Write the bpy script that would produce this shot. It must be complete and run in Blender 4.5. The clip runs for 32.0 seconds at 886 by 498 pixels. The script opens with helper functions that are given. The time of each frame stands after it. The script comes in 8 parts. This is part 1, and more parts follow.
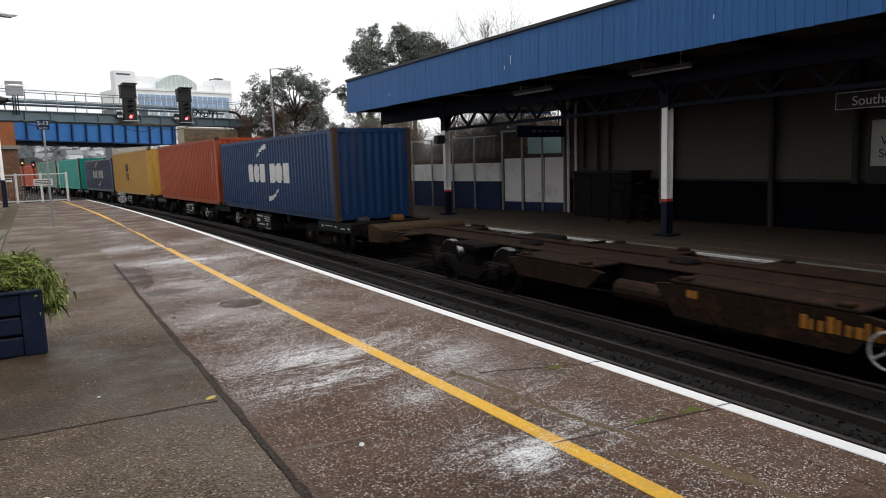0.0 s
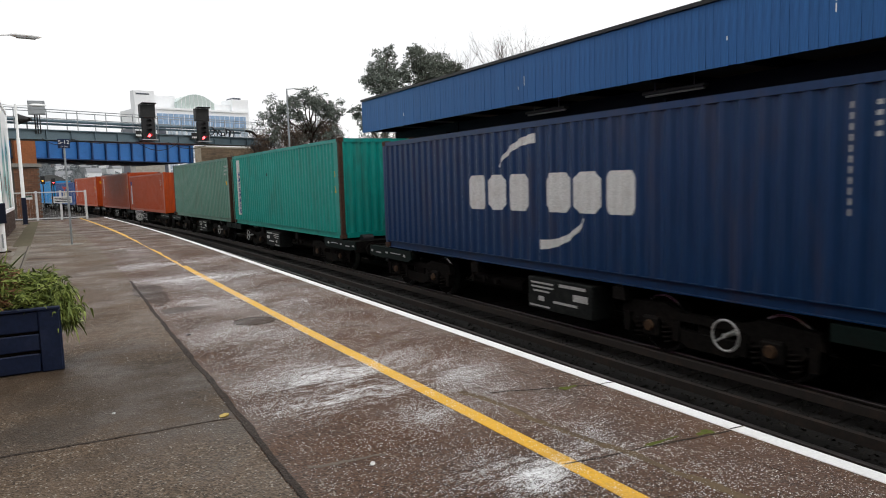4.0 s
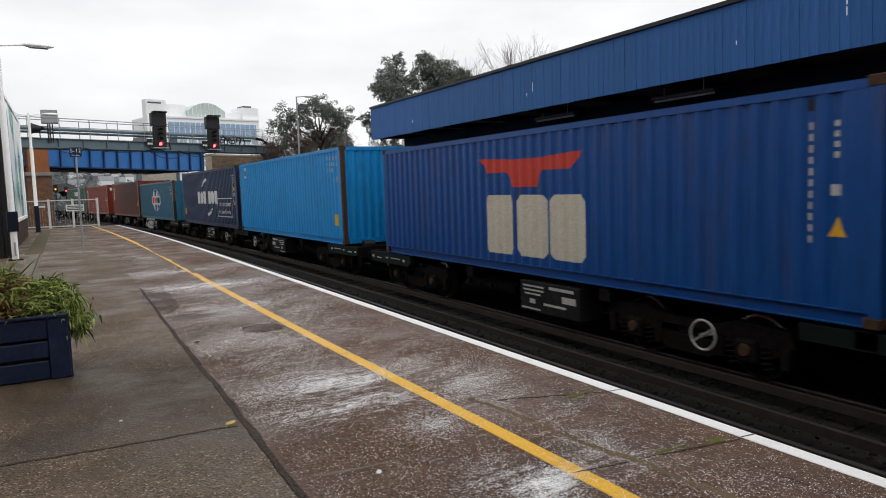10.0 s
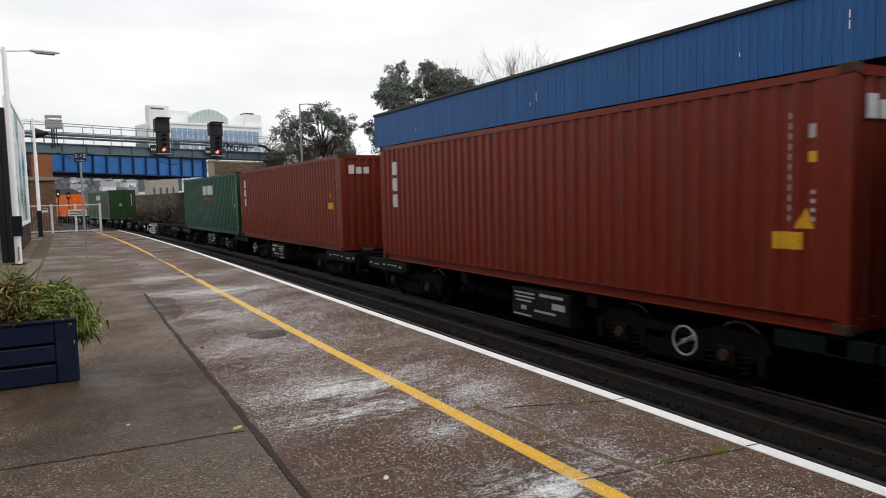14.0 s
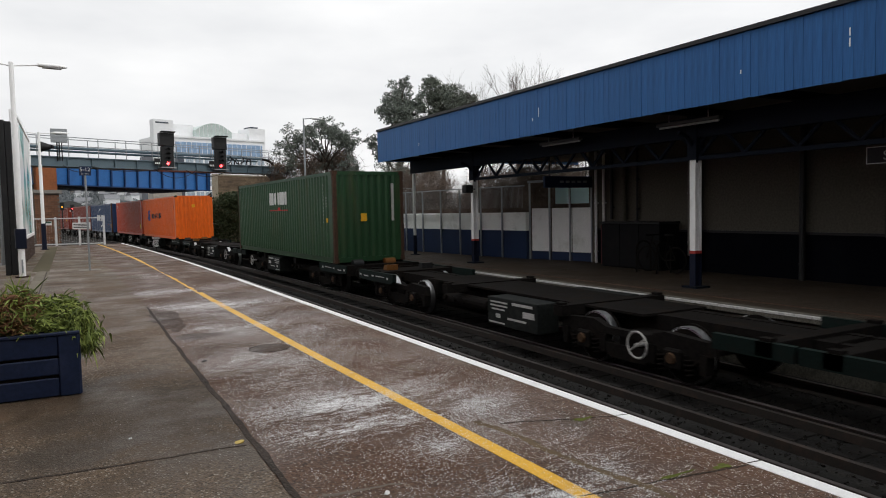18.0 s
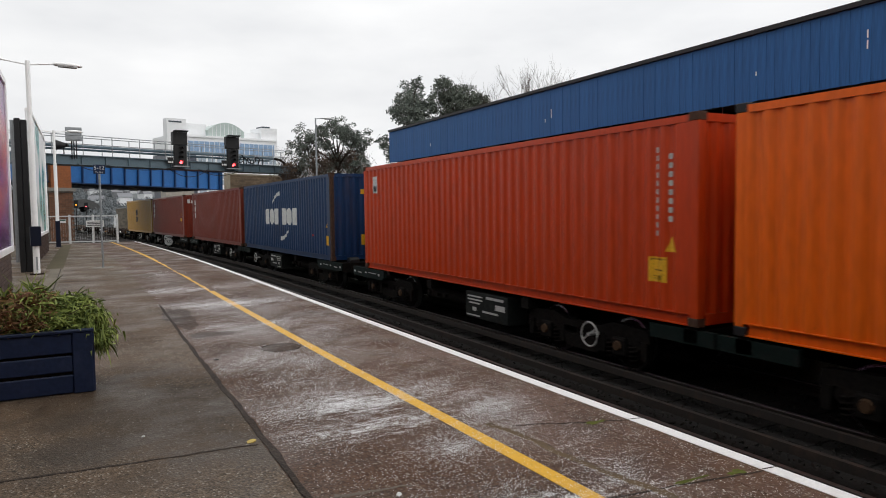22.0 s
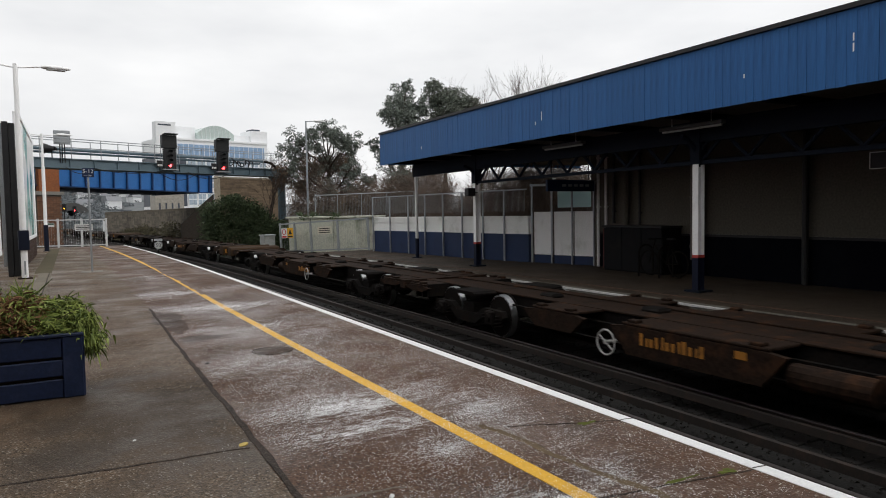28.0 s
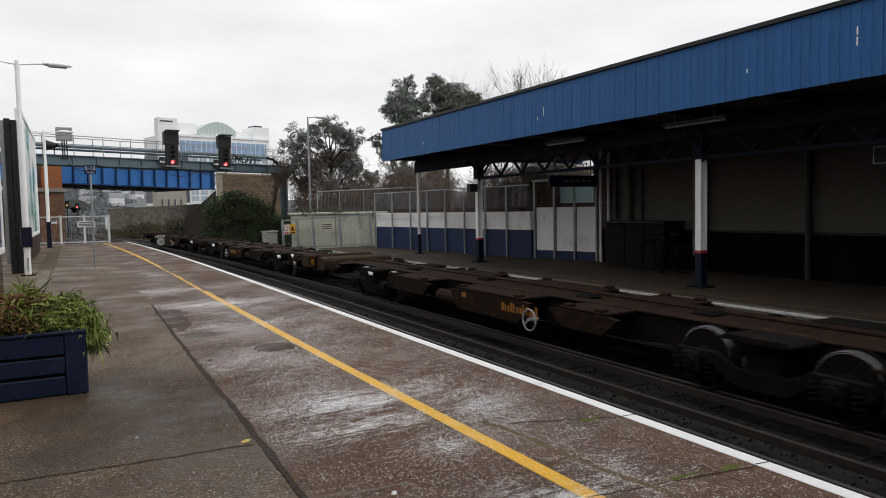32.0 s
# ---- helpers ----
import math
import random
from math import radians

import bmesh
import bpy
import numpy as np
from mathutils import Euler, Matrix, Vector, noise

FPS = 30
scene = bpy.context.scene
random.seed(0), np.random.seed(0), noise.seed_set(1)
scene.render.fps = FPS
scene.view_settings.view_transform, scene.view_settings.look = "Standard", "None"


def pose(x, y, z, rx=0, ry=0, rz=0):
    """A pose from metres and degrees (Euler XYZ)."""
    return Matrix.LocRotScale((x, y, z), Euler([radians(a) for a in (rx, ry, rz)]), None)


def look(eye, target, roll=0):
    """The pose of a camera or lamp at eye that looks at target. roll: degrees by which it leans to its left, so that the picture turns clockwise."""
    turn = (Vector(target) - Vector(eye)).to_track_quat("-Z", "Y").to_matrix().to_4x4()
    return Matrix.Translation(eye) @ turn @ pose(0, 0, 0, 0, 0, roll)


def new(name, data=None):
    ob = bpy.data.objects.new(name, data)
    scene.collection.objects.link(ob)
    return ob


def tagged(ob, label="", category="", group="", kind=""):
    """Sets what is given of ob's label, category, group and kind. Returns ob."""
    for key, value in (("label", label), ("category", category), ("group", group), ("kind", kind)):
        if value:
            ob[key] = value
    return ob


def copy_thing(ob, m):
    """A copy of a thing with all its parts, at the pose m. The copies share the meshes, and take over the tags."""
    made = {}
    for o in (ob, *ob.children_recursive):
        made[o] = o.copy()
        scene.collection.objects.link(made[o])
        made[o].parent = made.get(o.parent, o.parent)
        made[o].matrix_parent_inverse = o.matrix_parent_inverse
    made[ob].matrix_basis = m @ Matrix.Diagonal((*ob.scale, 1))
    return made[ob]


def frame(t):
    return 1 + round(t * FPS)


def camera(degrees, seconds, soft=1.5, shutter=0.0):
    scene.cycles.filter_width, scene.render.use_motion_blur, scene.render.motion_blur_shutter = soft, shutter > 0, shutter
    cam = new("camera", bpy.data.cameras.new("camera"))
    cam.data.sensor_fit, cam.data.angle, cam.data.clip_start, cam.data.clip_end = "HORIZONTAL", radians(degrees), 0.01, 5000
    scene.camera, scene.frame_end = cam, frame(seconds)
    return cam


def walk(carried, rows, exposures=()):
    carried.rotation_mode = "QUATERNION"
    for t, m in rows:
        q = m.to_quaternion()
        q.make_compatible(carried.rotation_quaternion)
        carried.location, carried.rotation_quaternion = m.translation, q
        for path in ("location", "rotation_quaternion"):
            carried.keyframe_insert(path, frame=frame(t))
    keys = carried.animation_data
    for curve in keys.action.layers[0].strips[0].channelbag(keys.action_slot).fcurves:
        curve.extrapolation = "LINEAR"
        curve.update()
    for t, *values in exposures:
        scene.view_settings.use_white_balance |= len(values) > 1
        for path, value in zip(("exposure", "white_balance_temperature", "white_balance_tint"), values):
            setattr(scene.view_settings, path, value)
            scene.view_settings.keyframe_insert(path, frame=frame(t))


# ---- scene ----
cam = camera(65.6, 32.0, soft=1.0, shutter=0.12)
PATH = [  # seconds, sway in cm (x, y, z), turn, tilt, lean
    (0, 5.8, 4.9, -2.3, -30.91, -7.36, 1.84), (0.5, 5.5, 1.0, -1.2, -30.40, -7.05, 2.10),
    (1, 5.5, 2.1, -1.0, -30.34, -6.84, 2.09), (1.5, 4.9, 1.1, -1.6, -30.33, -6.30, 1.86),
    (2, 5.5, 3.9, -1.6, -30.10, -6.10, 2.06), (2.5, 5.1, 2.7, -1.3, -29.84, -6.09, 1.79),
    (4.5, 5.0, 1.4, -1.2, -29.75, -5.59, 1.68), (5, 7.2, 2.9, -1.4, -29.96, -5.54, 1.94),
    (5.5, 6.4, 0.8, -0.5, -30.51, -5.75, 1.70), (6, 7.8, 4.6, -3.5, -30.26, -5.96, 1.89),
    (6.5, 7.4, 0.6, -1.7, -29.60, -5.68, 1.92), (7, 7.6, 1.7, -1.8, -29.63, -5.50, 1.84),
    (7.5, 6.6, 0.8, -1.5, -29.60, -5.35, 1.68), (8, 7.6, 3.6, -2.2, -29.58, -5.34, 1.77),
    (8.5, 7.4, 1.2, -1.9, -29.61, -5.55, 1.96), (9, 7.8, 4.6, -2.4, -29.21, -5.41, 2.04),
    (9.5, 6.7, 1.9, -1.7, -29.08, -5.41, 1.89), (10, 8.1, 2.5, -1.7, -28.94, -5.18, 1.90),
    (10.5, 6.2, 1.2, -1.6, -29.00, -5.17, 1.79), (11, 7.0, 2.9, -1.7, -28.74, -4.85, 1.91),
    (11.5, 6.6, 2.7, -1.7, -28.82, -4.82, 1.68), (12, 6.5, 3.3, -1.7, -28.83, -4.50, 1.60),
    (12.5, 5.2, 0.8, -0.8, -29.30, -4.95, 1.17), (13, 4.5, 2.4, -0.4, -29.35, -5.08, 1.40),
    (13.5, 3.1, -0.4, -0.3, -29.20, -4.64, 1.60), (14, 1.9, 0.9, -1.3, -28.84, -4.50, 1.40),
    (14.5, 0.6, 0.4, -0.8, -28.48, -4.41, 0.71), (15, 0.7, -0.7, -0.4, -28.27, -4.07, 0.85),
    (15.5, 0.5, -2.6, 0.5, -28.28, -3.75, 1.12), (17.5, 1.4, -2.8, 0.1, -28.40, -3.28, 1.49),
    (18, 0.7, -1.7, -0.4, -28.62, -3.31, 1.19), (18.5, 0.1, -1.7, -0.5, -28.40, -3.51, 0.87),
    (19, -0.8, -0.2, 0.2, -27.93, -3.50, 0.54), (19.5, -1.4, 0.9, -0.3, -27.71, -3.62, 0.49),
    (20, -1.2, -0.4, 0.6, -27.80, -3.62, 0.75), (20.5, -0.3, -0.2, 0.1, -28.09, -3.52, 0.85),
    (21, -0.6, -0.7, -0.1, -27.65, -3.19, 0.99), (21.5, -1.1, 0.7, -0.4, -27.64, -3.15, 0.81),
    (22, -0.5, 0.5, -0.0, -27.73, -3.25, 0.77), (22.5, -0.9, -0.0, 0.2, -27.84, -3.15, 0.85),
    (23, 0.1, 0.4, 0.3, -27.88, -3.01, 0.88), (23.5, -0.2, -1.4, -0.2, -27.80, -2.82, 1.13),
    (24, -0.1, -1.3, -0.2, -27.79, -2.83, 1.15), (24.5, 0.7, -0.1, -0.1, -28.01, -2.85, 1.37),
    (25, 0.8, -0.4, -0.1, -27.91, -2.80, 1.30), (25.5, -0.4, 0.6, -0.6, -27.99, -2.74, 1.12),
    (27.5, -1.5, -1.0, 0.1, -28.36, -2.88, 1.09), (28, -1.7, -0.7, -0.2, -28.50, -3.05, 0.96),
    (28.5, -2.3, 1.2, -0.4, -28.43, -3.24, 0.59), (29, -2.6, 0.2, 0.2, -28.22, -3.36, 0.51),
    (29.5, -3.4, 1.1, -0.8, -28.34, -3.28, 0.29), (30, -3.4, 0.6, 0.3, -28.36, -3.23, 0.48),
    (30.5, -3.2, -0.1, 0.1, -28.24, -3.16, 0.41), (31, -2.4, 0.1, -0.1, -28.21, -3.18, 0.75),
    (31.5, -2.2, 0.6, 0.1, -28.16, -3.09, 0.70), (32, -0.7, 0.3, 0.2, -28.31, -3.40, 1.11),
]
walk(cam, [(t, pose(x / 100, y / 100, 1.66 + z / 100, 90 + tilt, lean, turn)) for t, x, y, z, turn, tilt, lean in PATH],
     exposures=[(0, 0.33), (1, 0.54), (2, 0.54), (3.5, 0.40), (5, 0.25), (6, 0.20), (8, 0.17), (15, 0.18), (18, 0.09), (32, 0.08)])

# ---- light: an even winter overcast ----
world = bpy.data.worlds.new("overcast_sky")
scene.world = world
world.use_nodes = True
wn, wl = world.node_tree.nodes, world.node_tree.links
wn.clear()
w_out = wn.new("ShaderNodeOutputWorld")
w_bg = wn.new("ShaderNodeBackground")
w_bg.inputs["Strength"].default_value = 0.118
w_sky = wn.new("ShaderNodeTexSky")
w_sky.sky_type = 'NISHITA'
w_sky.sun_disc = False
w_sky.sun_elevation = radians(24)
w_sky.sun_rotation = radians(125)
w_sky.air_density, w_sky.dust_density, w_sky.ozone_density = 1.0, 6.0, 1.0
w_bw = wn.new("ShaderNodeHueSaturation")
w_bw.inputs["Saturation"].default_value = 0.16
w_co = wn.new("ShaderNodeTexCoord")
w_map = wn.new("ShaderNodeMapping")
w_map.inputs["Scale"].default_value = (1.6, 1.6, 5.0)
w_noise = wn.new("ShaderNodeTexNoise")
w_noise.inputs["Scale"].default_value = 1.7
w_noise.inputs["Detail"].default_value = 5.0
w_ramp = wn.new("ShaderNodeValToRGB")
w_ramp.color_ramp.elements[0].position, w_ramp.color_ramp.elements[0].color = 0.3, (7.1, 7.2, 7.4, 1)
w_ramp.color_ramp.elements[1].position, w_ramp.color_ramp.elements[1].color = 0.7, (9.5, 9.5, 9.5, 1)
w_mix = wn.new("ShaderNodeMixRGB")
w_mix.inputs["Fac"].default_value = 0.85
wl.new(w_sky.outputs["Color"], w_bw.inputs["Color"])
wl.new(w_co.outputs["Generated"], w_map.inputs["Vector"])
wl.new(w_map.outputs["Vector"], w_noise.inputs["Vector"])
wl.new(w_noise.outputs["Fac"], w_ramp.inputs["Fac"])
wl.new(w_bw.outputs["Color"], w_mix.inputs["Color1"])
wl.new(w_ramp.outputs["Color"], w_mix.inputs["Color2"])
w_sep = wn.new("ShaderNodeSeparateXYZ")
wl.new(w_co.outputs["Generated"], w_sep.inputs["Vector"])
w_up = wn.new("ShaderNodeMapRange")
w_up.inputs["From Min"].default_value, w_up.inputs["From Max"].default_value = 0.30, 1.0
w_up.inputs["To Min"].default_value, w_up.inputs["To Max"].default_value = 0.94, 1.45
wl.new(w_sep.outputs["Z"], w_up.inputs["Value"])
w_gain = wn.new("ShaderNodeVectorMath")
w_gain.operation = 'SCALE'
wl.new(w_mix.outputs["Color"], w_gain.inputs[0])
w_dot = wn.new("ShaderNodeVectorMath")
w_dot.operation = 'DOT_PRODUCT'
w_dot.inputs[1].default_value = (0.80, 0.30, 0.52)
wl.new(w_co.outputs["Generated"], w_dot.inputs[0])
w_side = wn.new("ShaderNodeMapRange")
w_side.inputs["From Min"].default_value, w_side.inputs["From Max"].default_value = -0.7, 0.95
w_side.inputs["To Min"].default_value, w_side.inputs["To Max"].default_value = 0.90, 1.10
wl.new(w_dot.outputs["Value"], w_side.inputs["Value"])
w_both = wn.new("ShaderNodeMath")
w_both.operation = 'MULTIPLY'
wl.new(w_up.outputs["Result"], w_both.inputs[0])
wl.new(w_side.outputs["Result"], w_both.inputs[1])
wl.new(w_both.outputs["Value"], w_gain.inputs["Scale"])
wl.new(w_gain.outputs["Vector"], w_bg.inputs["Color"])
wl.new(w_bg.outputs["Background"], w_out.inputs["Surface"])

sun_data = bpy.data.lights.new("sun", 'SUN')
sun_data.energy, sun_data.angle, sun_data.color = 0.25, radians(30), (1.0, 0.97, 0.93)
sun = new("sun", sun_data)
sun.matrix_world = look((33, -23, 40), (0, 0, 0))


# ---- small tools ----
def box(bm, x0, x1, y0, y1, z0, z1, m=None):
    vs = [bm.verts.new(p) for p in ((x0, y0, z0), (x1, y0, z0), (x1, y1, z0), (x0, y1, z0),
                                    (x0, y0, z1), (x1, y0, z1), (x1, y1, z1), (x0, y1, z1))]
    for q in ((3, 2, 1, 0), (4, 5, 6, 7), (0, 1, 5, 4), (1, 2, 6, 5), (2, 3, 7, 6), (3, 0, 4, 7)):
        bm.faces.new([vs[i] for i in q])
    if m is not None:
        for v in vs:
            v.co = m @ v.co
    return vs


def rod(bm, a, b, r0, r1=None, n=10, caps=True):
    """A round bar from a to b."""
    a, b = Vector(a), Vector(b)
    r1 = r0 if r1 is None else r1
    d = (b - a).normalized()
    u = d.orthogonal().normalized()
    v = d.cross(u)
    rings = []
    for c, r in ((a, r0), (b, r1)):
        rings.append([bm.verts.new(c + r * (math.cos(k * math.tau / n) * u + math.sin(k * math.tau / n) * v)) for k in range(n)])
    for k in range(n):
        bm.faces.new((rings[0][k], rings[0][(k + 1) % n], rings[1][(k + 1) % n], rings[1][k]))
    if caps:
        bm.faces.new(rings[0][::-1])
        bm.faces.new(rings[1])
    return rings


def ring(bm, centre, axis, R, r, n=24, k=8):
    """A torus."""
    c, d = Vector(centre), Vector(axis).normalized()
    u = d.orthogonal().normalized()
    v = d.cross(u)
    loops = []
    for i in range(n):
        a = i * math.tau / n
        o = math.cos(a) * u + math.sin(a) * v
        loops.append([bm.verts.new(c + o * (R + r * math.cos(j * math.tau / k)) + d * r * math.sin(j * math.tau / k)) for j in range(k)])
    for i in range(n):
        for j in range(k):
            bm.faces.new((loops[i][j], loops[(i + 1) % n][j], loops[(i + 1) % n][(j + 1) % k], loops[i][(j + 1) % k]))


def bevelled(bm, w=0.01, seg=1):
    bmesh.ops.bevel(bm, geom=bm.edges[:], offset=w, segments=seg, affect='EDGES', profile=0.6, clamp_overlap=True)
    return bm


def to_mesh(name, bm, mat, smooth=False):
    bmesh.ops.recalc_face_normals(bm, faces=bm.faces[:])
    me = bpy.data.meshes.new(name)
    bm.to_mesh(me)
    bm.free()
    if smooth:
        for p in me.polygons:
            p.use_smooth = True
    for m in (mat if isinstance(mat, (list, tuple)) else [mat]):
        me.materials.append(m)
    return me


def part(name, bm, mat, parent=None, label="", smooth=False):
    """One mesh object under a thing or a part."""
    me = bm if isinstance(bm, bpy.types.Mesh) else to_mesh(name, bm, mat, smooth)
    ob = new(name, me)
    if parent is not None:
        ob.parent = parent
    if label:
        tagged(ob, label)
    return ob


def thing(name, label, category, group="", kind="", at=None):
    ob = new(name)
    ob.empty_display_size = 0.1
    if at is not None:
        ob.matrix_basis = at
    return tagged(ob, label, category, group, kind)


def solid(name, bm, mat, label, category="", group="", kind="", smooth=False, at=None):
    ob = new(name, to_mesh(name, bm, mat, smooth))
    if at is not None:
        ob.matrix_basis = at
    return tagged(ob, label, category, group, kind)


def B():
    return bmesh.new()


# ---- materials ----
def material(name, base, rough=0.6, metal=0.0, spots=None, amount=0.4, scale=3.0, grain=40.0, bump=0.1, dark=0.75, rough_var=0.12,
             stretch=(1, 1, 1), spec=0.3, islands=0.0, rust=None):
    """Paint, metal or stone: a base colour broken up at two scales, with stains of a second colour."""
    m = bpy.data.materials.new(name)
    m.use_nodes = True
    nt = m.node_tree
    n, l = nt.nodes, nt.links
    bsdf = n["Principled BSDF"]
    co = n.new("ShaderNodeTexCoord")
    mp = n.new("ShaderNodeMapping")
    mp.inputs["Scale"].default_value = stretch
    l.new(co.outputs["Object"], mp.inputs["Vector"])
    big = n.new("ShaderNodeTexNoise")
    big.inputs["Scale"].default_value = scale
    big.inputs["Detail"].default_value = 6
    big.inputs["Roughness"].default_value = 0.62
    fine = n.new("ShaderNodeTexNoise")
    fine.inputs["Scale"].default_value = grain
    fine.inputs["Detail"].default_value = 3
    l.new(mp.outputs["Vector"], big.inputs["Vector"])
    l.new(mp.outputs["Vector"], fine.inputs["Vector"])
    c0 = n.new("ShaderNodeMixRGB")
    c0.inputs["Color1"].default_value = (*[c * dark for c in base], 1)
    c0.inputs["Color2"].default_value = (*base, 1)
    fr = n.new("ShaderNodeMapRange")
    fr.inputs["From Min"].default_value, fr.inputs["From Max"].default_value = 0.35, 0.65
    l.new(fine.outputs["Fac"], fr.inputs["Value"])
    l.new(fr.outputs["Result"], c0.inputs["Fac"])
    last = c0.outputs["Color"]
    if spots:
        c1 = n.new("ShaderNodeMixRGB")
        c1.inputs["Color2"].default_value = (*spots, 1)
        br = n.new("ShaderNodeMapRange")
        br.inputs["From Min"].default_value, br.inputs["From Max"].default_value = 0.52, 0.72
        br.inputs["To Max"].default_value = amount
        l.new(big.outputs["Fac"], br.inputs["Value"])
        l.new(br.outputs["Result"], c1.inputs["Fac"])
        l.new(last, c1.inputs["Color1"])
        last = c1.outputs["Color"]
    if rust:
        # long faint runs down the panels, and scattered rust blooms with a hard edge
        for sc, st, lo, hi, amt, col in ((1.0, (5.0, 5.0, 0.22), 0.50, 0.75, 0.38, tuple(c * 0.45 for c in base)), (2.6, (1, 1, 0.55), 0.685, 0.725, 0.85, rust)):
            m2 = n.new("ShaderNodeMapping")
            m2.inputs["Scale"].default_value = st
            l.new(co.outputs["Object"], m2.inputs["Vector"])
            nz = n.new("ShaderNodeTexNoise")
            nz.inputs["Scale"].default_value, nz.inputs["Detail"].default_value, nz.inputs["Roughness"].default_value = sc, 7, 0.7
            l.new(m2.outputs["Vector"], nz.inputs["Vector"])
            rg = n.new("ShaderNodeMapRange")
            rg.inputs["From Min"].default_value, rg.inputs["From Max"].default_value, rg.inputs["To Max"].default_value = lo, hi, amt
            l.new(nz.outputs["Fac"], rg.inputs["Value"])
            cm = n.new("ShaderNodeMixRGB")
            cm.inputs["Color2"].default_value = (*col, 1)
            l.new(rg.outputs["Result"], cm.inputs["Fac"])
            l.new(last, cm.inputs["Color1"])
            last = cm.outputs["Color"]
    if islands:
        oi = n.new("ShaderNodeObjectInfo")
        hs = n.new("ShaderNodeHueSaturation")
        vr = n.new("ShaderNodeMapRange")
        vr.inputs["To Min"].default_value, vr.inputs["To Max"].default_value = 1 - islands, 1 + islands
        l.new(oi.outputs["Random"], vr.inputs["Value"])
        l.new(vr.outputs["Result"], hs.inputs["Value"])
        l.new(last, hs.inputs["Color"])
        last = hs.outputs["Color"]
    l.new(last, bsdf.inputs["Base Color"])
    rr = n.new("ShaderNodeMapRange")
    rr.inputs["To Min"].default_value, rr.inputs["To Max"].default_value = max(0.03, rough - rough_var), min(1, rough + rough_var)
    l.new(big.outputs["Fac"], rr.inputs["Value"])
    l.new(rr.outputs["Result"], bsdf.inputs["Roughness"])
    bsdf.inputs["Metallic"].default_value = metal
    bsdf.inputs["Specular IOR Level"].default_value = spec
    if bump:
        bp = n.new("ShaderNodeBump")
        bp.inputs["Strength"].default_value = bump
        bp.inputs["Distance"].default_value = 0.01
        l.new(fine.outputs["Fac"], bp.inputs["Height"])
        l.new(bp.outputs["Normal"], bsdf.inputs["Normal"])
    return m


def glow(name, colour, strength):
    m = bpy.data.materials.new(name)
    m.use_nodes = True
    b = m.node_tree.nodes["Principled BSDF"]
    b.inputs["Base Color"].default_value = (*[c * 0.3 for c in colour], 1)
    b.inputs["Emission Color"].default_value = (*colour, 1)
    b.inputs["Emission Strength"].default_value = strength
    return m


def srgb(r, g, b):
    return tuple(((c / 255) / 12.92 if c / 255 <= 0.04045 else ((c / 255 + 0.055) / 1.055) ** 2.4) for c in (r, g, b))


M_STEEL_DARK = material("dirty_underframe", (0.012, 0.0105, 0.0095), 0.8, 0.0, (0.020, 0.014, 0.010), 0.7, 2.5, 25, 0.3, 0.5, spec=0.04)
M_STEEL_BROWN = material("rusty_wagon_brown", (0.026, 0.016, 0.011), 0.8, 0.0, (0.060, 0.028, 0.014), 0.8, 3.5, 25, 0.3, 0.45, spec=0.06)
M_WAGON_GREEN = material("wagon_green", (0.0055, 0.013, 0.011), 0.7, 0.0, (0.012, 0.011, 0.010), 0.8, 3.0, 25, 0.2, 0.6, spec=0.12)
M_WHEEL = material("wheel_steel", (0.010, 0.0085, 0.0075), 0.75, 0.0, (0.014, 0.010, 0.008), 0.6, 5, spec=0.03)
M_TREAD = material("polished_tread", (0.50, 0.50, 0.50), 0.36, 1.0, bump=0.02)
M_WHITE = material("white_paint", (0.72, 0.72, 0.70), 0.5, 0, (0.45, 0.42, 0.38), 0.5, 4, bump=0.03)
M_CREAM = material("cream_paint", (0.66, 0.62, 0.50), 0.5, 0, (0.45, 0.4, 0.3), 0.5, 4, bump=0.03)
M_YELLOW = material("yellow_label", (0.80, 0.42, 0.02), 0.5, 0, (0.5, 0.3, 0.05), 0.4, 8, bump=0.02)
M_RED_MARK = material("red_mark", (0.55, 0.03, 0.03), 0.5, bump=0.02)
M_BLACK = material("black_paint", (0.012, 0.012, 0.013), 0.5, 0, (0.03, 0.028, 0.026), 0.5, 3)
M_RUST = material("rust", (0.078, 0.038, 0.022), 0.85, 0, (0.035, 0.022, 0.016), 0.9, 3, grain=30, bump=0.3, dark=0.5, stretch=(1, 1, 0.4))
M_NUMBER = material("worn_white_number", (0.50, 0.49, 0.47), 0.6, 0, (0.2, 0.18, 0.16), 0.7, 14, bump=0.02)
M_GALV = material("galvanised_steel", (0.36, 0.38, 0.39), 0.5, 0.6, (0.24, 0.25, 0.25), 0.5, 6)
M_RAIL = material("rail_steel", (0.020, 0.015, 0.012), 0.75, 0.0, (0.05, 0.03, 0.02), 0.6, 4)
M_RAILTOP = material("worn_rail_head", (0.20, 0.18, 0.17), 0.45, 1.0, bump=0.02)


def foliage_material(name, base, other):
    m = bpy.data.materials.new(name)
    m.use_nodes = True
    n, l = m.node_tree.nodes, m.node_tree.links
    b = n["Principled BSDF"]
    g = n.new("ShaderNodeNewGeometry")
    r = n.new("ShaderNodeValToRGB")
    r.color_ramp.elements[0].color = (*base, 1)
    r.color_ramp.elements[1].color = (*other, 1)
    l.new(g.outputs["Random Per Island"], r.inputs["Fac"])
    l.new(r.outputs["Color"], b.inputs["Base Color"])
    b.inputs["Roughness"].default_value = 0.65
    b.inputs["Specular IOR Level"].default_value = 0.2
    return m


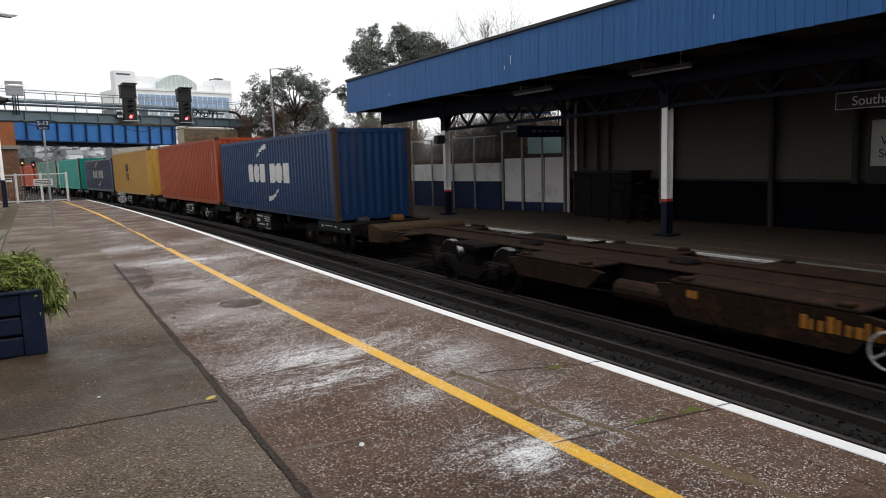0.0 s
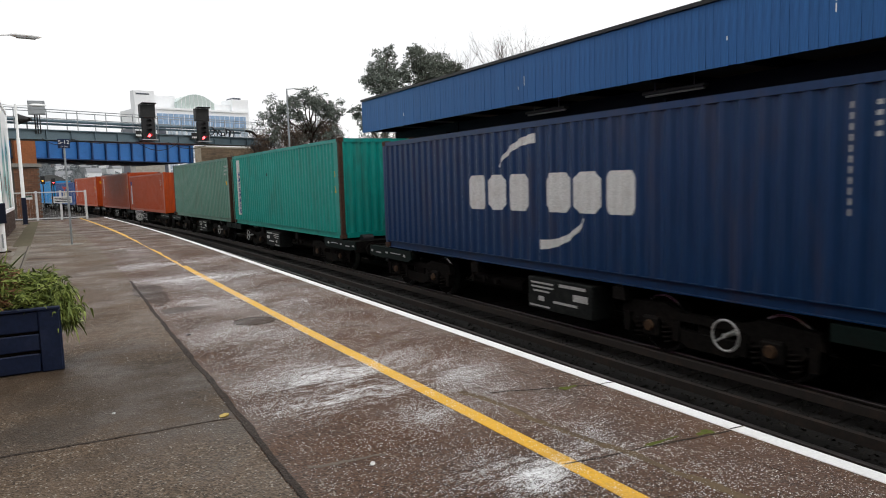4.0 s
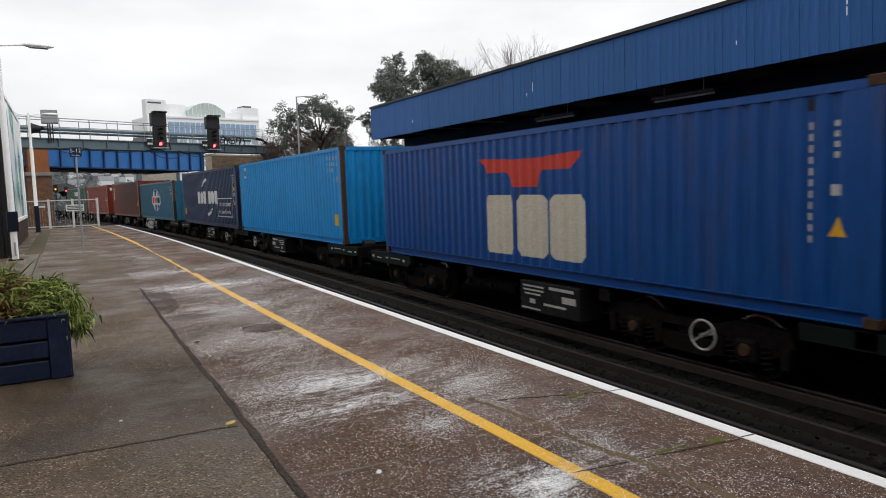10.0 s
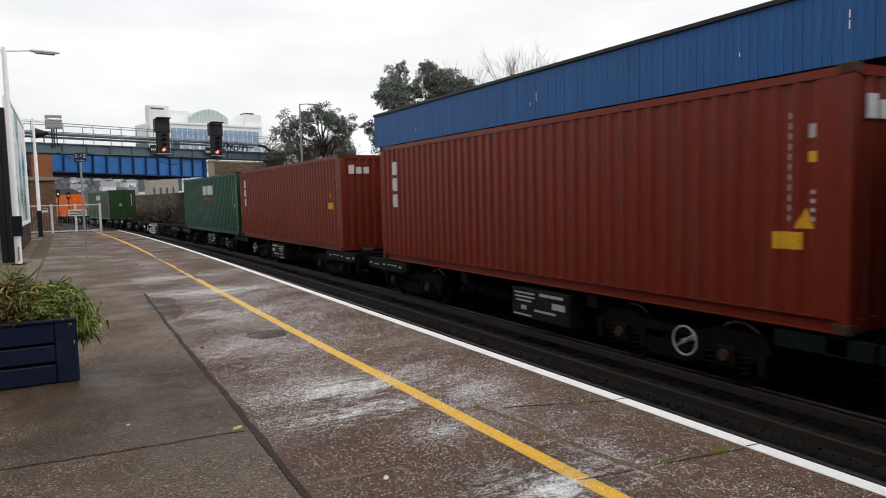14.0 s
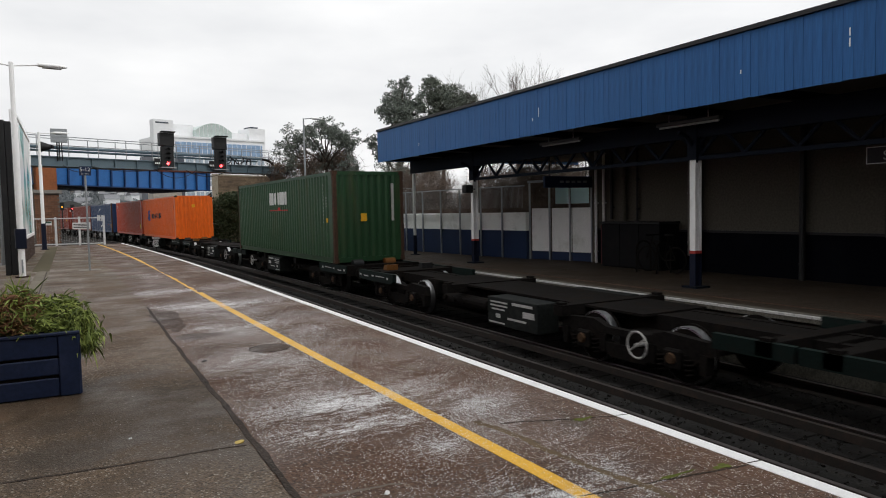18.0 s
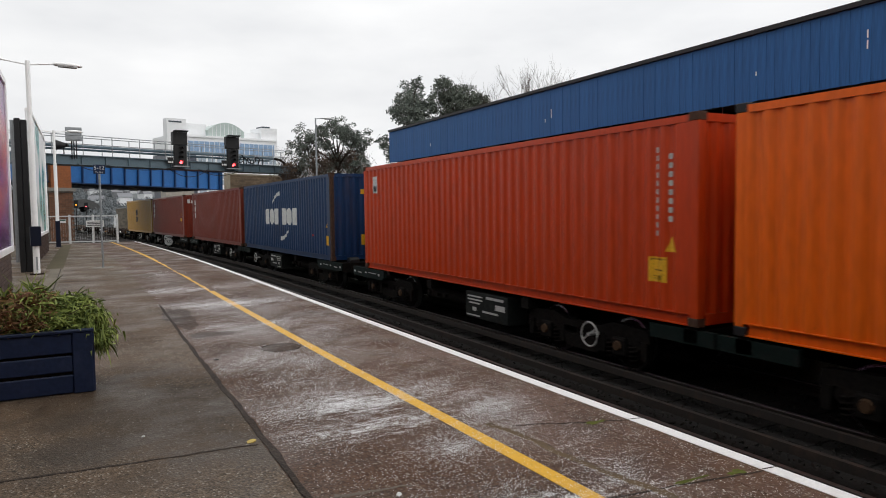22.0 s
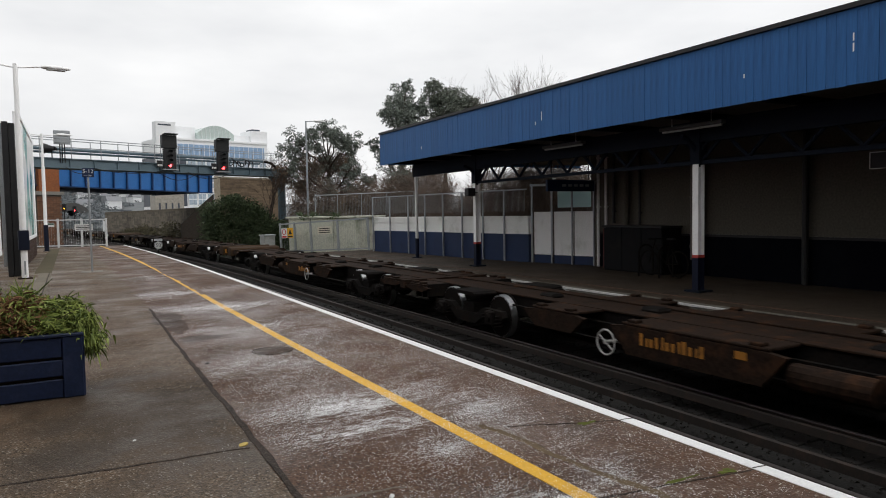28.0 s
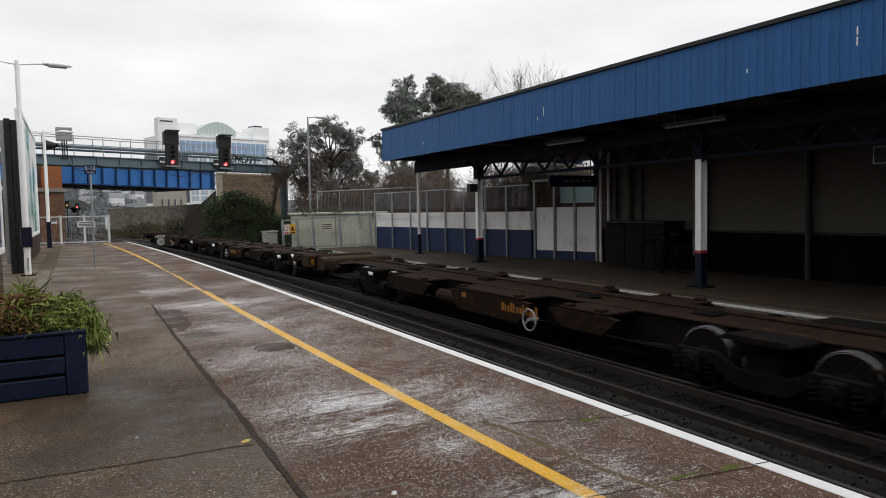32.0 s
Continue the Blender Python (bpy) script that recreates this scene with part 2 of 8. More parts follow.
# ---- the line of the railway: straight, then a bend to the left ----
BEND_Y, BEND_R = 14.0, 558.0
TRACK_NEAR, TRACK_FAR = 5.30, 8.47     # centre lines
RAIL_Z = -0.915                        # rail tops, with the platform at 0


def along(x, s):
    """Place and heading at distance s along the line, x metres to the right of the viewer's line."""
    if s <= BEND_Y:
        return Vector((x, s, 0)), 0.0
    a = (s - BEND_Y) / BEND_R
    c = BEND_R - 8.0
    return Vector((-c + (c + x) * math.cos(a), BEND_Y + (c + x) * math.sin(a), 0)), a


def ribbon(bm, section, s_list, closed=True):
    """Sweeps a section of (x, z) along the line; x may change with the distance."""
    rows = []
    for s in s_list:
        row = []
        for x, z in section:
            p, _ = along(x(s) if callable(x) else x, s)
            row.append(bm.verts.new((p.x, p.y, z)))
        rows.append(row)
    k = len(section)
    for a, b in zip(rows, rows[1:]):
        for i in range(k if closed else k - 1):
            bm.faces.new((a[i], a[(i + 1) % k], b[(i + 1) % k], b[i]))
    if closed:
        bm.faces.new(rows[0][::-1])
        bm.faces.new(rows[-1])


def stretch_of(a, b, step):
    n = max(1, int(round((b - a) / step)))
    return [a + (b - a) * i / n for i in range(n + 1)]


# ---- how far the train has come, second by second ----
RUN_T = [0, 1, 5, 9, 11, 13, 15, 19, 21, 23, 25, 28, 32]
RUN_S = [0, 13.83, 69.03, 124.57, 152.40, 180.15, 207.82, 262.6, 289.9, 317.0, 344.0, 384.4, 438.3]


def run(t):
    g = np.gradient(np.array(RUN_S), np.array(RUN_T, float))
    i = min(max(int(np.searchsorted(RUN_T, t, side='right')) - 1, 0), len(RUN_T) - 2)
    d = RUN_T[i + 1] - RUN_T[i]
    q = (t - RUN_T[i]) / d
    return ((2 * q ** 3 - 3 * q ** 2 + 1) * RUN_S[i] + (q ** 3 - 2 * q ** 2 + q) * d * g[i]
            + (3 * q ** 2 - 2 * q ** 3) * RUN_S[i + 1] + (q ** 3 - q ** 2) * d * g[i + 1])


ROLLING = []          # (thing, distance of its middle at the start, height, turned round)


def motions():
    times = [i * 0.5 for i in range(65)]
    ran = [run(t) for t in times]
    for ob, s0, z, flip in ROLLING:
        rows = []
        for t, r in zip(times, ran):
            p, a = along(TRACK_FAR, s0 - r)
            rows.append((t, pose(p.x, p.y, z, 0, 0, math.degrees(a) + (180 if flip else 0))))
        walk(ob, rows)


# ---- shipping containers ----
BOX_L, BOX_W = 12.192, 2.438
PITCH = 0.2775


def rib_profile():
    """(distance from the far end, depth) of the pressed side sheet."""
    pts = [(0.12, 0.012)]
    w = 0.20
    while w + PITCH < BOX_L - 0.15:
        pts += [(w, 0.012), (w + 0.068, 0.048), (w + 0.138, 0.048), (w + 0.206, 0.012)]
        w += PITCH
    pts.append((BOX_L - 0.12, 0.012))
    return pts


RIBS = rib_profile()
RIB_W = np.array([p[0] for p in RIBS])
RIB_D = np.array([p[1] for p in RIBS])


def sheet(profile, z0, z1, place):
    bm = B()
    lo = [bm.verts.new(place(w, d, z0)) for w, d in profile]
    hi = [bm.verts.new(place(w, d, z1)) for w, d in profile]
    for i in range(len(profile) - 1):
        bm.faces.new((lo[i], lo[i + 1], hi[i + 1], hi[i]))
    return bm


def end_profile():
    pts = [(0.1, 0.012)]
    w = 0.17
    while w + 0.25 < BOX_W - 0.1:
        pts += [(w, 0.012), (w + 0.06, 0.052), (w + 0.125, 0.052), (w + 0.185, 0.012)]
        w += 0.25
    pts.append((BOX_W - 0.1, 0.012))
    return pts


def box_meshes(H):
    """The parts of a forty-foot box of height H; the middle of its floor is the origin, its far end is +y."""
    hl, hw = BOX_L / 2, BOX_W / 2
    out = {}
    out["side_panel"] = [sheet(RIBS, 0.16, H - 0.12, lambda w, d, z: (-hw + d, hl - w, z)),
                         sheet(RIBS, 0.16, H - 0.12, lambda w, d, z: (hw - d, hl - w, z))]
    ep = end_profile()
    out["end_panel"] = [sheet(ep, 0.16, H - 0.12, lambda w, d, z: (-hw + w, -hl + d, z))]
    doors = B()
    for s in (-1, 1):
        box(doors, min(s * 0.01, s * (hw - 0.1)), max(s * 0.01, s * (hw - 0.1)), hl - 0.09, hl - 0.035, 0.16, H - 0.12)
        for k in (0.3, 0.75):
            rod(doors, (s * k, hl - 0.012, 0.12), (s * k, hl - 0.012, H - 0.1), 0.018, n=6)
    out["door_leaf"] = [doors]
    roof = B()
    n = 36
    rows = []
    for i in range(n * 2 + 1):
        y = -hl + 0.1 + (BOX_L - 0.2) * i / (2 * n)
        z = H - 0.035 - (0.02 if i % 2 else 0)
        rows.append([roof.verts.new((x, y, z - (0.0 if abs(x) < 1 else 0.012))) for x in (-hw + 0.05, -0.95, 0.95, hw - 0.05)])
    for a, b in zip(rows, rows[1:]):
        for i in range(3):
            roof.faces.new((a[i], a[i + 1], b[i + 1], b[i]))
    out["roof_panel"] = [roof]
    rails = []
    for s in (-1, 1):
        bm = B()
        outline = [(0.006, 0.172), (0.006, 0.159), (0.062, 0.158), (0.062, 0.02), (0.014, 0.019), (0.014, 0.005), (0.10, 0.005), (0.10, 0.172)]
        ends = [[bm.verts.new((s * (hw - d), y, z)) for d, z in outline] for y in (-hl + 0.16, hl - 0.16)]
        for i in range(8):
            j = (i + 1) % 8
            bm.faces.new((ends[0][i], ends[0][j], ends[1][j], ends[1][i]))
        bm.faces.new(ends[0][::-1])
        bm.faces.new(ends[1])
        bmesh.ops.recalc_face_normals(bm, faces=bm.faces)
        rails.append(bm)
        bm = B()
        x0, x1 = sorted((s * hw - s * 0.006, s * (hw - 0.07)))
        box(bm, x0, x1, -hl + 0.16, hl - 0.16, H - 0.125, H - 0.03)
        rails.append(bm)
    for s in (-1, 1):
        for z0, z1 in ((0.02, 0.17), (H - 0.13, H - 0.02)):
            bm = B()
            y0, y1 = sorted((s * hl - s * 0.006, s * (hl - 0.09)))
            box(bm, -hw + 0.16, hw - 0.16, y0, y1, z0, z1)
            rails.append(bm)
    out["rail"] = rails
    posts, cast = [], []
    for sx in (-1, 1):
        for sy in (-1, 1):
            bm = B()
            x0, x1 = sorted((sx * (hw - 0.004), sx * (hw - 0.13)))
            y0, y1 = sorted((sy * (hl - 0.004), sy * (hl - 0.135)))
            box(bm, x0, x1, y0, y1, 0.11, H - 0.11)
            posts.append(bevelled(bm, 0.012))
            for z0, z1 in ((0, 0.118), (H - 0.118, H)):
                bm = B()
                x0, x1 = sorted((sx * hw, sx * (hw - 0.162)))
                y0, y1 = sorted((sy * hl, sy * (hl - 0.178)))
                box(bm, x0, x1, y0, y1, z0, z1)
                cast.append(bevelled(bm, 0.008))
    out["corner_post"], out["corner_casting"] = posts, cast
    return out


def poly_on_side(polys):
    """Flat outlines in (w, z), bent over the ribs of the side that faces the platform."""
    bm = B()
    for poly in polys:
        try:
            bm.faces.new([bm.verts.new((w, z, 0)) for w, z in poly])
        except ValueError:
            pass
    return wrap_side(bm)


def wrap_side(bm):
    if not bm.verts:
        return bm
    lo, hi = min(v.co.x for v in bm.verts), max(v.co.x for v in bm.verts)
    for w in RIB_W:
        if lo < w < hi:
            bmesh.ops.bisect_plane(bm, geom=bm.verts[:] + bm.edges[:] + bm.faces[:], plane_co=(w, 0, 0), plane_no=(1, 0, 0), dist=1e-5)
    for v in bm.verts:
        d = float(np.interp(v.co.x, RIB_W, RIB_D))
        v.co = Vector((-BOX_W / 2 + d - 0.004, BOX_L / 2 - v.co.x, v.co.y))
    return bm


def rect(w0, w1, z0, z1):
    return [(w0, z0), (w1, z0), (w1, z1), (w0, z1)]


def chips(w0, w1, z0, z1, n, gap=0.14, up=False, cut=0.18):
    """A row (or column) of n plain blocks with clipped corners."""
    out = []
    for i in range(n):
        if up:
            h = (z1 - z0) / n
            a, b, c, d = w0, w1, z0 + h * (i + gap / 2), z0 + h * (i + 1 - gap / 2)
        else:
            h = (w1 - w0) / n
            a, b, c, d = w0 + h * (i + gap / 2), w0 + h * (i + 1 - gap / 2), z0, z1
        k = cut * min(b - a, d - c)
        out.append([(a + k, c), (b - k, c), (b, c + k), (b, d - k), (b - k, d), (a + k, d), (a, d - k), (a, c + k)])
    return out


def swoosh(pts, width):
    """A tapering curved stroke through the points."""
    n = len(pts) - 1
    polys = []
    prev = None
    for i, (w, z) in enumerate(pts):
        a = pts[max(0, i - 1)]
        b = pts[min(n, i + 1)]
        d = Vector((b[0] - a[0], b[1] - a[1])).normalized()
        h = width * (0.25 + 0.75 * i / n) / 2
        cur = ((w - d.y * h, z + d.x * h), (w + d.y * h, z - d.x * h))
        if prev:
            polys.append([prev[0], prev[1], cur[1], cur[0]])
        prev = cur
    return polys


def arc_pts(cw, cz, rw, rz, a0, a1, n=8):
    return [(cw + rw * math.cos(radians(a0 + (a1 - a0) * i / n)), cz + rz * math.sin(radians(a0 + (a1 - a0) * i / n))) for i in range(n + 1)]


def number_bars(w, z0, z1):
    return chips(w - 0.026, w + 0.026, z0, z1, 11, 0.36, True, 0.1)


def paint(name, c, stain=(0.07, 0.04, 0.026), amount=0.45, dark=0.82, rough=0.4):
    y = 0.2126 * c[0] + 0.7152 * c[1] + 0.0722 * c[2]
    c = tuple(max(0.004, y + (k - y) * 1.18) for k in c)
    return material(name, c, rough, 0, stain, amount, 1.6, 14, 0.05, dark, stretch=(1, 1, 0.2), spec=0.34, rust=(0.050, 0.026, 0.016))


BOX_CACHE = {}


def container(c0, name_label, H, mat, marks, posts=None, castings=None, z=0.03):
    """A box whose near end is c0 metres along the line at the start. marks: (part name, material, polygons)."""
    if H not in BOX_CACHE:
        BOX_CACHE[H] = {k: [to_mesh(k, bm, M_BLACK) for bm in v] for k, v in box_meshes(H).items()}
    ob = thing("shipping_container", name_label, "container", "containers on the train")
    for k, meshes in BOX_CACHE[H].items():
        for me in meshes:
            m2 = me.copy()
            m2.materials.clear()
            m2.materials.append({"corner_post": posts or mat, "corner_casting": castings or M_RUST}.get(k, mat))
            part(k, m2, None, ob)
    for pname, pm, polys in marks:
        if pname == "number_mark" and not isinstance(polys, bmesh.types.BMesh):
            polys = [[(c + (w - c) * 0.72, zz) for w, zz in p] for p in polys for c in [sum(q[0] for q in p) / len(p)]]
        if isinstance(polys, bmesh.types.BMesh):
            part(pname, polys, pm, ob)
        elif pname in ("number_mark", "lettering_frame", "label_outline", "underline", "swoosh", "words"):
            o = part(pname, poly_on_side(polys), pm, ob)
            if pname == "number_mark":
                tagged(o, kind="stuff")
        else:
            for poly in polys:
                part(pname, poly_on_side([poly]), pm, ob)
    ROLLING.append((ob, c0 + BOX_L / 2, z, False))
    return ob


def end_mark(name, mat, x0, x1, z0, z1):
    """A plate on the near end."""
    bm = B()
    hl = BOX_L / 2
    box(bm, x0, x1, -hl - 0.002, -hl + 0.03, z0, z1)
    return (name, mat, bm)


def warn(w, z, h=0.24):
    return [[(w - h * 0.5, z - h * 0.45), (w + h * 0.5, z - h * 0.45), (w, z + h * 0.55)]]


C_NAVY = paint("container_navy", (0.010, 0.034, 0.094))
C_NAVY2 = paint("container_dark_navy", (0.010, 0.025, 0.070))
C_BRICK = paint("container_brick_red", (0.31, 0.062, 0.026))
C_MAROON = paint("container_maroon", (0.165, 0.027, 0.015))
C_OCHRE = paint("container_ochre", (0.47, 0.28, 0.085), (0.16, 0.07, 0.03), 0.4)
C_TEAL = paint("container_teal", (0.022, 0.275, 0.235))
C_PALE = paint("container_pale_green", (0.130, 0.242, 0.195), (0.12, 0.07, 0.04), 0.45)
C_ORANGE = paint("container_red_orange", (0.40, 0.070, 0.022), (0.16, 0.05, 0.03), 0.35)
C_ROYAL = paint("container_royal_blue", (0.007, 0.068, 0.238))
C_SKY = paint("container_sky_blue", (0.010, 0.26, 0.58), (0.03, 0.10, 0.16), 0.35)
C_STEELB = paint("container_faded_blue", (0.024, 0.118, 0.190), (0.05, 0.055, 0.05), 0.5)
C_GREEN = paint("container_dark_green", (0.014, 0.062, 0.038), (0.04, 0.06, 0.03), 0.4)
C_GREEN2 = paint("container_moss_green", (0.024, 0.060, 0.028), (0.09, 0.07, 0.03), 0.5)
C_BRIGHT = paint("container_bright_orange", (0.72, 0.150, 0.008), (0.3, 0.08, 0.02), 0.25)
C_VERM = paint("container_vermilion", (0.46, 0.062, 0.022), (0.2, 0.05, 0.03), 0.3)
C_PATCH = paint("green_patch_paint", (0.016, 0.085, 0.062), (0.03, 0.05, 0.04), 0.4)
M_LOGO_BLUE = material("logo_blue", (0.015, 0.05, 0.28), 0.5, bump=0.02)
M_LOGO_RED = material("logo_red", (0.60, 0.06, 0.04), 0.5, bump=0.02)
M_LOGO_DARK = material("logo_dark", (0.012, 0.014, 0.03), 0.5, bump=0.02)

BIG, LOW = 2.896, 2.591
PAIR, IN = 27.93, BOX_L + 0.57
C_FIRST = 17.93


def slot(pair, second=False):
    return C_FIRST + PAIR * pair + (IN if second else 0)


def blue_line_marks(dz=0.0):
    """White block lettering between two curved strokes, and the number column."""
    d = dz
    return [("lettering", M_WHITE, chips(3.95, 5.95, 1.13 + d, 1.78 + d, 3, 0.14) + chips(6.35, 8.5, 1.13 + d, 1.78 + d, 3, 0.14)),
            ("swoosh", M_WHITE, swoosh(arc_pts(6.15, 1.58 + d, 1.25, 0.80, 155, 92), 0.17)),
            ("swoosh", M_WHITE, swoosh(arc_pts(6.2, 1.33 + d, 1.25, 0.76, -22, -88), 0.17)),
            ("number_mark", M_NUMBER, number_bars(11.45, 1.2 + d, 2.42 + d) + chips(11.68, 11.78, 2.0 + d, 2.42 + d, 4, 0.5, True))]


def low_labels():
    return [("warning_label", M_YELLOW, warn(11.72, 1.2) + [rect(11.62, 11.92, 0.5, 0.82)])]


# the loads, from the front of the train
container(slot(0), "navy blue shipping container with white block lettering and rusty posts", LOW, C_NAVY, blue_line_marks(-0.1),
          posts=M_RUST)
container(slot(0, True), "brick red corrugated shipping container with white number column", BIG, C_BRICK,
          [("number_mark", M_NUMBER, number_bars(11.3, 1.0, 2.3)), ("warning_label", M_YELLOW, [rect(0.5, 0.66, 0.45, 0.62)])])
container(slot(1), "ochre yellow shipping container with black stacked lettering", BIG, C_OCHRE,
          [("lettering", M_LOGO_DARK, chips(4.7, 5.6, 1.5, 2.05, 2, 0.12) + chips(4.75, 5.6, 0.92, 1.42, 2, 0.2)),
           ("warning_label", M_YELLOW, [rect(11.4, 11.6, 2.2, 2.3)])])
container(slot(1, True), "navy blue shipping container with white block lettering", LOW, C_NAVY, blue_line_marks(-0.1))
container(slot(2), "teal green shipping container with white vertical label panel", BIG, C_TEAL,
          [("label_panel", M_WHITE, [rect(0.75, 1.25, 0.38, 2.68)]),
           ("lettering", M_LOGO_BLUE, chips(0.85, 1.15, 0.44, 2.2, 8, 0.2, True)),
           ("number_mark", M_NUMBER, number_bars(11.2, 1.35, 2.63) + chips(11.42, 11.5, 1.9, 2.25, 4, 0.5, True) + [rect(11.4, 11.55, 1.3, 1.42)]),
           ("warning_label", M_YELLOW, warn(11.78, 1.42, 0.22) + [rect(11.68, 11.83, 1.78, 1.95)]),
           ("vent", M_BLACK, [rect(4.95, 5.1, 1.93, 2.05)]),
           end_mark("warning_label", M_YELLOW, 0.35, 0.5, 1.85, 2.0)], posts=M_RUST)
container(slot(2, True), "faded pale green shipping container with rust spots", BIG, C_PALE,
          [("number_mark", M_NUMBER, chips(11.3, 11.85, 2.44, 2.53, 6, 0.4) + chips(11.3, 11.9, 2.27, 2.36, 7, 0.4) + chips(11.3, 11.65, 2.10, 2.19, 4, 0.4)),
           ("warning_label", M_YELLOW, [rect(11.56, 11.70, 1.66, 1.82)])], posts=M_RUST)
container(slot(3), "red-orange shipping container with white label strip and dents", LOW, C_ORANGE,
          [("label_panel", M_WHITE, [rect(0.45, 0.82, 0.45, 1.85)]), ("label_head", M_LOGO_BLUE, [rect(0.45, 0.82, 1.85, 2.15)]),
           ("lettering", M_LOGO_DARK, chips(0.53, 0.75, 0.5, 1.8, 7, 0.22, True)),
           ("number_mark", M_NUMBER, chips(10.95, 11.3, 2.04, 2.12, 4, 0.35) + chips(10.95, 11.5, 1.90, 1.98, 6, 0.35) + chips(10.95, 11.2, 1.76, 1.84, 3, 0.35) + [rect(11.2, 11.3, 1.46, 1.6)]), ("warning_label", M_YELLOW, [rect(11.45, 11.53, 1.46, 1.6)])], castings=C_ORANGE)
for k, w in ((3, 1), (4, 0)):
    container(slot(k, bool(w)), "red-orange shipping container with white vertical lettering", BIG, C_ORANGE,
              [("lettering", M_WHITE, chips(0.82, 1.10, 1.0, 2.58, 6, 0.2, True)),
               ("number_mark", M_NUMBER, number_bars(11.44 if k == 3 else 11.34, 1.27, 2.57) + chips(11.62, 11.72, 2.12, 2.57, 4, 0.5, True) + [rect(11.62, 11.76, 1.42, 1.58)]),
               ("warning_label", M_YELLOW, warn(11.08 if k == 4 else 11.66, 1.86 if k == 4 else 1.2, 0.22) + [rect(11.55, 11.69, 1.66, 1.84)]),
               end_mark("warning_label", M_YELLOW, -0.9, -0.75, 2.2, 2.4)], castings=C_MAROON)
container(slot(4, True), "royal blue shipping container with cream lettering under red wings", LOW, C_ROYAL,
          [("lettering", M_CREAM, chips(4.75, 7.75, 0.32, 1.42, 3, 0.10, False, 0.12)),
           ("emblem", M_LOGO_RED, [[(4.6, 2.12), (4.85, 1.84), (7.35, 1.84), (7.65, 2.12), (6.5, 2.06), (5.75, 2.06)], [(5.75, 1.56), (6.4, 1.56), (6.6, 1.84), (5.5, 1.84)]]),
           ("number_mark", M_NUMBER, number_bars(11.40, 0.84, 2.2) + chips(11.65, 11.73, 1.76, 2.2, 4, 0.4, True) + [rect(11.61, 11.77, 1.38, 1.5)]),
           ("warning_label", M_YELLOW, warn(11.72, 1.04, 0.22)), ("rust_patch", M_BLACK, [rect(11.36, 11.43, 2.3, 2.42)])])
container(slot(5), "bright sky blue shipping container with scuffed side and yellow label", BIG, C_SKY,
          [("label_panel", M_WHITE, [rect(0.82, 1.25, 2.25, 2.68)]), ("label_mark", M_LOGO_BLUE, [rect(0.9, 1.1, 2.34, 2.56)]),
           ("number_mark", M_NUMBER, chips(10.95, 11.85, 2.52, 2.64, 7, 0.52) + chips(10.95, 11.85, 2.34, 2.46, 8, 0.52) + chips(10.95, 11.4, 2.16, 2.28, 4, 0.52) + [rect(11.38, 11.5, 1.84, 2.0)]),
           ("warning_label", M_YELLOW, [rect(11.36, 11.66, 0.55, 0.88), rect(11.64, 11.78, 1.86, 2.02)])], posts=M_RUST)


def side_text(s, w0, z0, size, width=None):
    """Words on the platform side, bent over the ribs."""
    cu = bpy.data.curves.new("words", 'FONT')
    cu.body, cu.size = s, size
    tmp = new("words", cu)
    dg = bpy.context.evaluated_depsgraph_get()
    me = bpy.data.meshes.new_from_object(tmp.evaluated_get(dg))
    bpy.data.objects.remove(tmp)
    bm = B()
    bm.from_mesh(me)
    bpy.data.meshes.remove(me)
    span = max(v.co.x for v in bm.verts) or 1
    k = (width / span) if width else 1
    for v in bm.verts:
        v.co = Vector((w0 + v.co.x * k, z0 + v.co.y, 0))
    return bm


def frame_polys(w0, w1, z0, z1, t):
    return [rect(w0, w1, z0, z0 + t), rect(w0, w1, z1 - t, z1), rect(w0, w0 + t, z0 + t, z1 - t), rect(w1 - t, w1, z0 + t, z1 - t)]


eco = [(n, m, p) for n, m, p in blue_line_marks() if n != "number_mark"]
eco += [("lettering_frame", M_WHITE, frame_polys(8.45, 11.25, 0.50, 1.42, 0.045)),
        ("words", M_WHITE, wrap_side(side_text("eco container", 8.61, 1.03, 0.34, 2.45))),
        ("words", M_WHITE, wrap_side(side_text("bamboo flooring", 8.70, 0.66, 0.30, 2.25))),
        ("number_mark", M_NUMBER, number_bars(11.36, 1.2, 2.5) + chips(11.57, 11.66, 2.1, 2.5, 4, 0.5, True) + [rect(11.57, 11.7, 1.5, 1.66)]),
        ("warning_label", M_YELLOW, warn(11.66, 1.2, 0.22) + [rect(11.58, 11.69, 1.74, 1.9), rect(0.3, 0.6, 0.5, 0.85)])]
container(slot(5, True), "dark navy shipping container with framed bamboo flooring wording", BIG, C_NAVY2, eco)

globe = arc_pts(6.32, 1.33, 1.32, 0.775, 0, 348, 28)
land = [[(5.95, 1.64), (6.5, 1.64), (6.52, 1.84), (6.85, 1.95), (6.75, 2.05), (6.3, 2.09), (5.95, 2.03), (6.0, 1.85)],
        [(5.95, 0.62), (6.45, 0.57), (6.55, 0.80), (6.5, 1.02), (5.95, 1.02)],
        [(6.9, 1.02), (7.4, 1.02), (7.15, 0.76), (6.75, 0.62), (6.72, 0.84)],
        [(6.95, 1.64), (7.45, 1.64), (7.3, 1.82), (7.15, 1.80), (7.1, 1.92), (6.9, 1.84)],
        [(5.12, 1.64), (5.35, 1.64), (5.5, 1.86), (5.36, 1.84)], [(5.16, 1.02), (5.32, 0.84), (5.5, 0.76), (5.42, 0.98)]]
